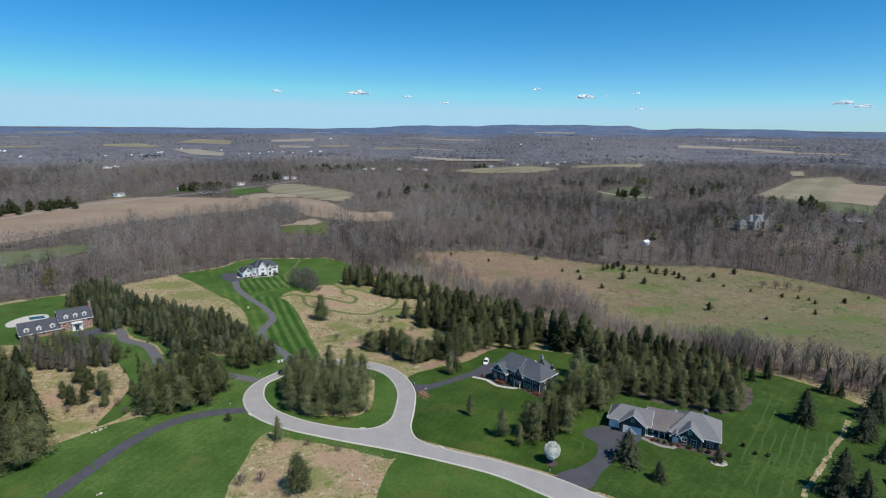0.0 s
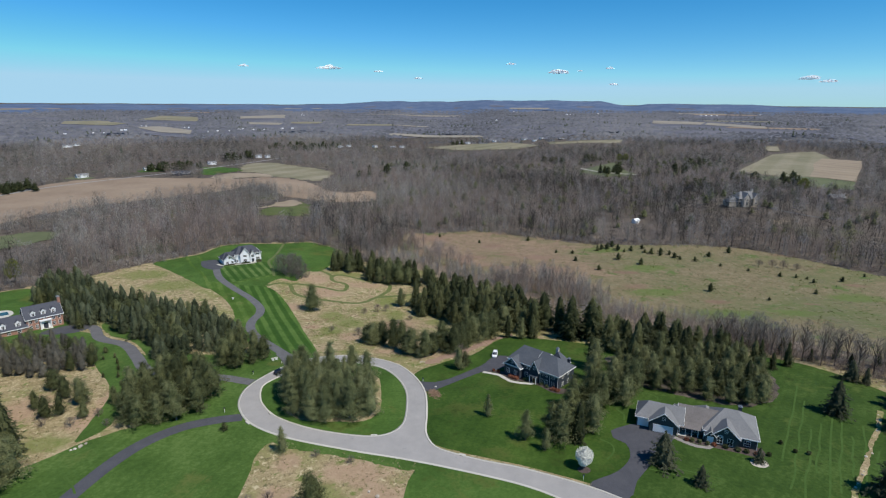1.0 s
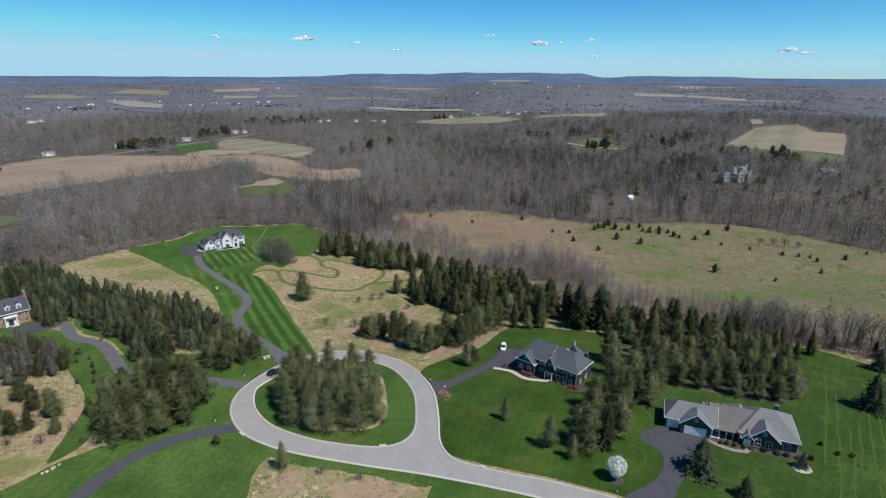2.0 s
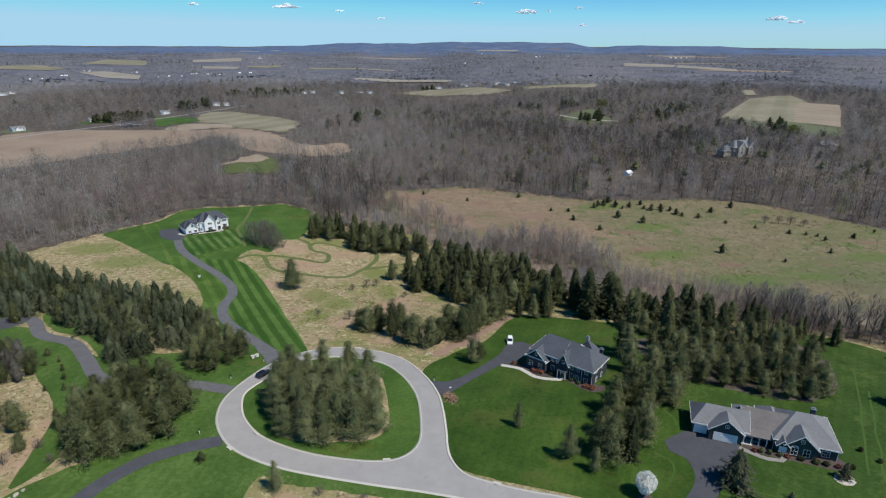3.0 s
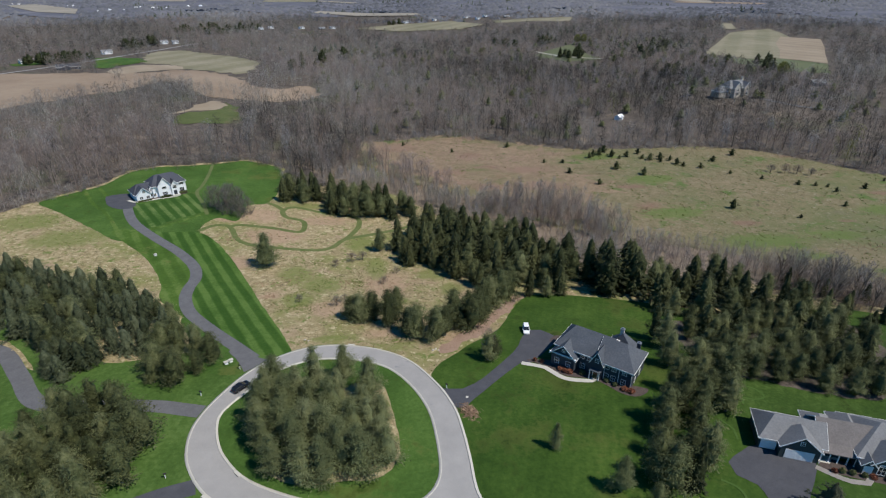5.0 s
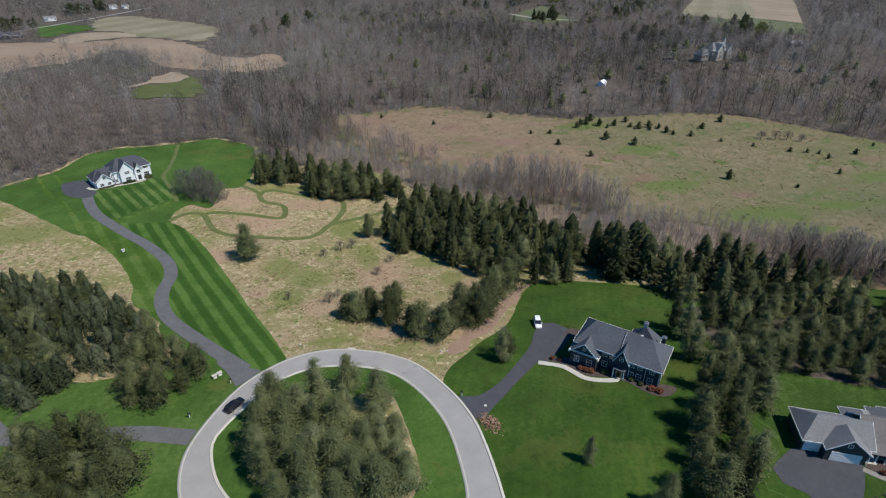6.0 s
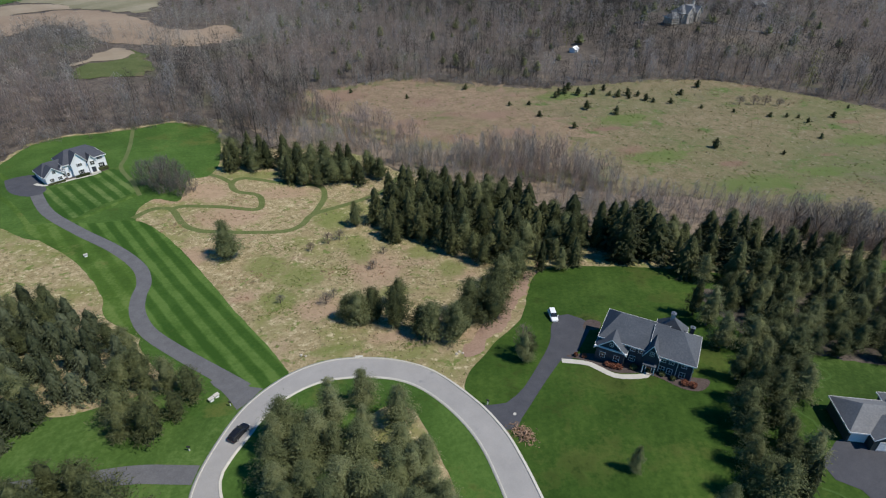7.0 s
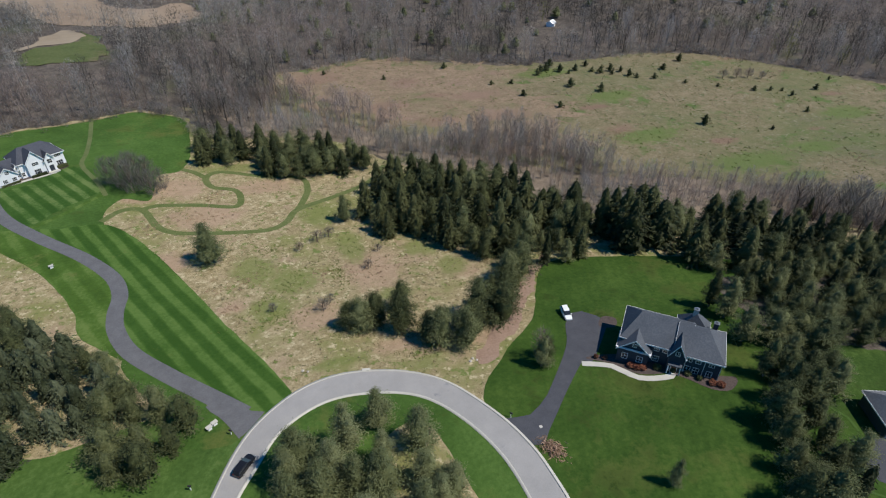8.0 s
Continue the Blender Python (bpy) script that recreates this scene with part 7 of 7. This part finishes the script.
sheet("stone_ring", [(75.2 + 2.3 * math.cos(a), 136.9 + 1.9 * math.sin(a)) for a in np.linspace(0, 5.6, 9)], M["stone"], 0.11, 1, label="ring of pale gravel round a small spruce", step=1, category="bed")
sheet("blossom_bed", [(29.8 + 1.7 * math.cos(a), 137.2 + 1.5 * math.sin(a)) for a in np.linspace(0, 5.6, 9)], M["mulch"], 0.11, 1, label="mulch ring under a blossom tree", step=1, category="bed")
ribbon("walk_white_house", [(-131, 340), (-127.5, 337.6), (-123, 338.9), (-119, 341.0), (-114, 343.3), (-111, 345.2)], 1.4, M["concrete"], 0.13, "pale concrete walk along a white house", category="walk")
sheet("bed_white_house", [(-127, 339.4), (-123, 339.8), (-118, 342), (-113, 344.5), (-108, 348.5), (-109, 351), (-118, 346.5), (-126, 341.6)], M["mulch"], 0.11, 2, label="dark bed along a white house front", step=1)
sheet("court_brick_house", [(-150, 243), (-151, 236), (-158, 233), (-166, 234), (-164, 240), (-157, 245)], M["asphalt"], 0.112, 3, label="dark asphalt court before a brick house", category="driveway")
sheet("pool_patio", [(-207, 250), (-206, 260), (-199, 264), (-193, 258), (-196, 248), (-201, 243)], M["concrete"], 0.12, 3, label="pale concrete pool terrace", category="terrace")
sheet("pool", [(-203, 258.5), (-198, 262), (-194.5, 258), (-199.5, 254.5)], M["pool"], 0.16, 2, label="dark teal covered swimming pool", smooth_edge=False, category="pool")
sheet("dirt_strip", [(28, 239), (20, 234), (12, 226.5), (4, 218), (-4, 210.5), (-10, 204), (-7, 203), (-1, 207), (7, 214.5), (14, 221.5), (19, 229), (27, 236)], M["dirt"], 0.1, 2, label="bare pinkish earth strip beside a lawn", rag=1.6, step=1)


def rock(x, y, r, label="weathered pale boulder lying in grass", group="boulders", z=0.0):
    rng = np.random.default_rng(int(abs(x * 31 + y * 17)) + 3)
    bm = bmesh.new()
    bmesh.ops.create_icosphere(bm, subdivisions=1, radius=1)
    for vv in bm.verts:
        vv.co = Vector((vv.co.x * rng.uniform(0.75, 1.2), vv.co.y * rng.uniform(0.75, 1.2), vv.co.z * rng.uniform(0.5, 0.75)))
    ob = part("boulder", bm, M["stone"])
    ob.matrix_basis = pose(x, y, float(land(x, y)) + r * 0.3 + z, 0, 0, rng.uniform(0, 360)) @ Matrix.Diagonal((r, r, r, 1))
    return tagged(ob, label, "rock", group)


for x, y, r in ((-101.8, 150.2, 0.7), (-101.2, 151.6, 0.5), (-102.6, 149.2, 0.5), (-103.4, 148.6, 0.4), (-19.4, 126.9, 0.5), (-21.9, 129.2, 0.6), (-17.7, 125.1, 0.5), (-20.5, 127.5, 0.4), (-24, 131, 0.4), (-11.2, 204.6, 0.45), (-10.4, 205.2, 0.4), (-9.8, 204.4, 0.35),
                (-46, 216, 0.4), (-45, 215.3, 0.35), (-84.6, 121.7, 0.5), (-85.2, 121.2, 0.4)):
    rock(x, y, r)
for x, y, r in ((104.9, 138.6, 0.5), (107.6, 139.9, 0.35), (98.2, 131.4, 0.45), (99.6, 132.6, 0.3), (92.9, 126.9, 0.4), (94.6, 128.3, 0.3), (117.4, 150.2, 0.35), (124.8, 158.6, 0.35)):
    rock(x, y, r, "pale stone in a strip of dry grass between two lawns", "stones of the boundary strip")

rngp = np.random.default_rng(77)
n = 420
c = rngp.normal(size=(n, 3)) * np.array([0.8, 1.3, 0.0]) + np.array([0, 0, 0])
c[:, 2] = 0.9 * np.exp(-(c[:, 0] / 1.6) ** 2 - (c[:, 1] / 2.2) ** 2) * rngp.uniform(0.2, 1, n)
pile = tagged(new("brush_pile", mesh_np("brush_pile", *soup(tri_leaf(c, rngp.normal(size=(n, 3)) * np.array([1, 1, 0.35]), 1.1, 0.16, rngp)), M["rust_grass"])), "heap of cut dry branches beside a driveway", "brush pile", kind="stuff")
pile.matrix_basis = pose(-6.9, 177.2, float(land(-6.9, 177.2)) + 0.1, 0, 0, 20)


# ---- cars ----
def car(name, x, y, heading, paint, label, L=4.7, W=1.85, H=1.68, lift=0.0):
    root = tagged(new(name), label, "car")
    root.matrix_basis = pose(x, y, float(land(x, y)) + 0.1 + lift, 0, 0, heading)
    hl, hw = L / 2, W / 2

    def loft(sections):
        bm = bmesh.new()
        rings = []
        for px, w, z0, z1, r in sections:
            rings.append([bm.verts.new(p) for p in ((px, -w + r * 0.4, z0), (px, -w, z0 + r), (px, -w, z1 - r), (px, -w + r, z1), (px, w - r, z1), (px, w, z1 - r), (px, w, z0 + r), (px, w - r * 0.4, z0))])
        for a, b in zip(rings, rings[1:]):
            for i in range(8):
                j = (i + 1) % 8
                bm.faces.new((a[i], a[j], b[j], b[i]))
        bm.faces.new(rings[0][::-1]), bm.faces.new(rings[-1])
        return bm
    part("body", loft([(-hl, hw * 0.86, 0.42, 0.9, 0.1), (-hl + 0.12, hw * 0.96, 0.3, 1.02, 0.12), (-hl * 0.5, hw, 0.26, 1.06, 0.12), (hl * 0.35, hw, 0.26, 1.02, 0.12), (hl - 0.5, hw * 0.97, 0.28, 0.92, 0.14), (hl - 0.08, hw * 0.88, 0.34, 0.8, 0.14), (hl, hw * 0.78, 0.4, 0.68, 0.1)]), paint, root)
    part("greenhouse", loft([(-hl + 0.1, hw * 0.82, 0.98, 1.05, 0.03), (-hl + 0.45, hw * 0.8, 0.98, H - 0.1, 0.1), (-hl * 0.2, hw * 0.82, 0.98, H - 0.06, 0.1), (hl * 0.12, hw * 0.82, 0.98, H - 0.12, 0.1), (hl * 0.5, hw * 0.86, 0.94, 1.03, 0.03)]), M["glass"], root, "dark car windows")
    part("roof", loft([(-hl + 0.42, hw * 0.72, H - 0.12, H - 0.06, 0.02), (-hl * 0.2, hw * 0.76, H - 0.1, H, 0.03), (hl * 0.1, hw * 0.74, H - 0.14, H - 0.06, 0.02)]), paint, root)
    for sx in (-hl * 0.6, hl * 0.62):
        for sy in (-1, 1):
            bm = bmesh.new()
            bmesh.ops.create_cone(bm, cap_ends=True, segments=18, radius1=0.34, radius2=0.34, depth=0.22, matrix=Matrix.Translation((sx, sy * (hw - 0.1), 0.34)) @ Matrix.Rotation(math.pi / 2, 4, "X"))
            w = part("wheel", bm, M["rubber"], root)
            bm = bmesh.new()
            bmesh.ops.create_cone(bm, cap_ends=True, segments=12, radius1=0.21, radius2=0.17, depth=0.03, matrix=Matrix.Translation((sx, sy * (hw + 0.02), 0.34)) @ Matrix.Rotation(-sy * math.pi / 2, 4, "X"))
            part("rim", bm, M["metal"], w)
    for sy in (-1, 1):
        bm = bmesh.new()
        box(bm, hl - 0.16, hl - 0.01, sy * hw * 0.62 - 0.17, sy * hw * 0.62 + 0.17, 0.62, 0.78)
        part("headlight", bm, M["white_paint"], root)
        bm = bmesh.new()
        box(bm, -hl - 0.005, -hl + 0.1, sy * hw * 0.68 - 0.1, sy * hw * 0.68 + 0.1, 0.72, 0.92)
        part("tail_light", bm, M["red_lamp"], root)
        bm = bmesh.new()
        box(bm, hl * 0.32, hl * 0.42, sy * (hw + 0.09) - 0.09, sy * (hw + 0.09) + 0.09, 0.98, 1.12)
        part("mirror", bm, paint, root)
    return root


def gloss(name, colour, rough, metal=0.0):
    m = mat(name, [colour, tuple(c * 1.05 for c in colour)], 2, 0.3, rough, metal=metal)
    m.node_tree.nodes["Principled BSDF"].inputs["Coat Weight"].default_value = 0.15
    return m


car("black_car", -59.9, 194.9, 48, gloss("black_car_paint", (0.012, 0.013, 0.016), 0.25), "black sport utility car parked at the kerb")
car("white_car", 17.0, 210.6, 256, gloss("white_car_paint", (0.72, 0.74, 0.75), 0.3), "white sport utility car parked on a driveway edge")


# ---- roadside things ----
def mailbox(x, y, turn):
    root = tagged(new("mailbox"), "dark mailbox on a wooden post by the kerb", "mailbox", "mailboxes along the road")
    root.matrix_basis = pose(x, y, float(land(x, y)) + 0.05, 0, 0, turn)
    bm = bmesh.new()
    box(bm, -0.06, 0.06, -0.06, 0.06, -0.2, 1.15)
    part("post", bm, M["white_paint"], root)
    bm = bmesh.new()
    box(bm, -0.14, 0.14, -0.3, 0.3, 1.15, 1.3)
    bmesh.ops.create_cone(bm, cap_ends=True, segments=12, radius1=0.14, radius2=0.14, depth=0.6, matrix=Matrix.Translation((0, 0, 1.3)) @ Matrix.Rotation(math.pi / 2, 4, "X"))
    part("box", bm, M["rubber"], root)


for x, y, turn in ((-61.6, 203.6, 45), (-68.9, 193.6, 65), (-10.6, 186.9, 30), (28.6, 133.6, 60), (-70.2, 168.3, 100)):
    mailbox(x, y, turn)
for x, y, turn, lab in ((-65.4, 206.4, 30, "pale utility cabinet beside a driveway"), (-64.4, 207.3, 30, "small pale utility cabinet beside a driveway"), (-103.5, 281, 20, "small white well cover on a lawn")):
    root = tagged(new("utility_box"), lab, "utility box", "utility boxes")
    root.matrix_basis = pose(x, y, float(land(x, y)) + 0.05, 0, 0, turn)
    bm = bmesh.new()
    vs = box(bm, -0.4, 0.4, -0.3, 0.3, -0.2, 0.65)
    bmesh.ops.bevel(bm, geom=list(bm.edges), offset=0.05, segments=1, affect="EDGES")
    part("cabinet", bm, M["white_paint"], root)
    bm = bmesh.new()
    box(bm, -0.6, 0.6, -0.45, 0.45, 0.76, 0.84)
    part("lid", bm, M["concrete"], root)
for x, y, turn in ((-24.6, 154.5, 0), (-56.4, 167.2, -50), (-0.6, 144.6, -22), (-33.2, 211.0, -14), (-61.6, 162.2, -45)):
    root = tagged(new("storm_inlet"), "concrete storm inlet set into the kerb", "storm inlet", "storm inlets of the road")
    root.matrix_basis = pose(x, y, float(land(x, y)) + 0.12, 0, 0, turn)
    bm = bmesh.new()
    box(bm, -0.9, 0.9, -0.35, 0.35, -0.1, 0.16)
    part("hood", bm, M["concrete"], root)
    bm = bmesh.new()
    box(bm, -0.6, 0.6, -0.42, -0.352, 0.0, 0.1)
    part("grate", bm, M["rubber"], root)
bm = bmesh.new()
bmesh.ops.create_cone(bm, cap_ends=True, segments=18, radius1=0.36, radius2=0.34, depth=0.05)
cover = tagged(part("manhole_cover", bm, M["concrete"]), "pale round access cover in a driveway", "manhole cover")
cover.matrix_basis = pose(-6.4, 182.6, float(land(-6.4, 182.6)) + 0.13)


# ---- clouds ----
def cloud(az, el, width, seed):
    rng = np.random.default_rng(seed)
    d = 4300
    a, e = math.radians(az), math.radians(el)
    bm = bmesh.new()
    bmesh.ops.create_icosphere(bm, subdivisions=5, radius=1)
    shift = Vector(rng.uniform(-20, 20, 3))
    for vv in bm.verts:
        p = vv.co.copy()
        p *= 0.75 + 0.55 * noise.noise(p * 1.3 + shift) + 0.28 * noise.noise(p * 3.1 + shift) + 0.14 * noise.noise(p * 7.0 + shift)
        vv.co = (p.x * width * 0.5, p.y * width * 0.3, max(p.z, -0.15) * width * 0.17 * (1 - 0.5 * min(1, abs(p.x))))
    ob = part("cloud", bm, M["cloud"])
    ob.matrix_basis = pose(d * math.sin(a), d * math.cos(a), 85 + d * math.tan(e), 0, 0, -az)
    return tagged(ob, "small white fair-weather cloud low in the sky", "cloud", "fair-weather clouds")


for k, (az, el, w) in enumerate(((-16.3, 3.2, 90), (-8.7, 3.15, 190), (13.5, 2.85, 190), (18.2, 3.2, 80), (8.9, 3.65, 90), (15.5, 3.0, 50), (34.4, 2.1, 150), (35.8, 1.85, 130), (-0.1, 2.3, 70), (18.6, 1.75, 80), (-3.9, 2.9, 80))):
    cloud(az, el, w * 0.9, 600 + k)


# templates that stand nowhere go
for t in PINES + LIGHT_PINES + BUSHY + SPRUCES + BLUES + JUNIPER + FIRS + LARCHES:
    if t.name not in used:
        for o in (*t.children_recursive, t):
            bpy.data.objects.remove(o)
